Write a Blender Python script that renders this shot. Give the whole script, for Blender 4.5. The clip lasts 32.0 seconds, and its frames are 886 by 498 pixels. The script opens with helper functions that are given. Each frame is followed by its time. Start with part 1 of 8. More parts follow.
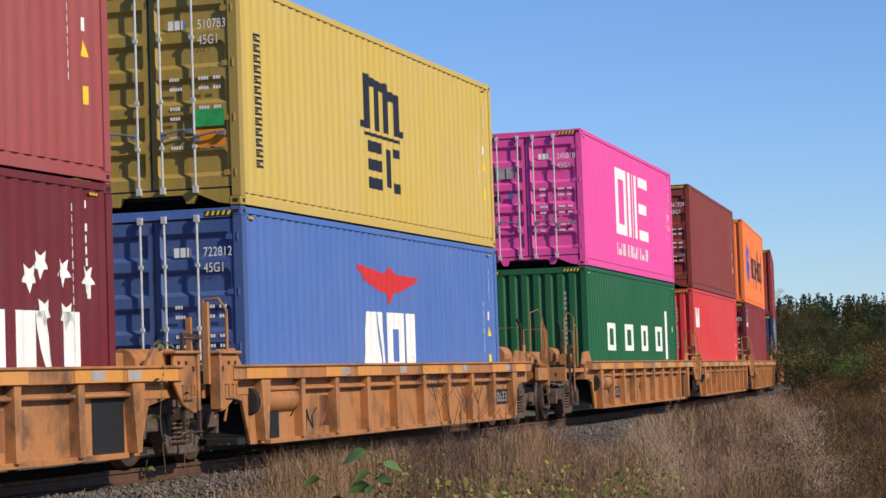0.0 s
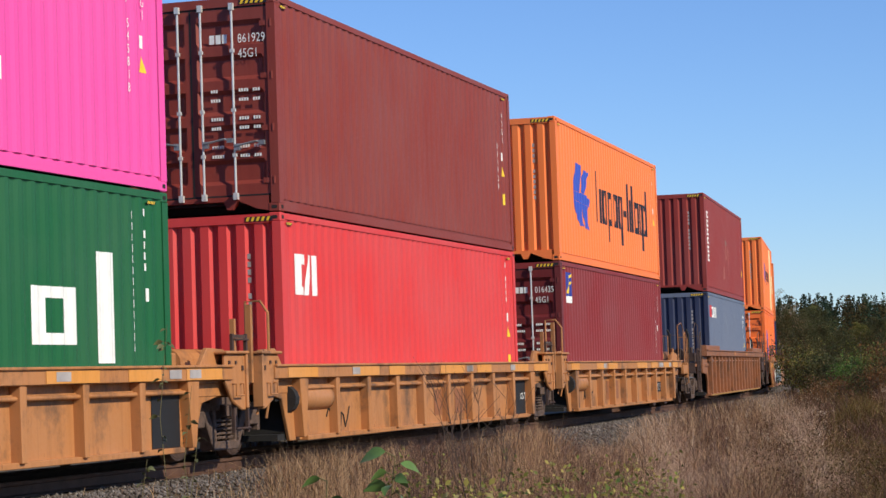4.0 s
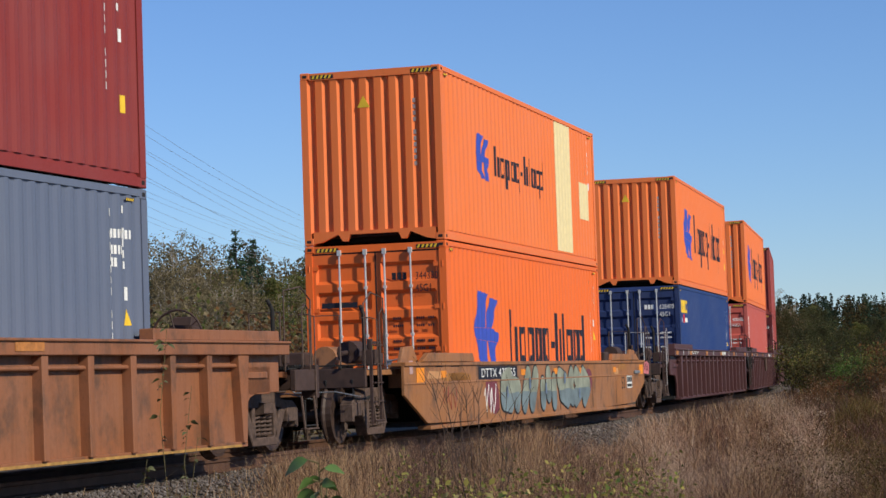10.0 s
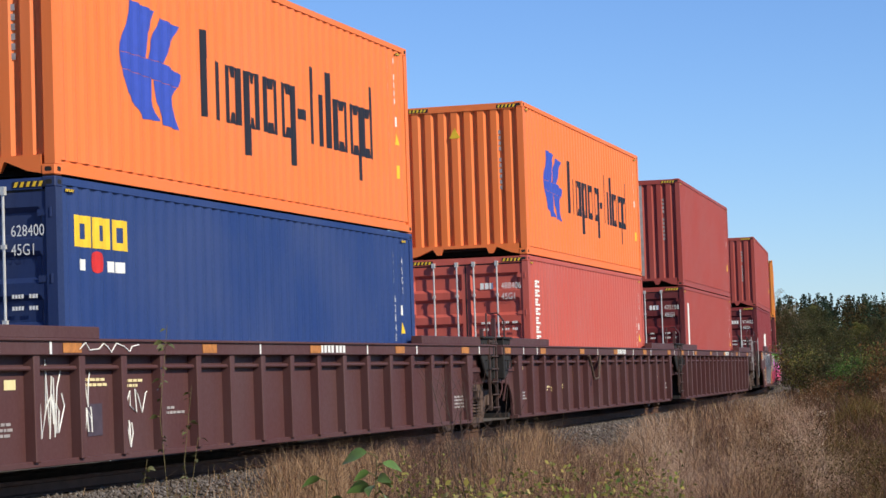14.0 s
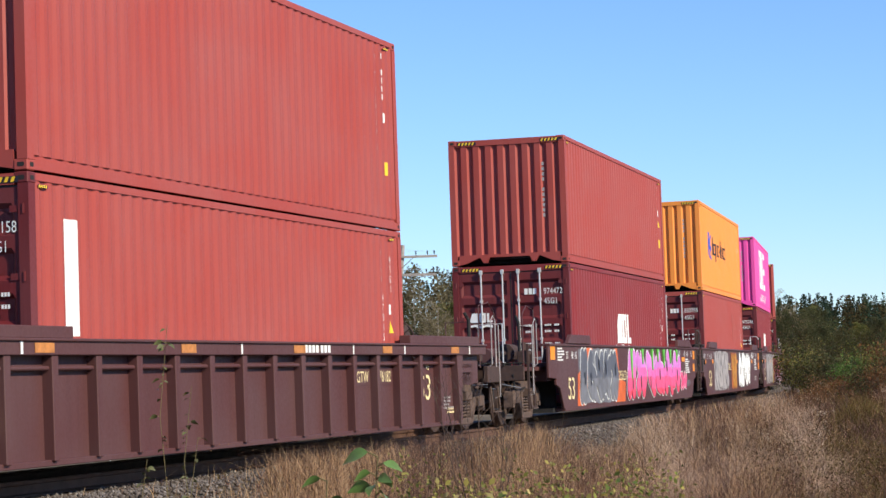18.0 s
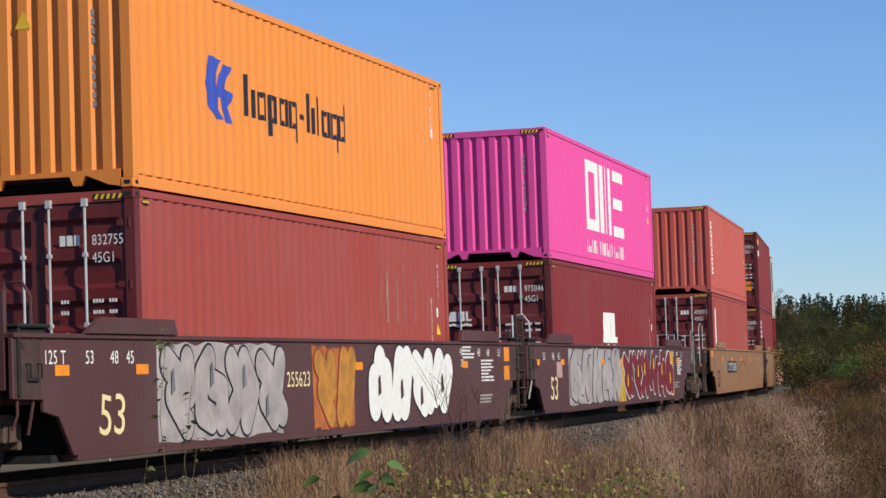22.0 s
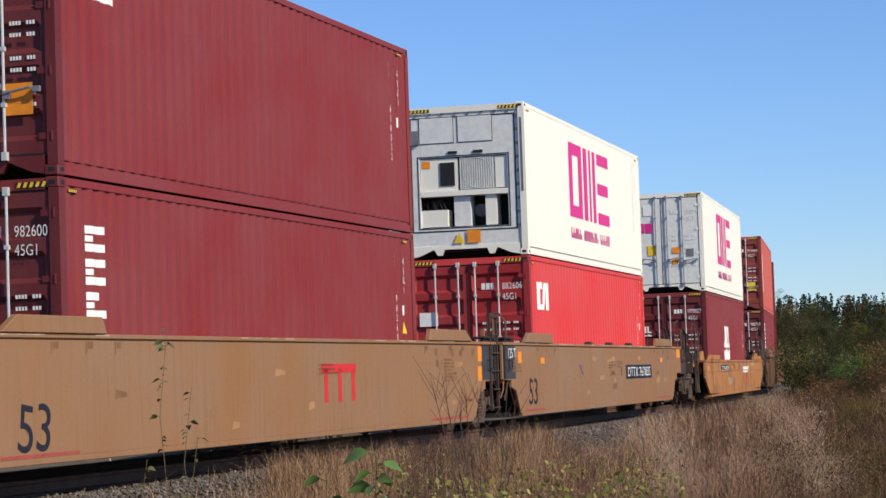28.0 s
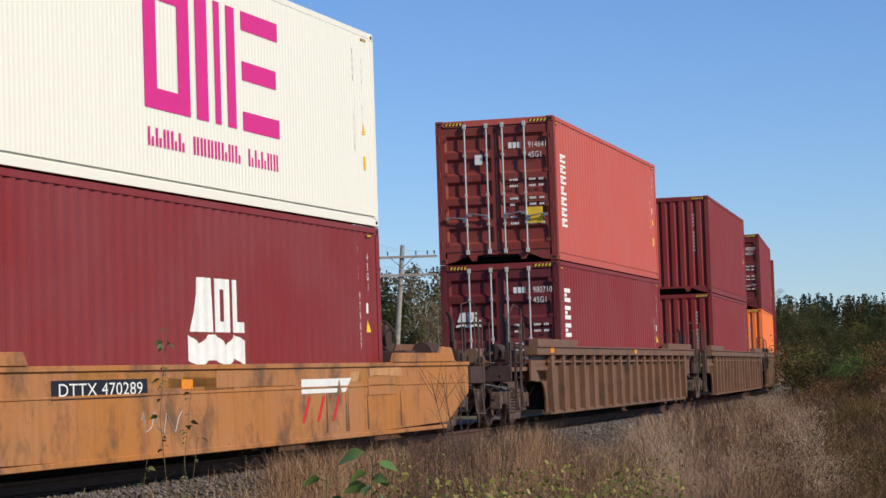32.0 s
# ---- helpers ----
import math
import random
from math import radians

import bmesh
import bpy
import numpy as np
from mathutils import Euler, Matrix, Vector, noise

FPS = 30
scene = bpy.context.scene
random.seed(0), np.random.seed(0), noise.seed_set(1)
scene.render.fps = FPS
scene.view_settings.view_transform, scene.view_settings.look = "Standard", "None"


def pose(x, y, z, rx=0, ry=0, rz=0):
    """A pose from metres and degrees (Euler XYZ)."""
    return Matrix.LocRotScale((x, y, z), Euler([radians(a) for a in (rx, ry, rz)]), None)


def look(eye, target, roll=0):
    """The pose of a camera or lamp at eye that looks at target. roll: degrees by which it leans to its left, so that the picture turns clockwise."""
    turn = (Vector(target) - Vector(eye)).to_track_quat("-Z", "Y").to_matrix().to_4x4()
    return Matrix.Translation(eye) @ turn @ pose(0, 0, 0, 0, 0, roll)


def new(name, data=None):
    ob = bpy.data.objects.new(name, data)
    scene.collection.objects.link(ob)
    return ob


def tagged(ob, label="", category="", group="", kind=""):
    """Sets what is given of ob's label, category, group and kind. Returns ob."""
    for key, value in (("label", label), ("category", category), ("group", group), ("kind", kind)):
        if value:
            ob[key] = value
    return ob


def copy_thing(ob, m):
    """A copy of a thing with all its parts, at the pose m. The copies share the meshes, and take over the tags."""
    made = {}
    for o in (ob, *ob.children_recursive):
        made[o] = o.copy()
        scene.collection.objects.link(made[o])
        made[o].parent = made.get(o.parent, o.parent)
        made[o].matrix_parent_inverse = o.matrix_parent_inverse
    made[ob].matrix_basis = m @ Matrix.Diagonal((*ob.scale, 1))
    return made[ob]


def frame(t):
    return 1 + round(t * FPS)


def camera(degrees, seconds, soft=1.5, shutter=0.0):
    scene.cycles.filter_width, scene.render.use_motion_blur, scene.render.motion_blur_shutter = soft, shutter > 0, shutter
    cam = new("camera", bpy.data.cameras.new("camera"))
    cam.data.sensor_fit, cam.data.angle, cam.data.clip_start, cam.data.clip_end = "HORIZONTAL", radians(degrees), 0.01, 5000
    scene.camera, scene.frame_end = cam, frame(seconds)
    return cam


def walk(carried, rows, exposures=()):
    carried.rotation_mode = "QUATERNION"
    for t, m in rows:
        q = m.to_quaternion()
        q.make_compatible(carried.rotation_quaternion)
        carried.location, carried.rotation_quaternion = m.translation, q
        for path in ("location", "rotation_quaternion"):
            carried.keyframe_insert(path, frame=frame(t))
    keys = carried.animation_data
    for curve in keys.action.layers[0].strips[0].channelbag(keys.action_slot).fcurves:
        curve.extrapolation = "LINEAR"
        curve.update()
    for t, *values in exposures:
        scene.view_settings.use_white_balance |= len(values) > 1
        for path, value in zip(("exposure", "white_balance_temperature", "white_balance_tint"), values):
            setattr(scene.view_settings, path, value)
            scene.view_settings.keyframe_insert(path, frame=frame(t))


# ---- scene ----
cam = camera(22.12, 32.0, soft=1.5)
EYE = 0.93
CAMERA_POSE = pose(0, 0, EYE, 90 + 3.252, 1.92, 0.138)
walk(cam, [(0.0, CAMERA_POSE), (32.0, CAMERA_POSE)], exposures=[(0.0, -0.04), (1.0, -0.09), (2.0, 0.05), (3.0, 0.08), (6.0, -0.03), (7.0, 0.05), (8.0, 0.25), (9.0, 0.18), (10.0, -0.20), (11.0, -0.45), (12.0, -0.42), (13.0, 0.01), (16.0, 0.12), (17.0, 0.22), (18.0, 0.40), (19.0, 0.29), (20.0, 0.19), (21.0, -0.07), (22.0, -0.11), (23.0, -0.13), (24.0, 0.05), (25.0, 0.00), (26.0, 0.15), (29.0, -0.17), (30.0, -0.4), (31.0, -0.15), (32.0, -0.15)])

# ---- daylight ----
SUN_AZ, SUN_EL = radians(-38.0), radians(33.0)
world = bpy.data.worlds.new("sky")
scene.world = world
world.use_nodes = True
wn, wl = world.node_tree.nodes, world.node_tree.links
wn.clear()
sky = wn.new("ShaderNodeTexSky")
sky.sky_type = "NISHITA"
sky.sun_disc = False
sky.sun_elevation = SUN_EL
sky.sun_rotation = math.pi / 2 - SUN_AZ
sky.air_density, sky.dust_density, sky.ozone_density = 1.0, 0.0, 4.5
bg = wn.new("ShaderNodeBackground")
bg.inputs["Strength"].default_value = 0.102
wout = wn.new("ShaderNodeOutputWorld")
tint = wn.new("ShaderNodeMix")
tint.data_type, tint.blend_type = "RGBA", "MULTIPLY"
tint.inputs[0].default_value = 1.0
tint.inputs[7].default_value = (0.84, 1.0, 1.32, 1)
wl.new(sky.outputs[0], tint.inputs[6])
wl.new(tint.outputs[2], bg.inputs["Color"])
wl.new(bg.outputs[0], wout.inputs["Surface"])
sun_data = bpy.data.lights.new("sun", "SUN")
sun_data.energy, sun_data.angle, sun_data.color = 4.8, radians(0.55), (1.0, 0.905, 0.72)
sun = new("sun", sun_data)
to_sun = Vector((math.cos(SUN_AZ) * math.cos(SUN_EL), math.sin(SUN_AZ) * math.cos(SUN_EL), math.sin(SUN_EL)))
sun.matrix_world = look(tuple(to_sun * 60), (0, 0, 0))


# ---- materials ----
def lin(r, g, b, k=0.86):
    """Base colour from screen values under full sun."""
    return tuple(k * ((c / 255 + 0.055) / 1.055) ** 2.4 for c in (r, g, b)) + (1.0,)


def nodes_of(name):
    m = bpy.data.materials.new(name)
    m.use_nodes = True
    n, l = m.node_tree.nodes, m.node_tree.links
    return m, n, l, n["Principled BSDF"]


def mixed(n, l, fac, a, b, mode="MIX"):
    x = n.new("ShaderNodeMix")
    x.data_type, x.blend_type = "RGBA", mode
    for sock, v in ((x.inputs[0], fac), (x.inputs[6], a), (x.inputs[7], b)):
        if hasattr(v, "is_linked"):
            l.new(v, sock)
        else:
            sock.default_value = v
    return x.outputs[2]


def ramp(n, l, src, p0, p1, c0=0.0, c1=1.0):
    x = n.new("ShaderNodeMapRange")
    x.inputs[1].default_value, x.inputs[2].default_value = p0, p1
    x.inputs[3].default_value, x.inputs[4].default_value = c0, c1
    l.new(src, x.inputs[0])
    return x.outputs[0]


def noise_tex(n, l, scale, stretch=(1, 1, 1), detail=4.0, rough=0.6, random_shift=True):
    tc = n.new("ShaderNodeTexCoord")
    mp = n.new("ShaderNodeMapping")
    mp.inputs["Scale"].default_value = stretch
    l.new(tc.outputs["Object"], mp.inputs["Vector"])
    t = n.new("ShaderNodeTexNoise")
    t.inputs["Scale"].default_value = scale
    t.inputs["Detail"].default_value = detail
    t.inputs["Roughness"].default_value = rough
    vec = mp.outputs[0]
    if random_shift:
        info = n.new("ShaderNodeObjectInfo")
        add = n.new("ShaderNodeVectorMath")
        add.operation = "ADD"
        mul = n.new("ShaderNodeMath")
        mul.operation = "MULTIPLY"
        mul.inputs[1].default_value = 37.0
        l.new(info.outputs["Random"], mul.inputs[0])
        l.new(vec, add.inputs[0])
        l.new(mul.outputs[0], add.inputs[1])
        vec = add.outputs[0]
    l.new(vec, t.inputs["Vector"])
    return t.outputs[0]


def bumped(n, l, bsdf, height, strength=0.3, dist=0.01):
    b = n.new("ShaderNodeBump")
    b.inputs["Strength"].default_value, b.inputs["Distance"].default_value = strength, dist
    l.new(height, b.inputs["Height"])
    l.new(b.outputs[0], bsdf.inputs["Normal"])


PAINTS = {}


def paint(name, rgb, rust=0.25, dirt=0.35, rough=0.55, fade=0.18):
    """Weathered steel paint: chalking, streaks that run down, rust specks, road dirt."""
    if name in PAINTS:
        return PAINTS[name]
    m, n, l, p = nodes_of(name)
    base = lin(*rgb)
    grey = sum(base[:3]) / 3
    faded = tuple(c * 0.72 + 0.28 * (grey * 0.7 + 0.16) for c in base[:3]) + (1,)
    dark = tuple(c * 0.62 for c in base[:3]) + (1,)
    broad = noise_tex(n, l, 0.55, detail=3)
    streak = noise_tex(n, l, 1.0, (9.0, 9.0, 0.5), detail=5, rough=0.7)
    fine = noise_tex(n, l, 22.0, detail=5)
    speck = noise_tex(n, l, 5.0, (1, 1, 0.55), detail=8, rough=0.75)
    c = mixed(n, l, ramp(n, l, broad, 0.35, 0.75, 0, fade * 2.2), base, faded)
    c = mixed(n, l, ramp(n, l, streak, 0.48, 0.78, 0, dirt), c, dark)
    c = mixed(n, l, ramp(n, l, speck, 0.66 - 0.1 * rust, 0.76, 0, min(1.0, rust * 2.2)), c, (0.085, 0.035, 0.018, 1))
    if dirt > 0.55:   # caked grime and bare rusty areas
        cake = noise_tex(n, l, 1.6, (1, 1, 0.8), detail=7, rough=0.7)
        c = mixed(n, l, ramp(n, l, cake, 0.5, 0.66, 0, 0.75), c, (0.075, 0.05, 0.035, 1))
    l.new(c, p.inputs["Base Color"])
    l.new(ramp(n, l, fine, 0.2, 0.8, rough - 0.1, rough + 0.15), p.inputs["Roughness"])
    p.inputs["Specular IOR Level"].default_value = 0.35
    bumped(n, l, p, fine, 0.12, 0.004)
    PAINTS[name] = m
    return m


def plain(name, rgb, rough=0.6, metal=0.0, var=0.25, scale=9.0, k=0.86, bump=0.0):
    if name in PAINTS:
        return PAINTS[name]
    m, n, l, p = nodes_of(name)
    base = lin(*rgb, k=k)
    t = noise_tex(n, l, scale, detail=5)
    lo = tuple(c * (1 - var) for c in base[:3]) + (1,)
    hi = tuple(min(1, c * (1 + var * 0.6)) for c in base[:3]) + (1,)
    l.new(mixed(n, l, ramp(n, l, t, 0.3, 0.7), lo, hi), p.inputs["Base Color"])
    p.inputs["Roughness"].default_value, p.inputs["Metallic"].default_value = rough, metal
    if bump:
        bumped(n, l, p, t, bump, 0.02)
    PAINTS[name] = m
    return m


C = {
    "dull_red": paint("dull_red_paint", (166, 78, 76)),
    "star_maroon": paint("star_maroon_paint", (112, 32, 38)),
    "yellow": paint("mustard_paint", (212, 180, 88), rust=0.12),
    "blue": paint("mid_blue_paint", (82, 116, 186), rust=0.3, dirt=0.45),
    "pink": paint("magenta_paint", (242, 84, 168), rust=0.05, dirt=0.15, fade=0.05),
    "green": paint("bottle_green_paint", (22, 96, 54), rust=0.08),
    "brown": paint("oxide_brown_paint", (139, 55, 44)),
    "red": paint("signal_red_paint", (220, 58, 58), rust=0.06, dirt=0.2),
    "orange": paint("orange_paint", (252, 130, 64), rust=0.12, dirt=0.2, fade=0.08),
    "amber": paint("amber_orange_paint", (248, 150, 62), rust=0.16, dirt=0.3, fade=0.1),
    "deep_orange": paint("deep_orange_paint", (250, 116, 44), rust=0.1, dirt=0.2, fade=0.06),
    "maroon": paint("maroon_paint", (136, 42, 42), rust=0.1, dirt=0.25),
    "maroon2": paint("red_maroon_paint", (146, 50, 44), rust=0.2, dirt=0.35),
    "greyblue": paint("grey_blue_paint", (104, 114, 136), rust=0.2, dirt=0.3),
    # for one ribbed end, much darker than its grey-blue side
    "slate": paint("dark_slate_navy_end", (46, 54, 84), rust=0.3, dirt=0.4),
    "navy": paint("navy_paint", (34, 62, 122), rust=0.06, dirt=0.2),
    "salmon": paint("faded_salmon_red_paint", (202, 92, 78), rust=0.18, dirt=0.3),
    "brick": paint("brick_red_paint", (168, 70, 60), rust=0.2, dirt=0.3),
    "white": paint("reefer_white_paint", (250, 246, 232), rust=0.03, dirt=0.1, fade=0.0, rough=0.4),
    "car_tan": paint("ochre_car_paint", (186, 124, 72), rust=0.5, dirt=0.7),
    "car_orange": paint("orange_chord_paint", (222, 150, 70), rust=0.5, dirt=0.5),
    "car_brown": paint("rusty_brown_car_paint", (154, 96, 60), rust=0.55, dirt=0.75, fade=0.25),
    "car_ochre": paint("orange_ochre_car_paint", (188, 122, 60), rust=0.45, dirt=0.6, fade=0.3),
    "car_rust": paint("rusty_ochre_car_paint", (170, 112, 64), rust=0.5, dirt=0.65, fade=0.3),
    # door colours: darker base than the box sides, heavier dirt streaks
    "red_door": paint("darker_red_door_paint", (164, 42, 44), rust=0.2, dirt=0.45),
    "blue_door": paint("darker_blue_door_paint", (70, 96, 152), rust=0.3, dirt=0.5),
    "car_maroon": paint("dark_maroon_car_paint", (88, 52, 51), rust=0.25, dirt=0.4),
    "car_khaki": paint("khaki_car_paint", (152, 108, 68), rust=0.35, dirt=0.5, fade=0.32),
    # more door colours, again darker in the base than their sides
    "maroon_door": paint("darker_maroon_door_paint", (108, 32, 34), rust=0.3, dirt=0.5),
    "navy_door": paint("darker_navy_door_paint", (30, 50, 98), rust=0.15, dirt=0.45),
    "mustard_door": paint("darker_mustard_door_paint", (176, 146, 66), rust=0.3, dirt=0.5),
    "car_straw": paint("straw_brown_car_paint", (126, 90, 66), rust=0.45, dirt=0.6, fade=0.25),
}
STEEL = plain("cast_steel", (96, 76, 66), rough=0.8, var=0.5, scale=14, bump=0.3)
TREAD = plain("wheel_steel", (74, 56, 48), rough=0.6, metal=0.2, var=0.4)
BLACK = plain("black_grime", (34, 32, 32), rough=0.85, var=0.4)
RUBBER = plain("black_rubber", (26, 26, 28), rough=0.7, var=0.2)
GRIMY = plain("grimy_brown_steel", (72, 52, 46), rough=0.8, var=0.4, scale=6)
GALV = plain("galvanised_steel", (222, 222, 220), rough=0.42, metal=0.3, var=0.15)
GREYLOCK = plain("grey_lock_steel", (150, 154, 160), rough=0.45, metal=0.4, var=0.2)
WHITE = plain("white_marking", (244, 244, 240), rough=0.6, var=0.08)
CREAM = plain("cream_marking", (246, 226, 170), rough=0.6, var=0.08)
INK = plain("black_marking", (28, 28, 40), rough=0.6, var=0.2)
YELLOW = plain("yellow_marking", (250, 206, 50), rough=0.6, var=0.12)
ORANGEM = plain("orange_marking", (250, 150, 30), rough=0.55, var=0.15)
REDM = plain("red_marking", (214, 44, 44), rough=0.6, var=0.1)
BLUEM = plain("blue_marking", (58, 84, 190), rough=0.6, var=0.1)
PINKM = plain("magenta_marking", (226, 40, 140), rough=0.55, var=0.06)
SKYM = plain("pale_blue_marking", (80, 120, 190), rough=0.6)
GREENM = plain("green_marking", (50, 170, 90), rough=0.6)
TEALM = plain("teal_grey_marking", (150, 156, 138), rough=0.6, var=0.4, scale=3)
GREYM = plain("grey_marking", (120, 120, 126), rough=0.6, var=0.4, scale=3)
SILVERM = plain("pale_silver_marking", (176, 168, 166), rough=0.6, var=0.3, scale=3)
HOTPINK = plain("pink_marking", (244, 92, 140), rough=0.6, var=0.2, scale=2)
LILAC = plain("lilac_marking", (222, 130, 214), rough=0.6, var=0.2, scale=2)
LIME = plain("lime_marking", (110, 200, 80), rough=0.6)
PANELGREY = plain("unit_grey", (232, 232, 228), rough=0.5, var=0.12)


# ---- mesh helpers ----
class Geo:
    """Collects plain pieces into one mesh."""

    def __init__(self):
        self.v, self.f = [], []

    def add(self, verts, faces):
        k = len(self.v)
        self.v += [tuple(p) for p in verts]
        self.f += [tuple(i + k for i in f) for f in faces]
        return self

    def box(self, x0, x1, y0, y1, z0, z1):
        return self.add([(x, y, z) for x in (x0, x1) for y in (y0, y1) for z in (z0, z1)],
                        [(0, 1, 3, 2), (4, 6, 7, 5), (0, 4, 5, 1), (2, 3, 7, 6), (0, 2, 6, 4), (1, 5, 7, 3)])

    def prism(self, poly, a, b, axis="y"):
        """A polygon (u, w) pushed along an axis: y takes (x, z), x takes (y, z), z takes (x, y)."""
        put = {"y": lambda u, w, d: (u, d, w), "x": lambda u, w, d: (d, u, w), "z": lambda u, w, d: (u, w, d)}[axis]
        n = len(poly)
        vs = [put(u, w, a) for u, w in poly] + [put(u, w, b) for u, w in poly]
        fs = [tuple(range(n)), tuple(range(2 * n - 1, n - 1, -1))]
        fs += [(i, n + i, n + (i + 1) % n, (i + 1) % n) for i in range(n)]
        return self.add(vs, fs)

    def tube(self, pts, r, n=6, r1=None):
        """A round bar along points."""
        pts = [Vector(p) for p in pts]
        rings = []
        for i, p in enumerate(pts):
            d = (pts[min(i + 1, len(pts) - 1)] - pts[max(i - 1, 0)]).normalized()
            a = d.orthogonal().normalized()
            b = d.cross(a)
            if i and rings:
                a = (rings[-1][1] - d * rings[-1][1].dot(d)).normalized()
                b = d.cross(a)
            rr = r if r1 is None else r + (r1 - r) * i / (len(pts) - 1)
            rings.append(([p + (a * math.cos(t) + b * math.sin(t)) * rr for t in (2 * math.pi * j / n for j in range(n))], a))
        vs = [q for ring, _ in rings for q in ring]
        fs = []
        for i in range(len(pts) - 1):
            for j in range(n):
                fs.append((i * n + j, i * n + (j + 1) % n, (i + 1) * n + (j + 1) % n, (i + 1) * n + j))
        fs += [tuple(range(n - 1, -1, -1)), tuple(range((len(pts) - 1) * n, len(pts) * n))]
        return self.add(vs, fs)

    def lathe(self, prof, n=24, centre=(0, 0, 0)):
        """A profile (radius, y) turned round the y axis."""
        vs, fs = [], []
        for r, y in prof:
            for j in range(n):
                t = 2 * math.pi * j / n
                vs.append((centre[0] + r * math.cos(t), centre[1] + y, centre[2] + r * math.sin(t)))
        for i in range(len(prof) - 1):
            for j in range(n):
                fs.append((i * n + j, (i + 1) * n + j, (i + 1) * n + (j + 1) % n, i * n + (j + 1) % n))
        return self.add(vs, fs)

    def mesh(self, name, material=None, smooth=False):
        me = bpy.data.meshes.new(name)
        me.from_pydata(self.v, [], self.f)
        bm = bmesh.new()
        bm.from_mesh(me)
        bmesh.ops.recalc_face_normals(bm, faces=bm.faces)
        bm.to_mesh(me)
        bm.free()
        me.materials.append(material)
        if smooth:
            me.polygons.foreach_set("use_smooth", [True] * len(me.polygons))
        return me


def put(name, me, parent=None, material=None, at=None, label="", bevel=0.0):
    """Links a mesh as one object under its thing; the paint belongs to the object, so meshes are shared."""
    ob = new(name, me)
    if parent:
        ob.parent = parent
    if at is not None:
        ob.matrix_basis = at
    if material:
        ob.material_slots[0].link = "OBJECT"
        ob.material_slots[0].material = material
    if label:
        ob["label"] = label
    if bevel:
        b = ob.modifiers.new("edge", "BEVEL")
        b.width, b.segments, b.limit_method = bevel, 1, "ANGLE"
    return ob


# ---- the line of the track ----
def track(s):
    """Place and heading of the track's centre at s metres along it."""
    n, x, y = 32, 0.0, 37.133
    for i in range(n):
        u = s * (i + 0.5) / n
        h = 1.288479 + 0.001733 * u + (3e-6 if u < 0 else 1.3e-6) * u * u
        x += math.cos(h) * s / n
        y += math.sin(h) * s / n
    h = 1.288479 + 0.001733 * s + (3e-6 if s < 0 else 1.3e-6) * s * s
    return x - 1.219 * math.sin(h), y + 1.219 * math.cos(h), h


def on_track(s, z=0.0, side=0.0):
    x, y, h = track(s)
    return pose(x - side * math.sin(h), y + side * math.cos(h), z, 0, 0, math.degrees(h))


def run(t):
    """Metres that the train has gone since 16 s."""
    u = t - 16
    return 9.849744 * u + 0.096575 * u * u / 2 + 0.00111 * u ** 3 / 6 + 0.000058 * u ** 4 / 24


MOVING = []   # (thing, arc length at 16 s, height)
WHEELS = []   # (wheelset, its arc length at 16 s, pose on its bogie)


# ---- containers ----
CASTING = plain("grimy_casting", (112, 78, 66), rough=0.8, var=0.5, scale=6)
LEN, WID = 12.192, 2.438
CACHE = {}


def cached(key, make):
    if key not in CACHE:
        CACHE[key] = make()
    return CACHE[key]


def corrugation(a, b, pitch, depth, flat=0.26, web=0.24):
    """Break points of a trapezoid wave from a to b: along, inward."""
    n = max(1, round((b - a - 0.06) / pitch))
    p = (b - a - 0.06) / n
    pts = [(a, 0.0), (a + 0.03, 0.0)]
    for i in range(n):
        o = a + 0.03 + i * p
        pts += [(o + p * flat, 0.0), (o + p * (flat + web), depth), (o + p * (1 - web), depth), (o + p, 0.0)]
    return pts + [(b, 0.0)]


SIDE_WAVE = corrugation(-LEN / 2 + 0.16, LEN / 2 - 0.16, 0.278, 0.02)


def side_mesh(h):
    g = Geo()
    n = len(SIDE_WAVE)
    g.add([(x, -WID / 2 + 0.012 + d, z) for z in (0.168, h - 0.06) for x, d in SIDE_WAVE],
          [(i, i + 1, n + i + 1, n + i) for i in range(n - 1)])
    return g.mesh("side_panel", C["red"])


def rib_end_mesh(h):
    """Nine hollows between eight flat ribs, from post to post."""
    y, span, depth = -WID / 2 + 0.12, WID - 0.24, 0.046
    p = span / (9 * 0.54 + 8 * 0.46)
    wave = [(y, 0.0)]
    for i in range(9):
        wave += [(y + 0.17 * p, depth), (y + 0.37 * p, depth), (y + 0.54 * p, 0.0)]
        y += 0.54 * p
        if i < 8:
            y += 0.46 * p
            wave.append((y, 0.0))
    g = Geo()
    n = len(wave)
    g.add([(-LEN / 2 + 0.016 + d, y, z) for z in (0.2, h - 0.1) for y, d in wave],
          [(i, i + 1, n + i + 1, n + i) for i in range(n - 1)])
    return g.mesh("end_panel", C["red"])


def top_frame_mesh(h):
    g = Geo()
    for y in (-WID / 2, WID / 2 - 0.06):
        g.box(-LEN / 2 + 0.17, LEN / 2 - 0.17, y + 0.003, y + 0.057, h - 0.085, h - 0.006)
    for x in (-LEN / 2, LEN / 2 - 0.1):
        g.box(x + 0.004, x + 0.096, -WID / 2 + 0.16, WID / 2 - 0.16, h - 0.13, h - 0.012)
    return g.mesh("top_rail", C["red"])


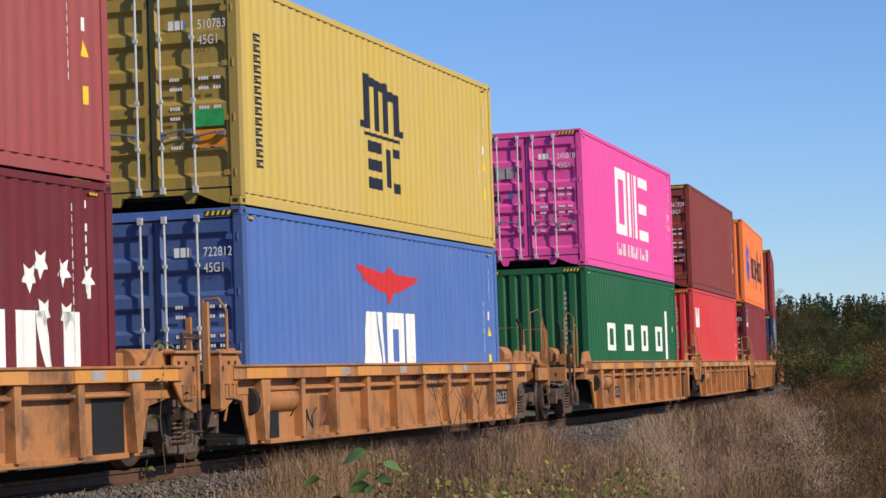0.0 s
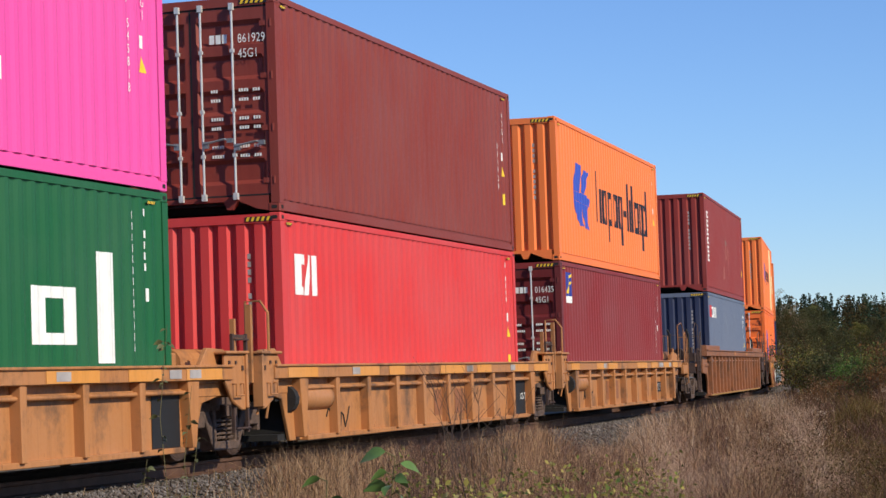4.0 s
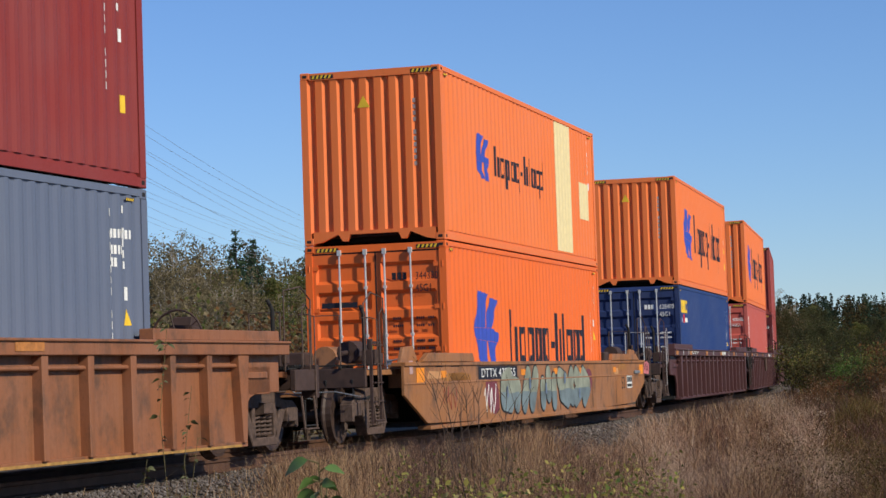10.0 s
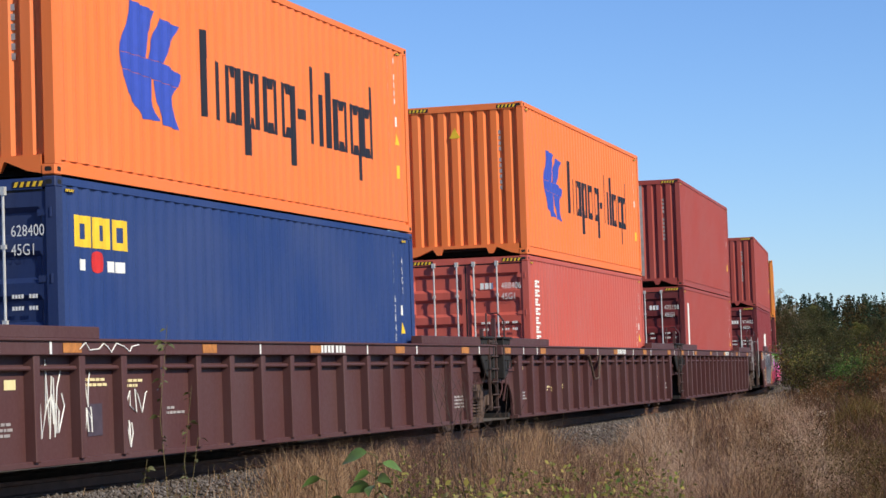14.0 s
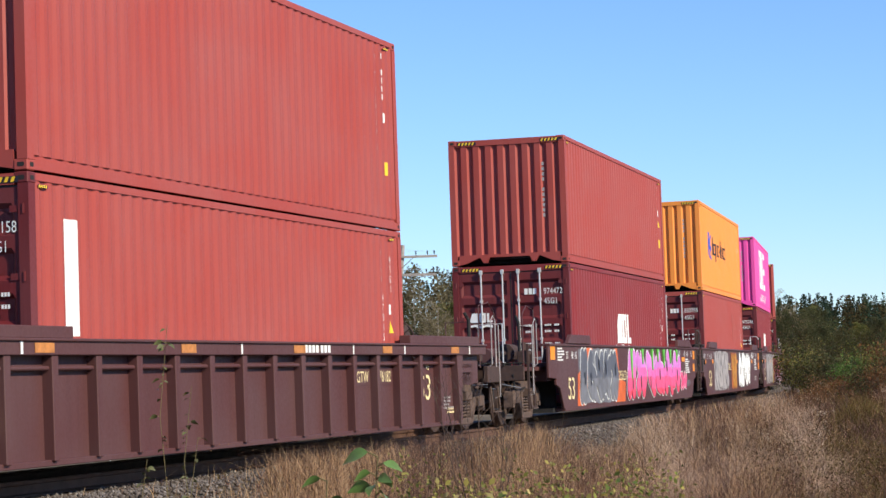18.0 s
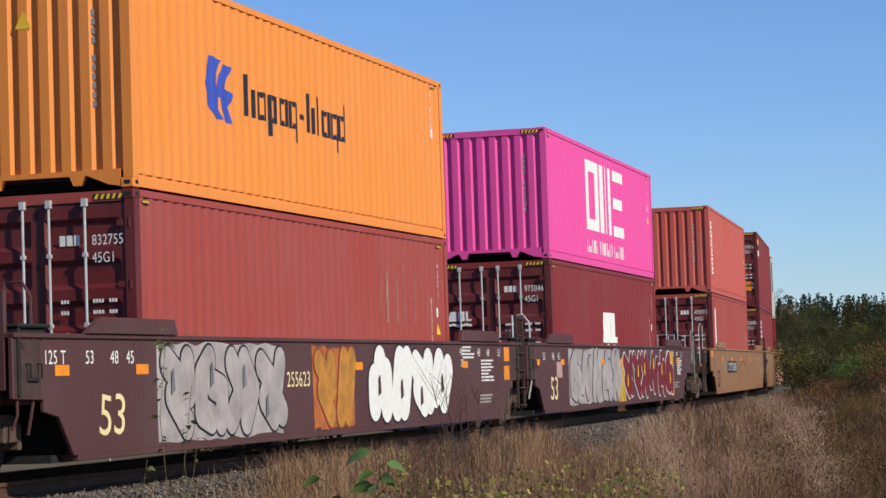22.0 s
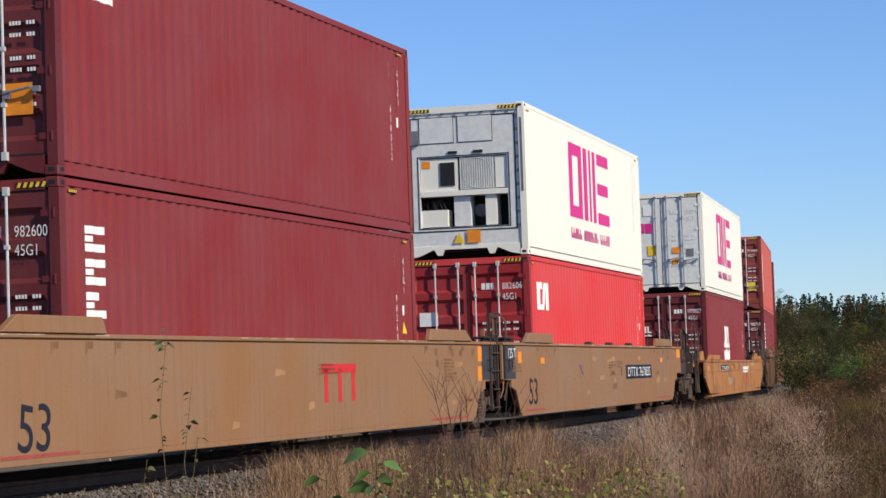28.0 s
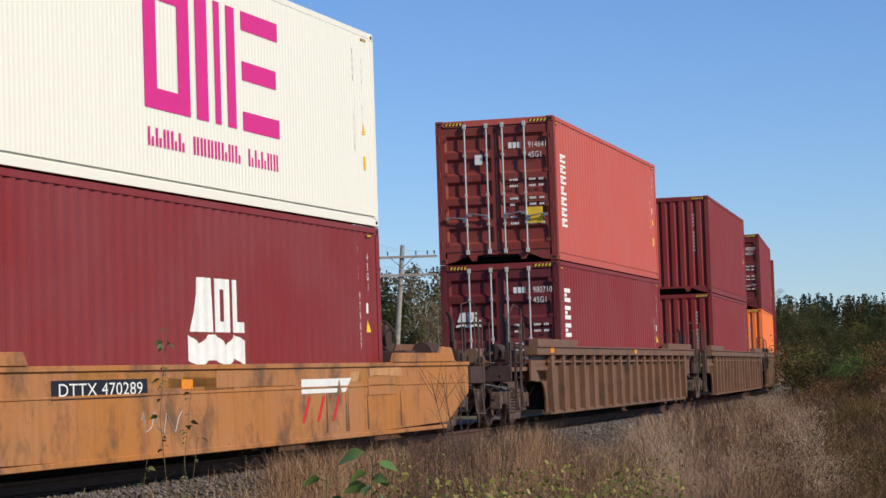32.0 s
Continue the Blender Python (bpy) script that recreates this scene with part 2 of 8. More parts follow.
def bottom_rail_mesh():
    """The near rail: a low flange with its web set back above it."""
    y = -WID / 2
    g = Geo().prism([(y + 0.003, 0.014), (y + 0.05, 0.014), (y + 0.05, 0.2), (y + 0.036, 0.2), (y + 0.036, 0.122), (y + 0.003, 0.122)], -LEN / 2 + 0.165, LEN / 2 - 0.165, "x")
    return g.mesh("bottom_rail", C["red"])


def end_sill_mesh():
    a, x = -WID / 2 + 0.16, -LEN / 2
    g = Geo().prism([(a, 0.22), (-a, 0.22), (-a, 0.02), (-a - 0.16, 0.05), (-a - 0.42, 0.16), (0.62, 0.16), (0.55, 0.05), (0.47, 0.05),
                     (0.42, 0.16), (-0.42, 0.16), (-0.47, 0.05), (-0.55, 0.05), (-0.62, 0.16), (a + 0.42, 0.16), (a + 0.16, 0.05), (a, 0.02)], x + 0.006, x + 0.094, "x")
    return g.mesh("end_sill", C["red"])


def post_mesh(h):
    g = Geo()
    g.prism([(0.0, 0.0), (0.15, 0.0), (0.15, 0.05), (0.055, 0.05), (0.055, 0.12), (0.0, 0.12)], 0.116, h - 0.116, "z")
    return g.mesh("corner_post", C["red"])


def casting_mesh():
    bm = bmesh.new()
    bmesh.ops.create_cube(bm, size=1)
    bmesh.ops.scale(bm, vec=(0.178, 0.162, 0.118), verts=bm.verts)
    bmesh.ops.bevel(bm, geom=bm.edges[:], offset=0.012, segments=1, affect="EDGES")
    me = bpy.data.meshes.new("corner_casting")
    bm.to_mesh(me)
    bm.free()
    me.materials.append(C["red"])
    return me


def roof_mesh(h):
    g = Geo()
    g.box(-LEN / 2 + 0.1, LEN / 2 - 0.1, -WID / 2 + 0.05, WID / 2 - 0.05, h - 0.05, h - 0.03)
    return g.mesh("roof", C["red"])


def floor_mesh(h):
    g = Geo()
    g.box(-LEN / 2 + 0.1, LEN / 2 - 0.1, -WID / 2 + 0.05, WID / 2 - 0.05, 0.12, 0.17)
    for i in range(28):
        x = -LEN / 2 + 0.4 + i * 0.42
        g.box(x, x + 0.05, -WID / 2 + 0.05, WID / 2 - 0.05, 0.04, 0.119)
    return g.mesh("floor_frame", BLACK)


def door_leaf_mesh(h):
    """A leaf, hinge at y = 0, 1.12 wide, with pressed horizontal troughs."""
    z0, z1, w, g = 0.24, h - 0.15, 1.105, Geo()
    zs = [(z0, 0.0), (z0 + 0.09, 0.0)]
    n = 5 if h > 2.7 else 4
    p = (z1 - z0 - 0.18) / n
    for i in range(n):
        o = z0 + 0.09 + i * p
        zs += [(o + 0.12 * p, 0.0), (o + 0.24 * p, 0.045), (o + 0.72 * p, 0.045), (o + 0.84 * p, 0.0)]
    zs += [(z1 - 0.09, 0.0), (z1, 0.0)]
    ys = [0.0, 0.07, 0.11, w - 0.11, w - 0.07, w]
    depth = [0, 0, 1, 1, 0, 0]
    k = len(ys)
    g.add([(d * e, y, z) for z, d in zs for y, e in zip(ys, depth)],
          [(i * k + j, i * k + j + 1, (i + 1) * k + j + 1, (i + 1) * k + j) for i in range(len(zs) - 1) for j in range(k - 1)])
    g.box(0.05, 0.06, 0, w, z0, z1)
    return g.mesh("door", C["red"])


def lock_rod_mesh(h):
    g = Geo()
    g.tube([(0, 0, 0.2), (0, 0, h - 0.1)], 0.017, 8)
    for z in (0.2, h - 0.16):
        g.box(-0.03, 0.03, -0.03, 0.03, z - 0.02, z + 0.07)
    for z in (0.75, 1.35, h - 0.75):
        g.box(-0.024, 0.024, -0.026, 0.026, z, z + 0.045)
    return g.mesh("lock_rod", GALV, smooth=False)


def handle_mesh():
    g = Geo()
    g.tube([(0, 0, 0), (-0.03, 0.06, 0.02), (-0.03, 0.36, -0.03)], 0.014, 6)
    g.box(-0.03, 0.02, 0.3, 0.38, -0.09, 0.0)
    g.box(-0.03, 0.02, -0.05, 0.03, -0.03, 0.03)
    return g.mesh("door_handle", GALV)


def hinge_mesh():
    g = Geo()
    g.box(-0.012, 0.004, -0.07, 0.09, -0.035, 0.035)
    g.tube([(-0.014, -0.07, -0.05), (-0.014, -0.07, 0.05)], 0.018, 6)
    return g.mesh("hinge", C["red"])


def gasket_mesh(h):
    g = Geo()
    z0, z1 = 0.225, h - 0.135
    for y in (-1.125, -0.012, 1.1):
        g.box(-0.004, 0.02, y, y + 0.024, z0, z1)
    for z in (z0, z1 - 0.02):
        g.box(-0.003, 0.02, -1.125, 1.125, z, z + 0.02)
    return g.mesh("door_gasket", RUBBER)


def hazard_mesh():
    """Slanted yellow bars of a height warning, 0.32 long, on a black ground, lying in x-z."""
    g = Geo()
    for i in range(5):
        x = 0.01 + i * 0.072
        g.prism([(x, 0), (x + 0.036, 0), (x + 0.06, 0.055), (x + 0.024, 0.055)], -0.005, -0.001)
    n = len(g.f)
    g.prism(rect(0, -0.004, 0.39, 0.063), -0.002, 0)
    me = g.mesh("hazard_stripe", YELLOW)
    me.materials.append(INK)
    for p in me.polygons:
        if p.index >= n:
            p.material_index = 1
    return me


def triangle_mesh():
    g = Geo()
    g.prism([(-0.11, 0), (0.11, 0), (0.0, 0.2)], -0.004, 0)
    return g.mesh("warning_triangle", YELLOW)


def shape_on_side(polys, wave=SIDE_WAVE):
    """Flat shapes (x, z) laid on the corrugated side so that they follow its folds."""
    bm = bmesh.new()
    for poly in polys:
        bm.faces.new([bm.verts.new((x, 0, z)) for x, z in poly])
    lo, hi = min(x for p in polys for x, _ in p), max(x for p in polys for x, _ in p)
    for x, _ in wave:
        if lo < x < hi:
            bmesh.ops.bisect_plane(bm, geom=bm.verts[:] + bm.edges[:] + bm.faces[:], plane_co=(x, 0, 0), plane_no=(1, 0, 0), dist=1e-6)
    xs, ds = [w[0] for w in wave], [w[1] for w in wave]
    for v in bm.verts:
        v.co.y = -WID / 2 + 0.012 + float(np.interp(v.co.x, xs, ds)) - 0.004
    bmesh.ops.recalc_face_normals(bm, faces=bm.faces)
    me = bpy.data.meshes.new("side_marking")
    bm.to_mesh(me)
    bm.free()
    return me


def side_marking(parent, polys, material, key=None, name="side_marking"):
    if name == "emblem" and len(polys) > 1:   # each shape of an emblem is a piece of its own
        return [side_marking(parent, [p], material, None, name) for p in polys][-1]
    me = cached(("mark", key), lambda: shape_on_side(polys)) if key else shape_on_side(polys)
    if not len(me.materials):
        me.materials.append(material)
    ob = put(name, me, parent, material)
    if name in ("name_marking", "serial_column"):
        ob["kind"] = "stuff"
    return ob


def rect(x, z, w, h):
    return [(x, z), (x + w, z), (x + w, z + h), (x, z + h)]


def lettering(body, size):
    """Built-in font as a mesh in the x-z plane, base line at the origin."""
    def make():
        cu = bpy.data.curves.new("lettering", "FONT")
        cu.body, cu.size, cu.space_character = body, size, 1.05
        ob = bpy.data.objects.new("lettering", cu)
        scene.collection.objects.link(ob)
        me = bpy.data.meshes.new_from_object(ob.evaluated_get(bpy.context.evaluated_depsgraph_get()))
        bpy.data.objects.remove(ob)
        me.transform(Matrix.Rotation(radians(90), 4, "X"))
        me.materials.clear()
        me.materials.append(WHITE)
        return me
    return cached(("text", body, size), make)


def bars_mesh(rows):
    """Unreadable lines of writing as small bars: (x, z, w, h)."""
    g = Geo()
    for x, z, w, h in rows:
        g.prism(rect(x, z, w, h), -0.003, 0)
    return g.mesh("small_writing", WHITE)


def on_end(y, z, out=0.008):
    """Pose on the near end for things drawn in x-z facing -y: their x runs from the far side to the near side."""
    return pose(-LEN / 2 + 0.02 - out, y, z, 0, 0, -90)


def end_writing(parent, number, h, ink=None):
    """The number and type code in white on the near-side leaf, and the load table below."""
    ink = ink or WHITE
    z = h - 0.62
    put("owner_mark", cached("owner_bar", lambda: bars_mesh([(0, 0, 0.07, 0.12), (0.09, 0, 0.07, 0.12), (0.18, 0, 0.07, 0.12)])), parent, ink, on_end(-0.28, z))
    put("serial_number", lettering(number, 0.17), parent, ink, on_end(-0.68, z) @ Matrix.Diagonal((0.74, 1, 1, 1)))["kind"] = "stuff"
    put("type_code", lettering("45G1", 0.17), parent, ink, on_end(-0.68, z - 0.2) @ Matrix.Diagonal((0.74, 1, 1, 1)))["kind"] = "stuff"
    rows = []
    rnd = random.Random(number)
    for i in range(8):
        zz = 1.62 - 0.125 * i if h > 2.7 else 1.4 - 0.11 * i
        if i % 3 == 2:
            continue
        for x, k in ((0, rnd.randint(3, 5)), (0.4, 4), (0.6, 3)):   # short words of small characters
            rows += [(x + 0.036 * j, zz, 0.025, 0.042) for j in range(k)]
    put("small_writing", cached(("table", number), lambda: bars_mesh(rows)), parent, ink, on_end(-0.28, 0.0))["kind"] = "stuff"


def column_marks(parent, x, z0, z1, ink, seed, w=0.045, h=0.07, gap=0.1):
    """A column of unreadable small characters."""
    rnd = random.Random(seed)
    polys, z = [], z1
    while z > z0:
        if rnd.random() > 0.12:
            polys.append(rect(x, z, w * (0.6 + 0.4 * rnd.random()), h))
        z -= gap
    side_marking(parent, polys, ink, name="serial_column")


def column_text(parent, body, x, z, size, ink):
    """Upright characters stacked down the side, the first with its foot at z."""
    def make():
        g = Geo()
        for i, ch in enumerate(body):
            if ch != " ":
                me = lettering(ch, size)
                w = max(v.co.x for v in me.vertices)
                g.add([(v.co.x * 0.8 - w * 0.4, v.co.y, v.co.z - i * size * 0.98) for v in me.vertices], [tuple(f.vertices) for f in me.polygons])
        return g.mesh("serial_column", WHITE)
    put("serial_column", cached(("column", body, size), make), parent, ink, pose(x, -WID / 2 + 0.006, z))["kind"] = "stuff"


def container(name, label, colour, h, front, s0, base, number="", end_colour=None, far_marks=True, lock=None):
    """s0: arc length of its near end at 16 s. base: height of its underside over the rails."""
    root = new(name)
    tagged(root, label, "shipping container", "containers on the train")
    m, e = C[colour], C[end_colour or colour]
    for k, f in (("side_panel", side_mesh), ("top_rail", top_frame_mesh), ("roof", roof_mesh)):
        put(k, cached((k, h), lambda: f(h)), root, m)
    put("side_panel", cached(("side_panel", h), lambda: side_mesh(h)), root, m, pose(0, 0, 0, 0, 0, 180))
    for turn in (0, 180):
        put("bottom_rail", cached("bottom_rail", bottom_rail_mesh), root, m, pose(0, 0, 0, 0, 0, turn))
        put("end_sill", cached("end_sill", end_sill_mesh), root, m if turn else e, pose(0, 0, 0, 0, 0, turn))
    put("floor_frame", cached(("floor", h), lambda: floor_mesh(h)), root, BLACK)
    post = cached(("post", h), lambda: post_mesh(h))
    cast = cached("casting", casting_mesh)
    for sx in (-1, 1):
        for sy in (-1, 1):
            flip = Matrix.Diagonal((-sx, -sy, 1, 1))
            put("corner_post", post, root, e if sx < 0 else m, pose(sx * LEN / 2, sy * WID / 2, 0) @ flip)
            for z in (0.059, h - 0.059):
                put("corner_casting", cast, root, CASTING if z < 1 and base < 1 else (e if sx < 0 else m), pose(sx * (LEN / 2 - 0.088), sy * (WID / 2 - 0.08), z))
    slot = cached("slot", lambda: Geo().prism([(-0.04, -0.014), (-0.03, -0.024), (0.03, -0.024), (0.04, -0.014), (0.04, 0.014), (0.03, 0.024), (-0.03, 0.024), (-0.04, 0.014)], -0.002, 0).mesh("casting_slot", BLACK))
    for z in (0.062, h - 0.062):
        for sx in (-1, 1):
            put("casting_slot", slot, root, BLACK, pose(sx * (LEN / 2 - 0.09), -WID / 2 - 0.001, z))
        put("casting_slot", slot, root, BLACK, pose(-LEN / 2 + 0.0, -WID / 2 + 0.08, z, 0, 0, -90))
        put("casting_slot", slot, root, BLACK, pose(-LEN / 2 + 0.0, WID / 2 - 0.08, z, 0, 0, -90))
    rib = cached(("rib", h), lambda: rib_end_mesh(h))
    put("end_panel", rib, root, m, pose(0, 0, 0, 0, 0, 180))
    hz = cached("hazard", hazard_mesh)
    if front == "rib":
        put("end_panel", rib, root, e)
        rows = [(0, h - 0.6 - 0.105 * i, 0.05, 0.07) for i in range(12) if i not in (4, 11)]
        put("serial_column", cached(("endcol", h), lambda: bars_mesh(rows)), root, SILVERM, on_end(-0.72, 0.0, -0.02))["kind"] = "stuff"
    elif front == "door":
        leaf = cached(("leaf", h), lambda: door_leaf_mesh(h))
        rod = cached(("rod", h), lambda: lock_rod_mesh(h))
        handle = cached("handle", handle_mesh)
        hinge = cached("hinge", hinge_mesh)
        put("door_gasket", cached(("gasket", h), lambda: gasket_mesh(h)), root, RUBBER, pose(-LEN / 2 + 0.02, 0, 0))
        for sy in (-1, 1):
            d = put("door", leaf, root, e, pose(-LEN / 2 + 0.02, sy * 1.115, 0) @ Matrix.Diagonal((1, -sy, 1, 1)))
            for y in (0.5, 0.95):
                put("lock_rod", rod, d, lock or GALV, pose(-0.045, y, 0))
                put("door_handle", handle, d, lock or GREYLOCK, pose(-0.05, y - 0.38, 0.92 + 0.05 * (y > 0.6)))
            for i in range(4):
                put("hinge", hinge, d, e, pose(0, 0.03, 0.42 + i * (h - 0.8) / 3))
        if number:
            end_writing(root, number, h, INK if colour == "deep_orange" else None)
    for y in (1.02, -0.72):
        put("hazard_stripe", hz, root, YELLOW, pose(-LEN / 2 - 0.001, y, h - 0.105, 0, 0, -90))
    for x in (-LEN / 2 + 0.22, LEN / 2 - 0.55):
        put("hazard_stripe", hz, root, YELLOW, pose(x, -WID / 2 - 0.001, h - 0.155) @ Matrix.Scale(0.55, 4))
    if far_marks:
        x = LEN / 2 - 0.95
        if number:
            column_marks(root, x, h - 0.85, h - 0.4, WHITE, name + number, 0.05, 0.09, 0.13)
            column_text(root, number, x + 0.02, h - 1.08, 0.15, WHITE)
            column_text(root, "45G1", x + 0.4, h - 0.5, 0.15, WHITE)
        else:
            column_marks(root, x, 1.0, h - 0.35, WHITE, name + number + str(s0), 0.05, 0.085, 0.125)
            column_marks(root, x + 0.34, h - 1.0, h - 0.3, WHITE, name + number, 0.05, 0.085, 0.125)
        odd = random.Random(int(s0 * 10) + int(base * 10))
        if odd.random() < 0.6:
            side_marking(root, [rect(x + 0.37, 0.82, 0.1, 0.2)], YELLOW, ("tag", h))
        if odd.random() < 0.7:
            side_marking(root, [[(x + 0.34, 1.34), (x + 0.49, 1.34), (x + 0.4, 1.53)]], YELLOW, ("tri", h))
        side_marking(root, [rect(x + 0.36, 1.62, 0.07, 0.15)], WHITE, ("box", h))
    MOVING.append((root, s0 + LEN / 2, base))
    return root


# ---- well cars ----
NEAR = -1.49   # outer face of a car's side, from the track's centre


def wheelset_mesh():
    g = Geo()
    for sy in (-1, 1):
        prof = [(0.06, 0.0), (0.16, 0.02), (0.17, 0.0), (0.34, 0.01), (0.385, -0.02), (0.42, -0.02), (0.425, 0.06), (0.455, 0.09), (0.455, 0.115), (0.38, 0.115), (0.34, 0.07), (0.16, 0.09), (0.06, 0.1)]
        g.lathe([(r, sy * (0.79 - y)) for r, y in prof], 28)
    g.lathe([(0.0, -0.98), (0.075, -0.98), (0.08, -0.7), (0.085, 0.7), (0.075, 0.98), (0.0, 0.98)], 12)
    for sy in (-1, 1):   # bearing cap with its three bolts
        g.lathe([(0.0, sy * 1.03), (0.06, sy * 1.03), (0.1, sy * 1.0), (0.11, sy * 0.9)], 16)
        for a in range(3):
            t = a * 2.094
            g.box(0.06 * math.cos(t) - 0.014, 0.06 * math.cos(t) + 0.014, sy * 1.035 - 0.012, sy * 1.035 + 0.012, 0.06 * math.sin(t) - 0.014, 0.06 * math.sin(t) + 0.014)
    return g.mesh("wheelset", TREAD)


def side_frame_mesh():
    """Cast frame in x-z, with its window for the springs."""
    g = Geo()
    y0, y1 = -0.09, 0.09
    g.prism([(-1.12, 0.62), (-0.98, 0.7), (-0.55, 0.72), (-0.42, 0.82), (0.42, 0.82), (0.55, 0.72), (0.98, 0.7), (1.12, 0.62), (1.1, 0.54), (0.72, 0.56), (0.5, 0.62), (-0.5, 0.62), (-0.72, 0.56), (-1.1, 0.54)], y0, y1)
    g.prism([(-0.72, 0.58), (-0.55, 0.62), (-0.3, 0.24), (0.3, 0.24), (0.55, 0.62), (0.72, 0.58), (0.4, 0.13), (-0.4, 0.13)], y0, y1)
    for sx in (-1, 1):
        g.box(sx * 0.36 - 0.05, sx * 0.36 + 0.05, y0, y1, 0.22, 0.7)
        g.box(sx * 0.9 - 0.17, sx * 0.9 + 0.17, -0.11, 0.1, 0.42, 0.62)
        g.box(sx * 1.09 - 0.04, sx * 1.09 + 0.04, -0.1, 0.1, 0.34, 0.6)
    return g.mesh("side_frame", STEEL)


def spring_mesh():
    g = Geo()
    for k in (-0.19, 0.0, 0.19):
        pts = []
        for i in range(56):
            t = i / 55
            a = t * 2 * math.pi * 5.5
            pts.append((k + 0.075 * math.cos(a), 0.075 * math.sin(a), 0.25 + 0.29 * t))
        g.tube(pts, 0.017, 5)
    return g.mesh("spring_nest", STEEL)


def bolster_mesh():
    g = Geo()
    g.prism([(-1.15, 0.55), (-1.15, 0.68), (-0.4, 0.8), (0.4, 0.8), (1.15, 0.68), (1.15, 0.55), (0.5, 0.42), (-0.5, 0.42)], -0.19, 0.19, "x")
    g.tube([(0.45, -1.0, 0.4), (0.45, 1.0, 0.4)], 0.05, 8)
    g.tube([(-0.45, -1.0, 0.4), (-0.45, 1.0, 0.4)], 0.05, 8)
    for sx in (-1, 1):
        for sy in (-1, 1):
            g.box(sx * 0.44 - 0.04, sx * 0.44 + 0.04, sy * 0.72 - 0.16, sy * 0.72 + 0.16, 0.28, 0.58)
    return g.mesh("bogie", STEEL)


def bogie(car, x, s_car):
    b = put("bogie", cached("bolster", bolster_mesh), car, STEEL, pose(x, 0, 0))
    for sy in (-1, 1):
        put("side_frame", cached("side_frame", side_frame_mesh), b, STEEL, pose(0, sy * 0.99, 0), bevel=0.012)
        put("spring_nest", cached("spring", spring_mesh), b, STEEL, pose(0, sy * 1.0, 0))
    for dx in (-0.89, 0.89):
        w = put("wheelset", cached("wheelset", wheelset_mesh), b, TREAD)
        WHEELS.append((w, s_car + x + dx, dx))
    return b


def handwheel_mesh():
    g = Geo()
    ring = [(0.0, 0.36 * math.cos(t), 0.36 * math.sin(t)) for t in (2 * math.pi * i / 20 for i in range(21))]
    g.tube(ring, 0.016, 6)
    for i in range(5):
        t = 2 * math.pi * i / 5
        g.tube([(-0.03, 0, 0), (0.0, 0.35 * math.cos(t), 0.35 * math.sin(t))], 0.012, 5)
    g.tube([(-0.06, 0, 0), (0.14, 0, 0)], 0.04, 8)
    g.box(0.08, 0.24, -0.15, 0.15, -0.3, 0.16)
    g.box(0.1, 0.22, -0.05, 0.05, -0.62, -0.3)
    return g.mesh("brake_wheel", STEEL)


def side_ladder(car, at, n=5, w=0.42, z0=0.3, z1=1.5):
    """Two stiles as the ladder's body, the rungs as its parts."""
    def stiles():
        g = Geo().box(-0.022, 0.022, -0.02, 0.02, z0, z1).box(w - 0.022, w + 0.022, -0.02, 0.02, z0, z1)
        return g.box(0.0, w, -0.012, 0.012, z1 - 0.05, z1 - 0.01).mesh("side_ladder", STEEL)
    ladder = put("side_ladder", cached(("stiles", z0, z1), stiles), car, GRIMY, at)
    for i in range(n):
        z = z0 + 0.05 + i * (z1 - z0 - 0.12) / (n - 1)
        put("rung", cached(("rung", w), lambda: Geo().tube([(0, -0.04, 0), (w, -0.04, 0)], 0.013, 6).mesh("rung", STEEL)), ladder, GRIMY, pose(0, 0, z))


def coupler_mesh():
    g = Geo()
    g.box(-1.1, 0.0, -0.09, 0.09, 0.8, 0.98)
    g.prism([(-1.1, -0.13), (-1.35, -0.2), (-1.42, -0.06), (-1.3, 0.0), (-1.4, 0.1), (-1.3, 0.18), (-1.1, 0.13)], 0.74, 1.02, "z")
    return g.mesh("coupler", STEEL)


def hose_mesh():
    g = Geo()
    pts = [(-0.2 - 1.0 * t, 0.45 - 0.2 * t, 0.85 - 1.6 * t * (1 - t) - 0.1 * t) for t in (i / 10 for i in range(11))]
    g.tube(pts, 0.025, 6)
    return g.mesh("air_hose", RUBBER)


def rail_mesh(pts, r=0.018):
    return Geo().tube(pts, r, 6).mesh("grab_rail", STEEL)


def side_plate(kind):
    """The long side of a well, in x-z, with the chord's height and its outline."""
    if kind == "ribbed53":
        return [(-8.3, 0.2), (8.3, 0.2), (8.34, 0.45), (8.44, 0.64), (8.6, 0.76), (8.8, 0.81), (9.55, 0.82), (9.55, 1.3),
                (-9.55, 1.3), (-9.55, 0.82), (-8.8, 0.81), (-8.6, 0.76), (-8.44, 0.64), (-8.34, 0.45)]
    if kind == "smooth53":
        return [(-8.3, 0.26), (8.3, 0.26), (8.62, 0.66), (8.95, 0.72), (8.95, 0.84), (9.6, 0.86), (9.6, 1.5), (-9.6, 1.5), (-9.6, 0.86), (-8.95, 0.84), (-8.95, 0.72), (-8.62, 0.66)]
    if kind == "smooth40":
        return [(-8.4, 0.24), (-3.0, 0.17), (3.0, 0.17), (8.4, 0.24), (9.6, 0.68), (9.6, 1.17), (-9.6, 1.17), (-9.6, 0.68)]
    return [(-6.35, 0.18), (6.35, 0.18), (6.6, 0.72), (7.1, 0.8), (7.1, 1.0), (-7.1, 1.0), (-7.1, 0.8), (-6.6, 0.72)]


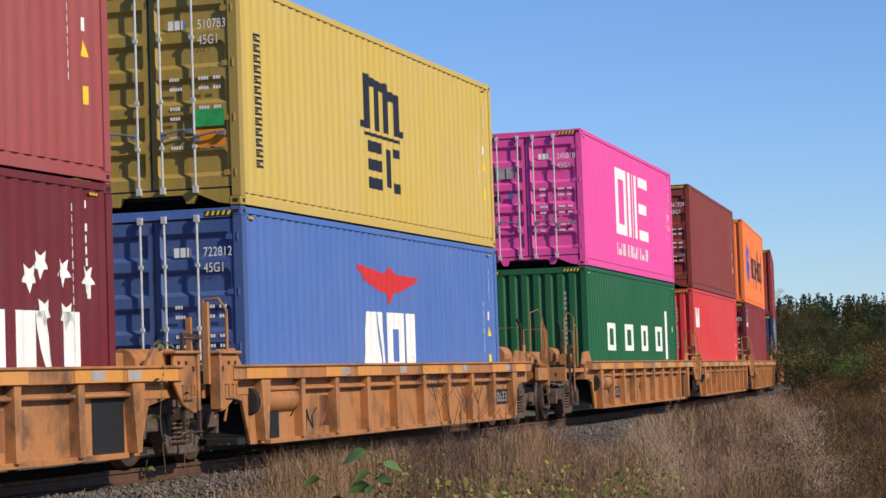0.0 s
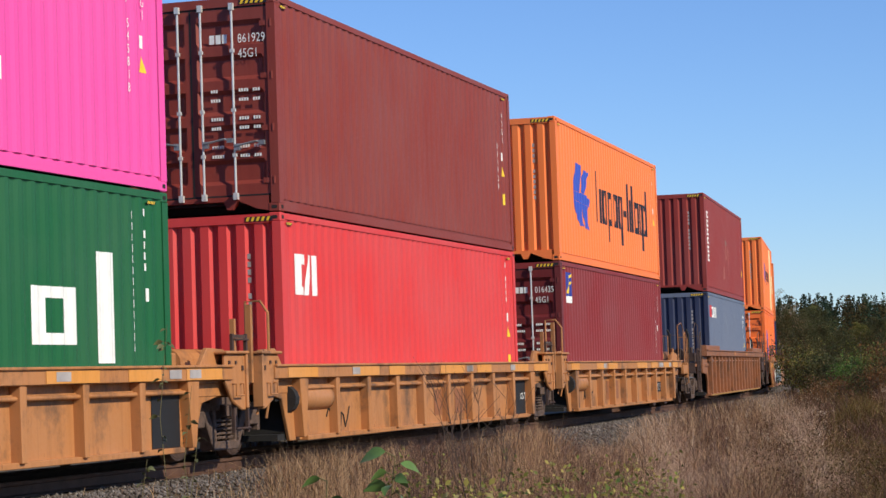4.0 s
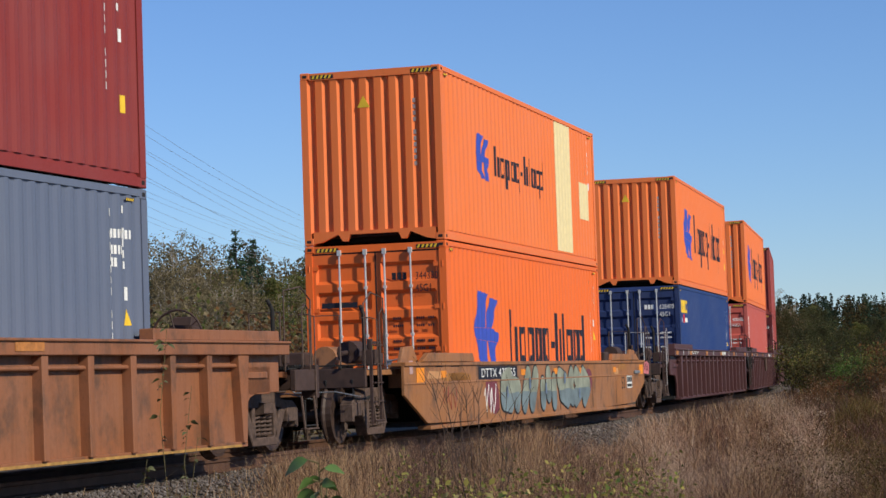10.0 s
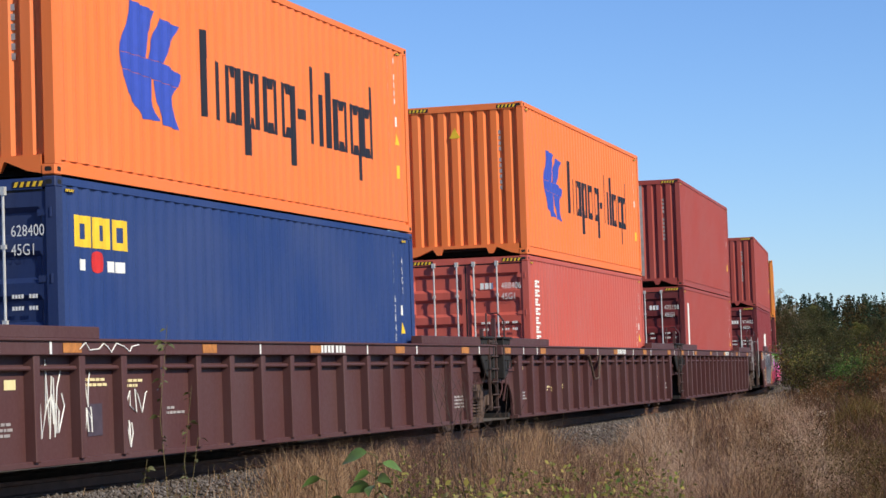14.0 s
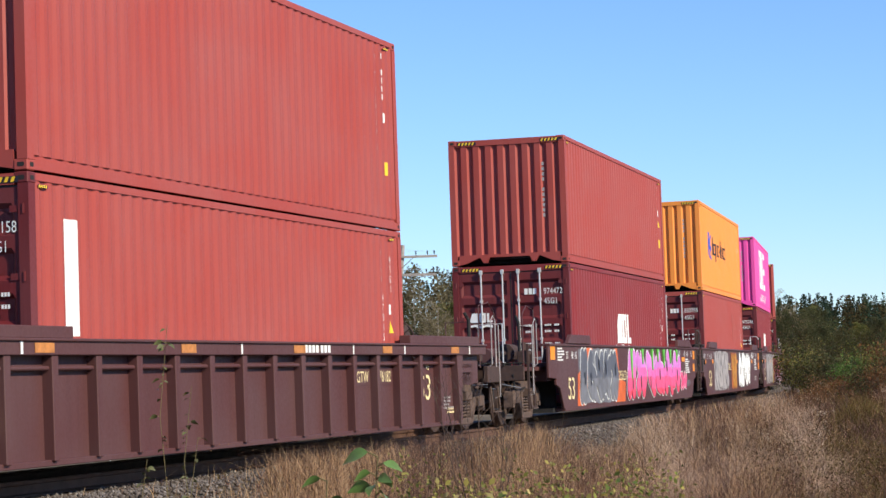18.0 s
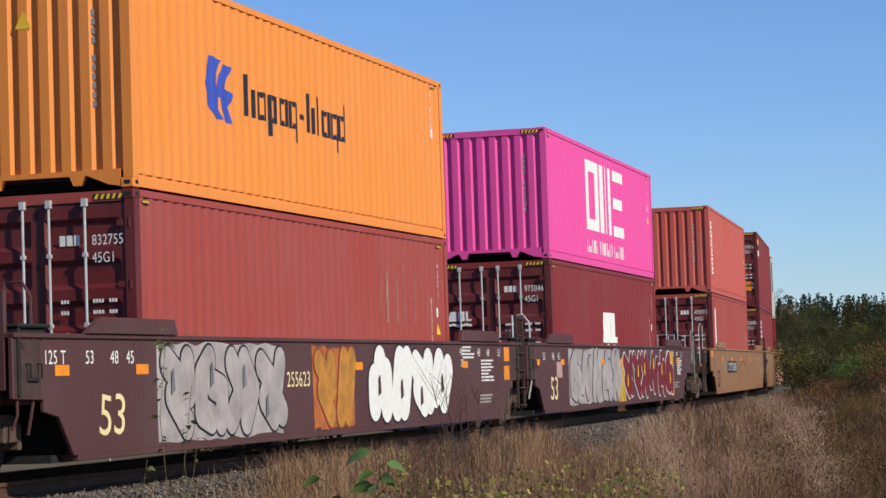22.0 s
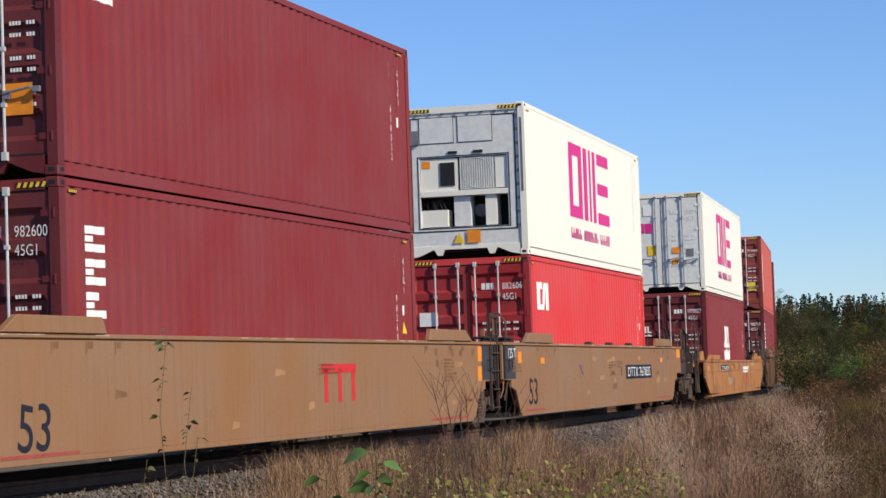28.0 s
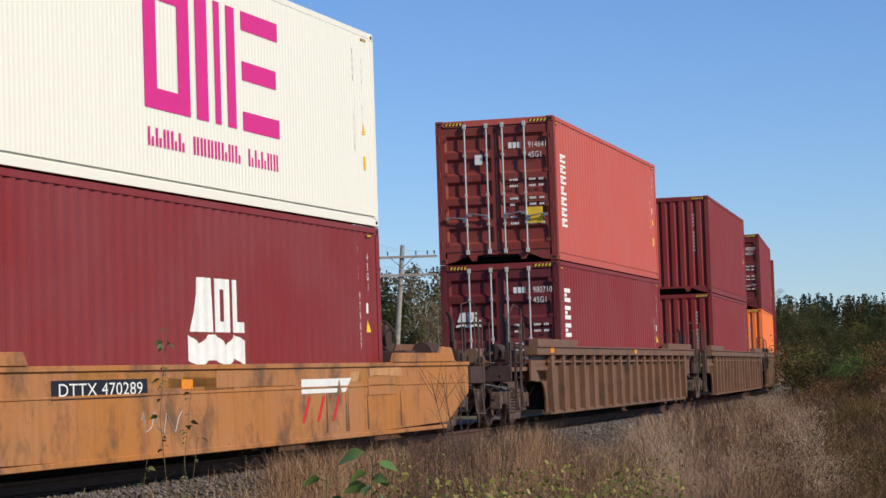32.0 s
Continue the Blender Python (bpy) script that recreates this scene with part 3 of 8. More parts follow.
def well_side(kind, sy):
    """One side with chord, posts and pipe; sy -1 is the near side."""
    g = Geo()
    o = NEAR if sy < 0 else -NEAR

    def b(x0, x1, d0, d1, z0, z1):   # d: depth inward from the outer face
        ya, yb = o - sy * d0, o - sy * d1
        g.box(x0, x1, min(ya, yb), max(ya, yb), z0, z1)
    inset = {"ribbed53": 0.12, "open40": 0.13}.get(kind, 0.0)
    g.prism(side_plate(kind), o - sy * inset, o - sy * (inset + 0.05))
    if kind in ("ribbed53", "open40"):
        half, zc0, zc1 = (9.6, 1.29, 1.45) if kind == "ribbed53" else (7.2, 0.99, 1.16)
        b(-half, half, -0.02, 0.24, zc0, zc1)
        b(-half, half, -0.05, 0.24, zc1 - 0.02, zc1 + 0.012)
        b(-half + 1.3, half - 1.3, 0.04, 0.2, 0.17, 0.235)
        n = 17 if kind == "ribbed53" else 10
        x0 = 8.15 if kind == "ribbed53" else 6.1
        for i in range(n):
            x = -x0 + 2 * x0 * i / (n - 1)
            ya, yb = o - sy * 0.0, o - sy * 0.14
            wide = 0.16 if i in (0, n - 1) else 0.07
            g.prism([(x - wide, zc0), (x + wide, zc0), (x + 0.05, 0.22), (x - 0.05, 0.22)], min(ya, yb), max(ya, yb))
        g.tube([(-half + 1.2, o - sy * 0.06, zc0 - 0.13), (half - 1.2, o - sy * 0.06, zc0 - 0.13)], 0.028, 6)
        if kind == "ribbed53":
            for sx in (-1, 1):
                g.box(sx * 7.5 - 1.85, sx * 7.5 + 1.85, min(o - sy * 0.02, o - sy * 0.2), max(o - sy * 0.02, o - sy * 0.2), 1.462, 1.59)
        else:
            b(-half + 1.2, half - 1.2, 0.09, 0.14, 0.84, 0.9)
    elif kind == "smooth53":
        b(-9.6, 9.6, -0.03, 0.2, 1.46, 1.51)
        b(-8.2, 8.2, 0.0, 0.2, 0.2, 0.27)
        for sx in (-1, 1):
            g.prism([(sx * 8.05, 1.512), (sx * 5.7, 1.512), (sx * 5.8, 1.69), (sx * 7.7, 1.69)], o + sy * 0.06, o - sy * 0.02)
    else:
        b(-9.6, 9.6, -0.03, 0.2, 1.12, 1.18)
        b(-8.3, 8.3, -0.02, 0.2, 0.14, 0.2)
        b(-9.6, 9.6, -0.012, 0.0, 0.84, 0.87)
        for sx in (-1, 1):
            g.prism([(sx * 8.8, 1.182), (sx * 5.7, 1.182), (sx * 5.8, 1.32), (sx * 8.4, 1.32)], o + sy * 0.05, o - sy * 0.03)
    return g.mesh("well_side", C["car_tan"])


def well_floor(kind):
    half = 6.4 if kind == "open40" else 8.2
    g = Geo()
    for i in range(9):
        x = -half + 2 * half * i / 8
        g.box(x - 0.25, x + 0.25, -1.3, 1.3, 0.19, 0.27)
    for y in (-1.15, 1.15):
        g.box(-half, half, y - 0.1, y + 0.1, 0.2, 0.285)
    g.box(-half, -half + 0.08, -1.3, 1.3, 0.19, 1.1)
    g.box(half - 0.08, half, -1.3, 1.3, 0.19, 1.1)
    return g.mesh("well_floor", BLACK)


def end_platform(car, kind, end, m, turn):
    """The deck over the bogie at the +x end with what stands on it; end: coupler or joint."""
    x0 = 6.3 if kind == "open40" else 8.15
    x1 = (9.0 if kind == "open40" else 10.9) if end == "coupler" else (7.7 if kind == "open40" else 9.55)
    z = 1.0 if kind == "open40" else 1.05
    dull = m if kind == "open40" else GRIMY

    def deck():
        g = Geo().box(x0, x1, -0.4, 0.4, 0.72, z - 0.052)
        return g.prism([(x0, -1.4), (x0 + 0.9, -1.4), (x1, -0.95), (x1, 0.95), (x0 + 0.9, 1.4), (x0, 1.4)], z - 0.05, z + 0.03, "z").mesh("end_platform", STEEL)

    def own(name, make, material=m, bevel=0.008, side=0):
        return put(name, cached((name, kind, end, side), lambda: make().mesh(name, STEEL)), car, material, turn, bevel=bevel)
    put("end_platform", cached(("platform", kind, end), deck), car, m, turn, bevel=0.008)
    for sy in (-1, 1):
        own("bolster", lambda: Geo().box(x0 - 0.1, x0 + 1.1, sy * 1.25 - 0.12, sy * 1.25 + 0.12, 0.8, z + 0.1), side=sy)
        own("gusset", lambda: Geo().prism([(x0 + 0.2, z + 0.104), (x0 + 1.2, z + 0.104), (x0 + 1.0, z + 0.36), (x0 + 0.5, z + 0.38)], sy * 1.36, sy * 1.3), side=sy)
    own("end_beam", lambda: Geo().box(x1 - 0.08, x1 + 0.004, -1.3, 1.3, z - 0.22, z + 0.06), dull)
    own("valve_box", lambda: Geo().box(x0 + 0.35, x0 + 0.85, -0.8, -0.3, z + 0.03, z + 0.34), dull, 0.02)
    own("air_tank", lambda: Geo().tube([(x0 + 0.28, 0.2, z + 0.22), (x0 + 0.36, 0.2, z + 0.22), (x0 + 1.22, 0.2, z + 0.22), (x0 + 1.3, 0.2, z + 0.22)], 0.19, 14), m, 0)
    own("train_line", lambda: Geo().tube([(x0, -0.15, z + 0.1), (x0 + 0.9, -0.15, z + 0.1), (x0 + 1.2, -0.4, z + 0.08), (x1, -0.4, z + 0.08)], 0.022, 6), BLACK, 0)


def coupler_fittings(car, xe, sx, z, m):
    """Grab irons, walkway, valves and rods at a coupler end; the end looks along sx."""
    turn = pose(xe, 0, 0) @ Matrix.Diagonal((sx, 1, 1, 1))
    rail_paint = SILVERM if m == C["car_maroon"] else m if m == C["car_tan"] else STEEL
    dull = m if m == C["car_tan"] else GRIMY

    def own(name, make, material, bevel=0.0):
        put(name, cached(("fitting", name, z), lambda: make().mesh(name, STEEL)), car, material, turn, bevel=bevel)
    own("grab_iron", lambda: Geo().tube([(-0.2, -1.34, 0.55), (-0.2, -1.43, 0.58), (-0.2, -1.43, z + 0.72), (-0.2, -1.34, z + 0.75), (-0.2, -1.2, z + 0.75)], 0.01, 6), rail_paint)
    own("hand_rail", lambda: Geo().tube([(-0.62, -1.36, z), (-0.62, -1.42, z + 0.05), (-0.62, -1.42, z + 0.8), (-0.5, -1.42, z + 0.88), (-0.36, -1.42, z + 0.8), (-0.36, -1.42, z)], 0.01, 6), rail_paint)

    def grating():
        g = Geo().box(-0.52, 0.05, -0.95, -0.91, z + 0.03, z + 0.066).box(-0.52, 0.05, 0.91, 0.95, z + 0.03, z + 0.066)
        for i in range(6):
            g.box(-0.5 + 0.09 * i, -0.45 + 0.09 * i, -1.25, 1.25, z + 0.065, z + 0.085)
        return g
    own("walkway", grating, BLACK)
    own("brake_cylinder", lambda: Geo().tube([(-1.45, -0.75, z + 0.27), (-1.4, -0.75, z + 0.27), (-0.95, -0.75, z + 0.27), (-0.9, -0.75, z + 0.27)], 0.17, 14).tube([(-0.9, -0.75, z + 0.27), (-0.55, -0.75, z + 0.25)], 0.035, 8), dull)
    own("valve_body", lambda: Geo().box(-0.95, -0.72, -1.24, -1.02, z + 0.06, z + 0.3).box(-0.9, -0.78, -1.3, -1.24, z + 0.1, z + 0.24).tube([(-0.83, -1.12, z + 0.3), (-0.83, -1.12, z + 0.46)], 0.045, 8), dull, 0.012)
    own("brake_rod", lambda: Geo().tube([(-0.75, -1.06, z), (-0.75, -1.06, z + 0.82), (-0.78, -1.0, z + 0.95)], 0.03, 8), BLACK)
    own("angle_cock", lambda: Geo().tube([(-0.1, -0.5, 0.86), (0.16, -0.5, 0.84), (0.28, -0.46, 0.7)], 0.04, 8).box(0.05, 0.09, -0.62, -0.42, 0.89, 0.92), GRIMY)
    own("drop_step", lambda: Geo().tube([(-0.12, -1.36, 0.75), (-0.12, -1.4, 0.32), (-0.56, -1.4, 0.32), (-0.56, -1.36, 0.75)], 0.017, 6).box(-0.56, -0.12, -1.43, -1.34, 0.31, 0.33), STEEL)


def joint_bracket(car, x, sx, kind, m):
    """The flanged side bracket and grab iron beside an articulated joint."""
    top = 1.3 if kind == "open40" else 1.56
    low = 0.62 if kind == "open40" else 0.86
    turn = pose(x, 0, 0) @ Matrix.Diagonal((sx, 1, 1, 1))

    def plate():
        g = Geo().prism([(-0.62, top), (-0.62, top - 0.34), (-0.4, low + 0.1), (-0.12, low), (0.0, low), (0.0, top)], NEAR + 0.005, NEAR + 0.05)
        g.box(-0.66, 0.04, NEAR - 0.04, NEAR + 0.2, top + 0.001, top + 0.04)
        return g.box(-0.03, 0.02, NEAR - 0.03, NEAR + 0.12, low + 0.02, top).mesh("side_bracket", STEEL)
    put("side_bracket", cached(("joint_plate", kind), plate), car, m, turn, bevel=0.012)
    put("grab_iron", cached(("joint_iron", kind), lambda: Geo().tube([(-0.42, NEAR, top - 0.36), (-0.42, NEAR - 0.05, top - 0.36), (-0.42, NEAR - 0.05, top - 0.5), (-0.18, NEAR - 0.05, top - 0.5), (-0.18, NEAR - 0.05, top - 0.36), (-0.18, NEAR, top - 0.36)], 0.012, 6).mesh("grab_iron", STEEL)), car, m, turn)
    put("bracket_bolts", cached(("joint_bolts", kind), lambda: Geo().box(-0.53, -0.49, NEAR - 0.012, NEAR + 0.01, top - 0.12, top - 0.08).box(-0.33, -0.29, NEAR - 0.012, NEAR + 0.01, top - 0.12, top - 0.08).box(-0.13, -0.09, NEAR - 0.012, NEAR + 0.01, top - 0.2, top - 0.14).mesh("bracket_bolts", STEEL)), car, GRIMY, turn)["kind"] = "stuff"


def joint_post_mesh():
    """A slim angle post with a bent hand rail beside it."""
    g = Geo()
    g.box(-0.035, 0.035, -1.4, -1.33, 0.95, 1.92)
    g.box(-0.035, 0.035, -1.18, -1.12, 0.95, 1.75)
    for z in (1.2, 1.5):
        g.box(-0.03, 0.03, -1.34, -1.17, z, z + 0.035)
    g.tube([(0.1, -1.4, 0.55), (0.12, -1.45, 0.7), (0.12, -1.45, 1.25), (0.1, -1.38, 1.3)], 0.016, 6)
    return g.mesh("step_post", C["car_tan"])


def well_car(kind, colour, label, s0, left, right, left_bogie=True, right_bogie=True, rails=STEEL):
    """s0: arc length of its load's near end at 16 s."""
    car = new("well_car")
    tagged(car, label, "rail car", "well cars of the train")
    m = C[colour]
    mid = s0 + LEN / 2
    for sy in (-1, 1):
        put("well_side", cached(("well_side", kind, sy), lambda: well_side(kind, sy)), car, m, bevel=0.008)
    put("well_floor", cached(("well_floor", kind), lambda: well_floor(kind)), car, BLACK)
    bx = 7.85 if kind == "open40" else 9.75
    for end, sx, has in ((left, -1, left_bogie), (right, 1, right_bogie)):
        turn = pose(0, 0, 0, 0, 0, 0 if sx > 0 else 180)
        end_platform(car, kind, end, m, turn)
        xb = sx * (bx if end == "coupler" or kind == "open40" else 9.8)
        if has:
            bogie(car, xb, mid)
        xe = sx * ((9.0 if kind == "open40" else 10.9) if end == "coupler" else (7.6 if kind == "open40" else 9.45))
        z = 1.03 if kind == "open40" else 1.08
        if end == "coupler":
            coupler_fittings(car, xe, sx, z, m)
            put("coupler", cached("coupler", coupler_mesh), car, STEEL, pose(xe, 0, 0, 0, 0, 180 if sx > 0 else 0))
            put("air_hose", cached("hose", hose_mesh), car, RUBBER, pose(xe, 0, 0, 0, 0, 180 if sx > 0 else 0))
            if sx < 0:
                side_ladder(car, pose(xe + 0.1, -1.36, 0))
            else:
                put("end_bracket", cached(("end_bracket", z), lambda: Geo().box(-0.1, 0.0, -1.4, -1.18, 0.72, z + 0.08).box(-0.9, -0.1, -1.42, -1.34, 0.82, z + 0.02).mesh("end_bracket", C["car_tan"])), car, m if kind == "open40" else GRIMY, pose(xe, 0, 0), bevel=0.01)
                put("stirrup_step", cached("stirrup", lambda: rail_mesh([(0, -1.38, 0.7), (0, -1.38, 0.36), (-0.4, -1.38, 0.36), (-0.4, -1.38, 0.7)], 0.016)), car, BLACK, pose(xe - 0.1, 0, 0))
            for k, (yy, zz) in enumerate(((-0.7, 0.62), (0.6, 0.66), (-1.1, 0.7))):   # hanging pipes and cocks
                put("brake_pipe", cached(("pipe", k), lambda: rail_mesh([(0, yy, 0.95), (0.05, yy, zz), (0.5, yy + 0.05, zz - 0.06), (0.9, yy, zz)], 0.022)), car, BLACK, pose(xe, 0, 0, 0, 0, 0 if sx < 0 else 180))
            put("grab_rail", cached(("grab", z), lambda: rail_mesh([(0, -1.3, z), (0, -1.3, z + 0.95), (0.35, -1.3, z + 1.12), (0.95, -1.3, z + 1.05), (0.95, -1.3, z)], 0.011)), car, m if "maroon" in colour else rails, pose(xe, 0, 0, 0, 0, 0 if sx < 0 else 180) @ Matrix.Diagonal((1, 1 if sx < 0 else -1, 1, 1)))
            put("grab_rail", cached(("grab2", z), lambda: rail_mesh([(0, -0.9, z), (0, -0.9, z + 0.8), (0, -0.45, z + 0.8), (0, -0.45, z)], 0.013)), car, rails, pose(xe - sx * 0.1, 0, 0))
            if sx > 0:
                def stand_shape():
                    g = Geo().box(-0.14, 0.14, -0.42, -0.1, 0.0, 0.62).box(-0.2, 0.2, -0.46, -0.06, 0.0, 0.06)
                    g.prism([(-0.14, 0.62), (0.14, 0.62), (0.08, 0.74), (-0.08, 0.74)], -0.4, -0.12)
                    return g.box(0.14, 0.3, -0.3, -0.22, 0.3, 0.38).mesh("brake_stand", STEEL)
                put("brake_stand", cached("brake_stand", stand_shape), car, m if kind == "open40" else GRIMY, pose(xe - 0.75, 0.45, z + 0.03), bevel=0.01)
                put("brake_wheel", cached("brake_wheel", handwheel_mesh), car, GRIMY, pose(xe - 0.98, 0.2, z + 0.5))
            put("uncoupling_lever", cached("lever", lambda: rail_mesh([(0, -1.25, 0.7), (-0.05, -0.9, 0.78), (-0.1, -0.3, 0.78), (-0.1, -0.1, 0.95)], 0.009)), car, GREYLOCK, pose(xe + sx * 0.1, 0, 0) @ Matrix.Diagonal((-sx, 1, 1, 1)))
        else:
            joint_bracket(car, xe + sx * 0.05, sx, kind, m if kind == "open40" else BLACK)
        if end != "coupler" and sx < 0:
            put("step_post", cached("step_post", joint_post_mesh), car, m, pose(xe - 0.12, 0, 0))
            put("grab_rail", cached(("grab3", z), lambda: rail_mesh([(0, -1.38, 0.5), (0, -1.44, 0.8), (0, -1.44, z + 0.8), (0.1, -1.3, z + 0.95), (0.1, -1.1, z + 0.95), (0.1, -1.1, z)], 0.018)), car, rails, pose(xe + 0.35, 0, 0))
        elif end != "coupler":
            side_ladder(car, pose(xe - 0.2, -1.5 if kind != "open40" else -1.42, 0.05), 6 if kind != "open40" else 5, 0.42, 0.3, 1.95 if kind == "smooth53" else 1.5)
    if kind == "open40":   # air tank and brake cylinder slung below the front joint
        put("air_reservoir", cached("tank", lambda: Geo().tube([(-6.3, -1.3, 0.72), (-6.15, -1.3, 0.72), (-5.0, -1.3, 0.72), (-4.85, -1.3, 0.72)], 0.17, 14).mesh("air_reservoir", C["car_tan"], True)), car, C["car_tan"])
        put("reservoir_head", cached("tank_head", lambda: Geo().tube([(-6.42, -1.3, 0.72), (-6.28, -1.3, 0.72)], 0.185, 14).box(-6.75, -6.42, -1.32, -1.28, 0.7, 0.74).mesh("reservoir_head", BLACK)), car, BLACK)
    MOVING.append((car, mid, 0.0))
    return car


SINGLY = {"green_drip", "white_tick", "orange_field", "chord_label", "stain_patch", "red_stroke", "patch_plate", "dark_panel", "yellow_field", "maroon_field", "white_patch", "red_mark"}


def car_patch(car, name, polys, material, depth=0.006, out=0.0):
    """A painted patch or plate on the near side of a car."""
    groups = [[p] for p in polys] if name in SINGLY else [polys]
    for ps in groups:
        g = Geo()
        for p in ps:
            g.prism(p, NEAR - out - depth, NEAR - out - 0.002)
        ob = put(name, g.mesh(name, material), car, material)
    return ob


def car_text(car, body, size, x, z, material, out=0.004):
    ob = put("lettering", lettering(body, size), car, material, pose(x, NEAR - out, z))
    ob["kind"] = "stuff"
    return ob


# ---- the consist ----
HC, STD = 2.896, 2.591
CONSIST = [
    # s0, floor, well kind, paint, left end, right end, bogies
    (-170.75, 0.29, "open40", "car_tan", "joint", "joint"),
    (-154.82, 0.29, "open40", "car_tan", "joint", "coupler"),
    (-134.95, 0.29, "open40", "car_tan", "coupler", "joint"),
    (-119.15, 0.29, "open40", "car_tan", "joint", "joint"),
    (-103.15, 0.29, "open40", "car_tan", "joint", "coupler"),
    (-81.40, 0.29, "ribbed53", "car_brown", "coupler", "coupler"),
    (-57.42, 0.29, "smooth40", "car_rust", "coupler", "coupler"),
    (-33.57, 0.29, "ribbed53", "car_maroon", "coupler", "joint"),
    (-13.92, 0.29, "ribbed53", "car_maroon", "joint", "joint"),
    (5.23, 0.29, "ribbed53", "car_maroon", "joint", "coupler"),
    (29.04, 0.29, "smooth53", "car_maroon", "coupler", "joint"),
    (48.72, 0.29, "smooth53", "car_maroon", "joint", "joint"),
    (68.33, 0.29, "smooth53", "car_maroon", "joint", "coupler"),
    (92.03, 0.29, "smooth53", "car_khaki", "coupler", "joint"),
    (111.53, 0.29, "smooth53", "car_khaki", "joint", "joint"),
    (131.19, 0.29, "smooth53", "car_khaki", "joint", "coupler"),
    (155.14, 0.29, "smooth40", "car_ochre", "coupler", "coupler"),
    (179.07, 0.29, "ribbed53", "car_straw", "coupler", "coupler"),
    (202.11, 0.29, "ribbed53", "car_straw", "coupler", "joint"),
    (222.94, 0.29, "ribbed53", "car_straw", "joint", "coupler"),
    (245.50, 0.29, "ribbed53", "car_brown", "coupler", "coupler"),
]
CAR_LABELS = {
    ("open40", "car_tan"): "weathered ochre well car with orange top chord and open posts",
    ("ribbed53", "car_brown"): "rusty brown ribbed well car on two bogies",
    ("smooth40", "car_ochre"): "orange-ochre smooth-sided well car with sloping ends",
    ("smooth40", "car_rust"): "rusty ochre smooth-sided well car with grey-green graffiti",
    ("ribbed53", "car_maroon"): "dark maroon ribbed well car with scratched graffiti",
    ("smooth53", "car_maroon"): "dark maroon smooth-sided well car covered with graffiti",
    ("smooth53", "car_khaki"): "khaki smooth-sided well car with dark number plate",
    ("ribbed53", "car_straw"): "straw-brown ribbed well car streaked with rust",
}
CARS = []
for i, (s0, floor, kind, colour, left, right) in enumerate(CONSIST):
    CARS.append(well_car(kind, colour, CAR_LABELS[(kind, colour)], s0, left, right, True, right == "coupler",
                         rails=GALV if i in (7, 10, 12, 13) else C[colour] if "maroon" in colour else STEEL if kind != "open40" else C["car_tan"]))

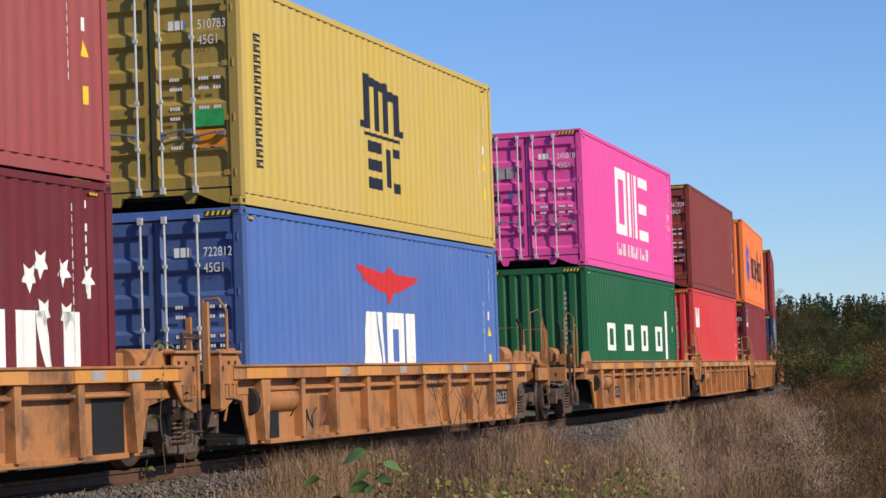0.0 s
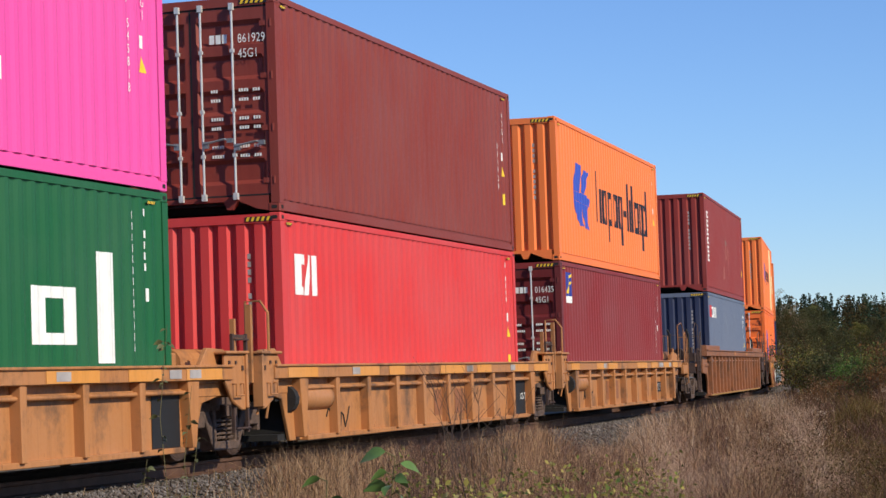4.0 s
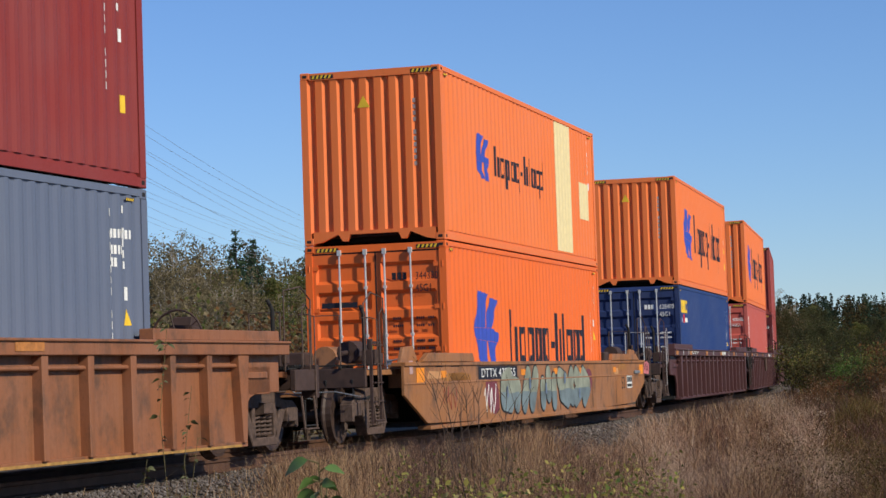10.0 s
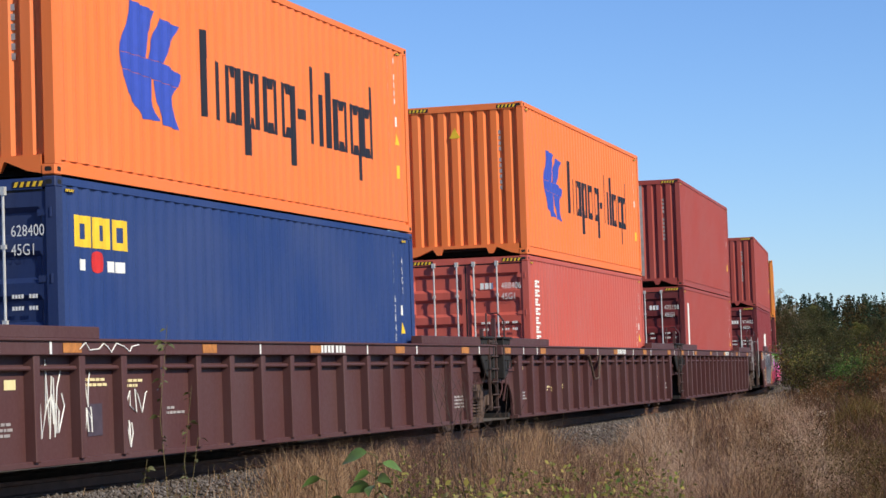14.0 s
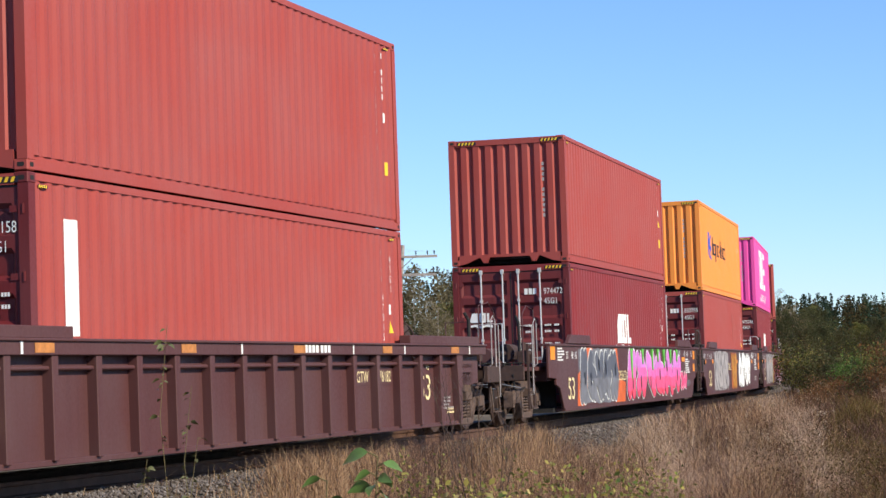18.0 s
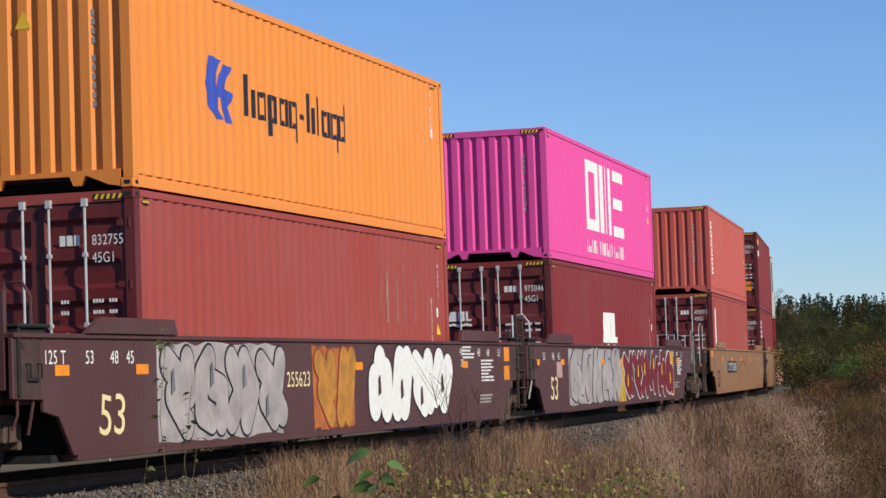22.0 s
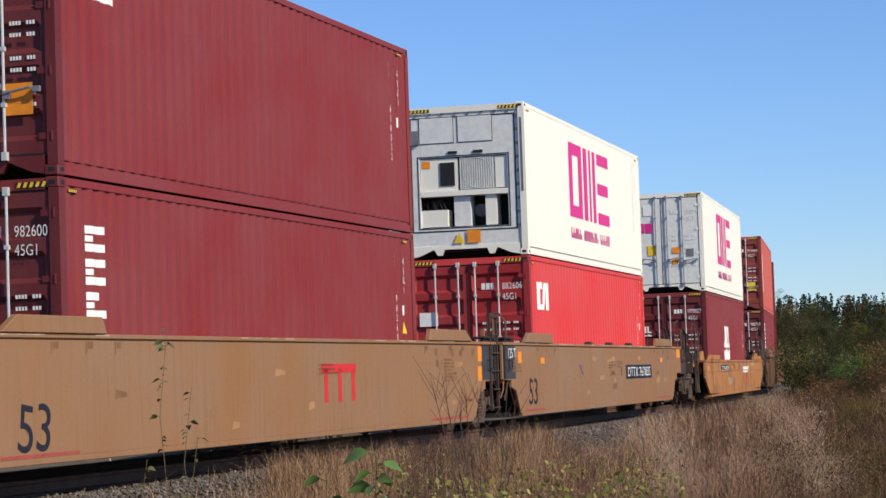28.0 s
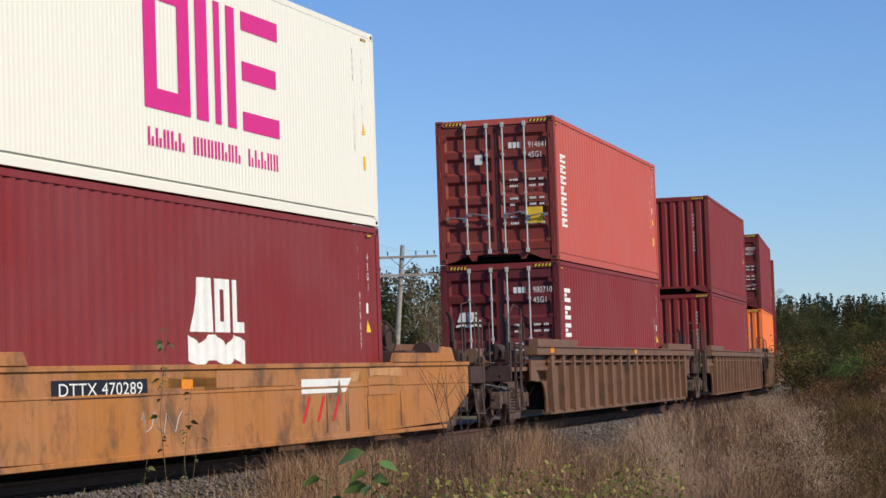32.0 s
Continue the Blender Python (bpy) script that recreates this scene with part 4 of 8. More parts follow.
LOADS = [
    # (colour, height, near end, number, label, end colour) upper; the same lower
    (("dull_red", HC, "rib", "", "dull red steel container stacked on a maroon one", None), ("star_maroon", HC, "rib", "", "maroon container with white stars and white block marking", None)),
    (("yellow", HC, "door", "510783", "mustard yellow container with dark blue block emblem", "mustard_door"), ("blue", HC, "door", "722812", "mid-blue container with red wing emblem in a well car", "blue_door")),
    (("pink", HC, "door", "545818", "magenta container with white block emblem and doors", None), ("green", HC, "rib", "", "dark green container with four white block marks", None)),
    (("brown", HC, "door", "861929", "oxide brown container with locked doors", None), ("red", HC, "rib", "", "bright red container with small white emblem", None)),
    (("orange", HC, "rib", "", "orange container with blue emblem and dark lettering bars", None), ("maroon", HC, "door", "016435", "maroon container with small blue and yellow emblem", "maroon_door")),
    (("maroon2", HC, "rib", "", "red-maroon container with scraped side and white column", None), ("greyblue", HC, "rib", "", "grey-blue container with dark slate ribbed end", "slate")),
    (("orange", HC, "rib", "", "orange container patched with cream panels", None), ("deep_orange", HC, "door", "344330", "deep orange container with large blue emblem", None)),
    (("orange", HC, "rib", "", "orange container with blue emblem above a navy one", None), ("navy", HC, "door", "628400", "navy blue container with yellow emblem and white lock rods", "navy_door")),
    (("orange", HC, "rib", "", "orange container with blue emblem above a salmon one", None), ("salmon", HC, "door", "488406", "faded salmon red container with white column marking", None)),
    (("brick", HC, "rib", "", "brick red container with a pale bar on its end", None), ("brick", HC, "door", "475158", "brick red container with tall white strip", "maroon_door")),
    (("brick", STD, "rib", "", "brick red container of lower height", None), ("maroon", HC, "door", "974472", "maroon container with white block and wave emblem", "maroon_door")),
    (("amber", STD, "rib", "", "amber orange container with small blue emblem", None), ("brick", HC, "door", "832755", "brick red container streaked with pale wear", "maroon_door")),
    (("pink", STD, "rib", "", "magenta container with ribbed end and white emblem", None), ("maroon", HC, "door", "975046", "maroon container with white emblem behind a graffiti car", "maroon_door")),
    (("salmon", STD, "rib", "", "faded salmon container with white column marking", None), ("brick", HC, "door", "475973", "brick red container with tall white strip on its side", "maroon_door")),
    (("maroon", HC, "door", "630032", "maroon container with yellow and black emblem", "maroon_door"), ("maroon", HC, "door", "982600", "maroon container with white vertical marks", "maroon_door")),
    (("white", HC, "reefer", "", "white refrigerated container with cooling unit and magenta emblem", None), ("red", HC, "door", "882606", "bright red container with white emblem on side and door", "red_door")),
    (("white", HC, "door", "110008", "white refrigerated container with grey doors", None), ("maroon", HC, "door", "979027", "maroon container with white wave emblem on its side", "maroon_door")),
    (("salmon", HC, "door", "914641", "salmon red container with darker brown doors", "brown"), ("maroon", HC, "door", "980710", "maroon container below a salmon red one", "maroon_door")),
    (("maroon", HC, "rib", "", "plain maroon container with ribbed end", None), ("maroon", HC, "rib", "", "plain maroon container in a straw-brown car", None)),
    (("maroon", HC, "door", "480217", "maroon container with closed doors", "maroon_door"), ("orange", HC, "rib", "", "orange container in a well car", None)),
    (("brown", HC, "rib", "", "oxide brown container at the far curve", None), ("maroon2", HC, "rib", "", "red-maroon container at the far curve", None)),
]
BOX = []
for (s0, floor, *_), (up, low) in zip(CONSIST, LOADS):
    lower = container("shipping_container", low[4], low[0], low[1], low[2], s0, floor, low[3], low[5])
    upper = container("shipping_container", up[4], up[0], up[1], up[2], s0, floor + low[1] + 0.012, up[3], up[5],
                      lock=GREYLOCK if up[0] == "white" else None)
    BOX.append((upper, lower))


# ---- emblems and writing on the containers ----
UP, LOW = 3.198, 0.29


def at(x0, x1, z0, z1, base):
    """Corners over the rails as x, z, width, height on a container whose floor is at base."""
    return x0, z0 - base, x1 - x0, z1 - z0


def fitted(shapes, x, z, w, h):
    return [[(x + u * w, z + v * h) for u, v in p] for p in shapes]


def ring(u0=0.0, u1=1.0, v0=0.0, v1=1.0, a=0.25, b=0.2):
    du, dv = (u1 - u0) * a, (v1 - v0) * b
    return [[(u0, v0), (u0 + du, v0), (u0 + du, v1), (u0, v1)], [(u1 - du, v0), (u1, v0), (u1, v1), (u1 - du, v1)],
            [(u0 + du, v1 - dv), (u1 - du, v1 - dv), (u1 - du, v1), (u0 + du, v1)], [(u0 + du, v0), (u1 - du, v0), (u1 - du, v0 + dv), (u0 + du, v0 + dv)]]


def bar(u0, u1, v0=0.0, v1=1.0):
    return [(u0, v0), (u1, v0), (u1, v1), (u0, v1)]


FLAG = [[(0.2, 1), (0.58, 0.97), (0.45, 0.76), (0.42, 0.55), (0.0, 0.55), (0.1, 0.75)], [(0.66, 0.93), (0.97, 0.9), (0.8, 0.7), (0.72, 0.55), (0.45, 0.55), (0.53, 0.74)],
        [(0.0, 0.545), (0.72, 0.545), (1.0, 0.48), (0.93, 0.37), (0.06, 0.41)], [(0.06, 0.405), (0.5, 0.385), (0.48, 0.2), (0.62, 0.04), (0.36, 0.03), (0.12, 0.22)],
        [(0.55, 0.383), (0.92, 0.365), (0.82, 0.26), (0.93, 0.0), (0.68, 0.02), (0.58, 0.2)]]
WORD = []   # eleven plain glyph blocks with rising and hanging strokes
for i, (w, lo, hi) in enumerate([(0.09, 0.25, 1), (0.08, 0.25, 0.76), (0.08, 0, 0.76), (0.08, 0.25, 0.76), (0.08, 0, 0.76), (0.05, 0.46, 0.56), (0.08, 0.25, 1), (0.03, 0.25, 1), (0.09, 0.25, 0.76), (0.08, 0, 0.76), (0.08, 0.25, 1)]):
    x = [0, 0.115, 0.215, 0.315, 0.415, 0.515, 0.585, 0.685, 0.735, 0.84, 0.92][i]
    if w < 0.06:
        WORD.append(bar(x, x + w, lo, hi))
    else:
        body = (max(lo, 0.25), min(hi, 0.76))
        WORD += [bar(x, x + 0.024, *body), bar(x + w - 0.024, x + w, *body)]
        if i not in (0, 6):   # closed blocks, their corners cut
            WORD += [[(x + 0.024, body[0]), (x + w - 0.024, body[0]), (x + w - 0.03, body[0] + 0.1), (x + 0.03, body[0] + 0.1)],
                     [(x + 0.03, body[1] - 0.1), (x + w - 0.03, body[1] - 0.1), (x + w - 0.024, body[1]), (x + 0.024, body[1])]]
        if hi > 0.9:
            WORD.append(bar(x if i != 10 else x + 0.055, x + 0.026 if i != 10 else x + 0.08, 0.76, 1.0))
        if lo < 0.1:
            WORD.append(bar(x if i == 2 else x + 0.052, x + 0.028 if i == 2 else x + 0.08, 0.0, 0.25))
BLOCKS = ring(0, 0.31, 0, 1, 0.27, 0.16) + [bar(0.355, 0.44), bar(0.49, 0.535), bar(0.585, 0.65)] + \
    [bar(0.7, 1, 0.84, 1), bar(0.7, 0.98, 0.42, 0.58), bar(0.7, 1, 0, 0.16)]
STEP = [[(0.05, 0), (0.42, 0), (0.4, 1), (0.18, 1)], *ring(0.46, 0.72, 0.0, 1.0, 0.36, 0.2), bar(0.77, 0.86), bar(0.86, 1.0, 0, 0.2)]
WAVE = [[(0.0, 1.0), (0.2, 0.75), (0.2, 0.12), (0.0, 0.3)], [(0.2, 0.75), (0.36, 1.0), (0.36, 0.3), (0.2, 0.12)], [(0.36, 1), (0.48, 1), (0.48, 0.3), (0.36, 0.3)], [(0.48, 1), (0.66, 0.72), (0.66, 0.1), (0.48, 0.3)],
        [(0.66, 0.72), (0.8, 1), (0.8, 0.35), (0.66, 0.1)], [(0.8, 1), (1, 0.85), (1, 0.12), (0.8, 0.35)]]


def row_bars(n, seed, gaps=()):
    rnd = random.Random(seed)
    out = []
    for i in range(n):
        if i not in gaps:
            out += [bar(i / n + 0.1 / n, (i + 0.36) / n), bar((i + 0.56) / n, (i + 0.82) / n, 0, 1.0 if rnd.random() > 0.3 else 0.5)]
    return out


def column_bars(n, seed):
    rnd = random.Random(seed)
    out = []
    for i in range(n):
        v0, v1 = i / n + 0.08 / n, (i + 0.86) / n
        k = rnd.random()
        out += [bar(0, 1, v0, v0 + 0.24 / n), bar(0, 1 if k > 0.4 else 0.7, v1 - 0.24 / n, v1), bar(0.0, 0.35, v0 + 0.3 / n, v1 - 0.3 / n)]
    return out


def end_patch(box, name, y, z, w, h, material, out=0.014):
    """A sticker on the near end: y is its far edge."""
    key = ("patch", round(w, 3), round(h, 3))
    return put(name, cached(key, lambda: Geo().prism(rect(0, 0, w, h), -0.002, 0).mesh(name, WHITE)), box, material, on_end(y, z, out))


def flag_and_word(box, ink, base, emblem, word, tint=BLUEM):
    side_marking(box, fitted(FLAG, *at(*emblem, base)), tint, name="emblem")
    side_marking(box, fitted(WORD, *at(*word, base)), ink, name="name_marking")


def ring_emblem(box, ink, base, spot, sub):
    for k in range(0, 3):
        side_marking(box, fitted([BLOCKS[:4], BLOCKS[4:7], BLOCKS[7:]][k], *at(*spot, base)), ink, name="emblem_block")
    side_marking(box, fitted(row_bars(19, 4, (5, 13)), *at(*sub, base)), ink, name="name_marking")


# mustard and blue
top, low = BOX[1]
side_marking(top, fitted([bar(0.0, 0.16, 0.52, 1), bar(0.28, 0.42, 0.52, 0.97), bar(0.55, 0.69, 0.52, 0.97), bar(0.84, 1.0, 0.52, 0.9),
                           bar(0.1, 0.45, 0.32, 0.42), bar(0.1, 0.45, 0.16, 0.26), bar(0.1, 0.45, 0.0, 0.1),
                           bar(0.16, 0.28, 0.9, 0.98), bar(0.42, 0.55, 0.88, 0.96), bar(0.69, 0.84, 0.82, 0.91), bar(-0.07, 0.0, 0.52, 0.58), bar(1.0, 1.07, 0.52, 0.58), bar(0.58, 0.72, 0.04, 0.38), bar(0.76, 0.95, 0.32, 0.4), bar(0.76, 0.95, 0.0, 0.09), bar(0.0, 1.0, 0.46, 0.49)], *at(-1.06, 0.73, 3.78, 5.49, UP)), INK, name="emblem")
side_marking(top, fitted(column_bars(13, 2), *at(-5.45, -5.2, 3.71, 5.49, UP)), INK, name="name_marking")
for z, m in ((1.02, GREENM), (0.76, ORANGEM)):
    end_patch(top, "door_sticker", -0.6, z, 0.42, 0.22, m)
side_marking(low, fitted([[(0, 1), (0.1, 0.62), (0.32, 0.36), (0.44, 0.3), (0.5, 0.0), (0.56, 0.3), (0.68, 0.36), (0.92, 0.62), (1.0, 0.78), (0.62, 0.82), (0.5, 1.0), (0.42, 0.82)]], *at(-1.61, 1.45, 2.06, 2.63, LOW)), REDM, name="emblem")
side_marking(low, fitted([[(0, 0), (0.36, 0), (0.28, 1), (0.1, 1)], [(0.38, 0), (0.44, 0), (0.38, 1), (0.3, 1)], *ring(0.45, 0.78, 0.0, 1.0, 0.33, 0.25), bar(0.84, 1.0)], *at(-1.44, 1.14, 0.95, 1.94, LOW)), WHITE, name="name_marking")
# magenta and green
for box, spot, sub in ((BOX[2][0], (-2.1, 2.24, 4.08, 5.6), (-2.1, 2.11, 3.6, 3.88)), (BOX[12][0], (-2.15, 2.22, 3.99, 5.49), (-2.13, 2.08, 3.5, 3.78))):
    ring_emblem(box, WHITE, UP, spot, sub)
for k in (15, 16):
    ring_emblem(BOX[k][0], PINKM, UP, (-2.1, 2.15, 4.16, 5.7), (-2.05, 2.1, 3.72, 3.94))
low = BOX[2][1]
for x0, x1 in ((-3.72, -2.82), (-1.52, -0.48), (0.68, 1.64), (2.77, 3.76)):
    side_marking(low, fitted(ring(0, 1, 0, 1, 0.3, 0.2), *at(x0, x1, 1.41, 2.02, LOW)), WHITE, name="name_marking")
side_marking(low, fitted([bar(0.2, 0.8)], *at(4.09, 4.83, 1.21, 2.43, LOW)), WHITE, name="name_marking")
top = BOX[2][0]
end_patch(top, "door_emblem", 0.92, 1.9, 0.22, 0.24, SILVERM)
end_patch(top, "door_emblem", 0.66, 1.9, 0.2, 0.24, SILVERM)
end_patch(top, "door_emblem", 0.43, 1.9, 0.2, 0.24, SILVERM)
end_patch(top, "door_sticker", 0.95, 1.42, 0.38, 0.13, RUBBER)
end_patch(top, "door_sticker", 0.4, 1.48, 0.13, 0.1, SKYM)
# stars and block
low = BOX[0][1]
for x, z in ((4.45, 2.25), (4.95, 2.18), (5.5, 2.12), (4.5, 1.75), (5.0, 1.72), (4.2, 2.1)):
    star = [(x + r * math.cos(t), z - LOW + r * math.sin(t)) for r, t in ((0.17 if i % 2 else 0.08, math.pi / 5 * i + 0.3) for i in range(10))]
    side_marking(low, [star], WHITE, name="star")
side_marking(low, fitted([bar(0, 0.18), bar(0.3, 0.5), [(0.5, 1), (0.6, 1), (0.7, 0), (0.62, 0)], bar(0.82, 1.0)], 3.3, 0.75, 2.0, 0.72), WHITE, name="name_marking")
# red with small white emblem
for k, spot in ((3, (-5.58, -4.7, 2.11, 2.66)), (15, (-5.4, -4.45, 2.17, 2.7))):
    side_marking(BOX[k][1], fitted([bar(0, 0.3), bar(0.3, 0.5, 0.75, 1), bar(0.3, 0.42, 0, 0.2), [(0.45, 0), (0.6, 0), (0.75, 1), (0.62, 1)], bar(0.82, 1)], *at(*spot, LOW)), WHITE, name="emblem")
end_patch(BOX[15][1], "door_emblem", 0.95, 1.62, 0.36, 0.26, WHITE)
# orange boxes
for k, e, w in ((4, (-4.46, -2.7, 3.97, 5.33), (-1.98, 4.51, 3.83, 5.31)), (7, (-4.42, -2.69, 3.97, 5.35), (-2.08, 4.4, 3.86, 5.29)), (8, (-4.39, -2.7, 4.0, 5.34), (-2.08, 4.4, 3.86, 5.29)),
                (6, (-3.9, -2.96, 4.37, 5.18), (-2.58, 1.27, 4.33, 5.05)), (11, (-3.91, -3.0, 4.2, 5.0), (-2.6, 1.3, 4.18, 4.9))):
    flag_and_word(BOX[k][0], INK, UP, e, w)
    put("warning_mark", cached("triangle", triangle_mesh), BOX[k][0], YELLOW, on_end(0.12, 2.26 if k < 9 else 1.9, 0.004))
flag_and_word(BOX[6][1], INK, LOW, (-4.36, -2.69, 1.0, 2.41), (-1.89, 4.5, 0.85, 2.13))
side_marking(BOX[6][0], [rect(*at(2.35, 3.8, 3.4, 6.0, UP))], CREAM, name="cream_panel")
side_marking(BOX[6][0], [rect(*at(4.5, 5.4, 4.16, 4.93, UP))], CREAM, name="cream_panel")
# small emblems
side_marking(BOX[4][1], [rect(*at(-5.5, -4.95, 2.5, 2.98, LOW))], plain("deep_blue_marking", (40, 60, 150)), name="emblem")
side_marking(BOX[4][1], [rect(*at(-5.5, -4.95, 2.36, 2.497, LOW))], WHITE, name="emblem")
flash = fitted([[(0.1, 0.1), (0.35, 0.1), (0.5, 0.45), (0.75, 0.5), (0.9, 0.62), (0.5, 0.6), (0.3, 0.4)], [(0.4, 0.62), (0.6, 0.75), (0.95, 0.85), (0.95, 0.95), (0.5, 0.86)]], *at(-5.5, -4.95, 2.5, 2.98, LOW))
for ob in [side_marking(BOX[4][1], [f], YELLOW, name="emblem") for f in flash]:
    ob.location.y = -0.002
side_marking(BOX[5][0], fitted(column_bars(6, 5), *at(-5.38, -5.02, 4.1, 5.64, UP)), WHITE, name="name_marking")
side_marking(BOX[5][0], fitted([bar(0, 1)], *at(0.05, 0.5, 4.85, 5.0, UP)), TEALM, name="paint_patch")
side_marking(BOX[5][1], fitted(ring(0, 0.28, 0, 1, 0.4, 0.25), *at(-5.55, -3.67, 2.46, 2.81, LOW)), REDM, name="emblem")
side_marking(BOX[5][1], fitted(ring(0.32, 0.5, 0, 0.9, 0.3, 0.2) + ring(0.52, 0.68, 0, 0.9, 0.3, 0.2) + ring(0.7, 0.84, 0, 0.9, 0.3, 0.2) + ring(0.86, 1, 0, 0.9, 0.3, 0.2), *at(-5.55, -3.67, 2.46, 2.81, LOW)), WHITE, name="name_marking")
for x0, z0, n in ((5.2, 2.6, 7), (5.2, 2.42, 4), (5.2, 2.28, 2)):
    side_marking(BOX[5][1], [rect(*at(x0 + 0.07 * i, x0 + 0.07 * i + 0.048, z0, z0 + 0.1, LOW)) for i in range(n)], WHITE, name="serial_column")
side_marking(BOX[7][1], fitted(ring(0, 0.3, 0, 1, 0.35, 0.25) + ring(0.34, 0.64, 0, 1, 0.35, 0.25) + ring(0.68, 1, 0, 1, 0.35, 0.25), *at(-5.65, -4.3, 2.46, 2.8, LOW)), YELLOW, name="emblem")
side_marking(BOX[7][1], [[(-5.1 + 0.17 * math.cos(t), 2.02 + 0.12 * math.sin(t)) for t in (i * 0.5236 for i in range(12))]], REDM, name="emblem")
side_marking(BOX[7][1], fitted([bar(0, 0.14), bar(0.62, 0.76), bar(0.8, 1)], *at(-5.55, -4.4, 2.21, 2.33, LOW)), WHITE, name="name_marking")
side_marking(BOX[8][1], fitted(column_bars(7, 9), *at(-5.45, -5.1, 1.53, 2.75, LOW)), WHITE, name="name_marking")
side_marking(BOX[17][0], fitted(column_bars(7, 10), *at(-5.44, -5.0, 3.88, 5.4, UP)), WHITE, name="name_marking")
side_marking(BOX[17][1], fitted(column_bars(3, 11), *at(-5.5, -5.0, 1.64, 2.7, LOW)), WHITE, name="name_marking")
for k in (9, 13):
    side_marking(BOX[k][1], [rect(*at(-5.3, -4.95, 1.5, 2.74, LOW))], WHITE, name="white_strip")
    end_patch(BOX[k][1], "door_sticker", 0.97, 1.72, 0.36, 0.36, WHITE)
side_marking(BOX[13][0], fitted(column_bars(6, 12), *at(-5.45, -5.08, 3.75, 5.39, UP)), WHITE, name="name_marking")
end_patch(BOX[9][0], "pale_bar", -0.072, 0.3, 0.114, 2.45, SILVERM, 0.007)
side_marking(BOX[14][0], [rect(*at(-5.4, -4.6, 5.2, 5.42, UP))], WHITE, name="emblem")
side_marking(BOX[14][0], [rect(*at(-5.4, -4.6, 5.423, 5.64, UP))], RUBBER, name="emblem")
side_marking(BOX[14][0], [rect(*at(-5.4, -4.6, 5.643, 5.85, UP))], YELLOW, name="emblem")
side_marking(BOX[14][1], fitted(column_bars(3, 13), *at(-5.45, -5.0, 1.67, 2.75, LOW)), WHITE, name="name_marking")
end_patch(BOX[14][0], "door_sticker", -0.58, 0.66, 0.36, 0.34, ORANGEM)
end_patch(BOX[14][0], "door_sticker", 0.9, 1.7, 0.34, 0.32, SILVERM)
end_patch(BOX[17][0], "door_sticker", -0.58, 0.76, 0.36, 0.32, YELLOW)
end_patch(BOX[17][0], "door_sticker", 0.42, 1.98, 0.16, 0.2, WHITE)
# stepped emblem over a wave
for k, x0, x1 in ((10, -0.92, 0.95), (12, -0.94, 0.84), (16, -1.02, 0.78)):
    for piece in (STEP[:1], STEP[1:5], STEP[5:]):
        side_marking(BOX[k][1], fitted(piece, *at(x0, x1, 1.58, 2.24, LOW)), WHITE, name="emblem_block")
    side_marking(BOX[k][1], fitted(WAVE, *at(x0, x1, 1.1, 1.55, LOW)), WHITE, name="wave_emblem")
def door_emblem(box):
    def make():
        g = Geo()
        for poly in fitted(STEP, 0.0, 0.12, 0.52, 0.19) + fitted([[(0, 0.6), (0.3, 0.95), (0.55, 0.55), (0.8, 0.9), (1, 0.6), (1, 0.1), (0.75, 0.35), (0.5, 0.0), (0.25, 0.4), (0, 0.1)]], 0.0, 0.0, 0.52, 0.09):
            g.prism(poly, -0.003, 0)
        return g.mesh("door_emblem", WHITE)
    put("door_emblem", cached("door_emblem", make), box, WHITE, on_end(0.92, 1.62, 0.014))["kind"] = "stuff"


for k in (10, 12, 14, 16, 17):
    door_emblem(BOX[k][1])
side_marking(BOX[11][1], [rect(x, 1.5, 0.09, 0.9 - 0.1 * (i % 3)) for i, x in enumerate((2.6, 2.95, 3.4, 3.75, 4.3))], plain("worn_pale_streak", (176, 128, 112), var=0.5, scale=5), name="serial_column")
side_marking(BOX[5][0], [[(0.1, 1.2), (0.35, 1.2), (0.2, 2.1), (0.05, 2.1)], [(0.9, 0.6), (1.1, 0.6), (0.9, 1.6), (0.8, 1.6)], [(-0.9, 0.55), (-0.3, 0.55), (-0.5, 0.95), (-0.8, 0.9)]], plain("scraped_paint", (176, 104, 92), var=0.5, scale=6), name="scrape")
end_patch(BOX[6][1], "warning_mark", 0.3, 1.0, 0.22, 0.22, YELLOW)
end_patch(BOX[6][1], "door_emblem", 0.95, 1.85, 0.62, 0.09, INK)


# ---- refrigerated boxes ----
def smooth_side_mesh(h):
    wave = corrugation(-LEN / 2 + 0.12, LEN / 2 - 0.12, 0.11, 0.004)
    g = Geo()
    n = len(wave)
    g.add([(x, -WID / 2 + 0.006 + d, z) for z in (0.16, h - 0.06) for x, d in wave], [(i, i + 1, n + i + 1, n + i) for i in range(n - 1)])
    return g.mesh("side_panel", C["white"])


for k in (15, 16):
    for ob in list(BOX[k][0].children):
        if ob.name.startswith("side_panel"):
            ob.data = cached("smooth_side", lambda: smooth_side_mesh(HC))
            ob.material_slots[0].link, ob.material_slots[0].material = "OBJECT", C["white"]
        if ob.name.startswith(("emblem", "emblem_block", "name_marking", "serial_column", "side_marking")):
            ob.data = ob.data.copy()
            for v in ob.data.vertices:
                v.co.y = -WID / 2 + 0.001 - ob.location.y
        if k == 16 and ob.name.startswith("door") and not ob.name.startswith(("door_gasket", "door_s", "door_e")):
            ob.material_slots[0].material = PANELGREY
            ob.data = cached("flat_leaf", lambda: Geo().box(0, 0.05, 0.0, 1.105, 0.24, HC - 0.15).mesh("door", PANELGREY))
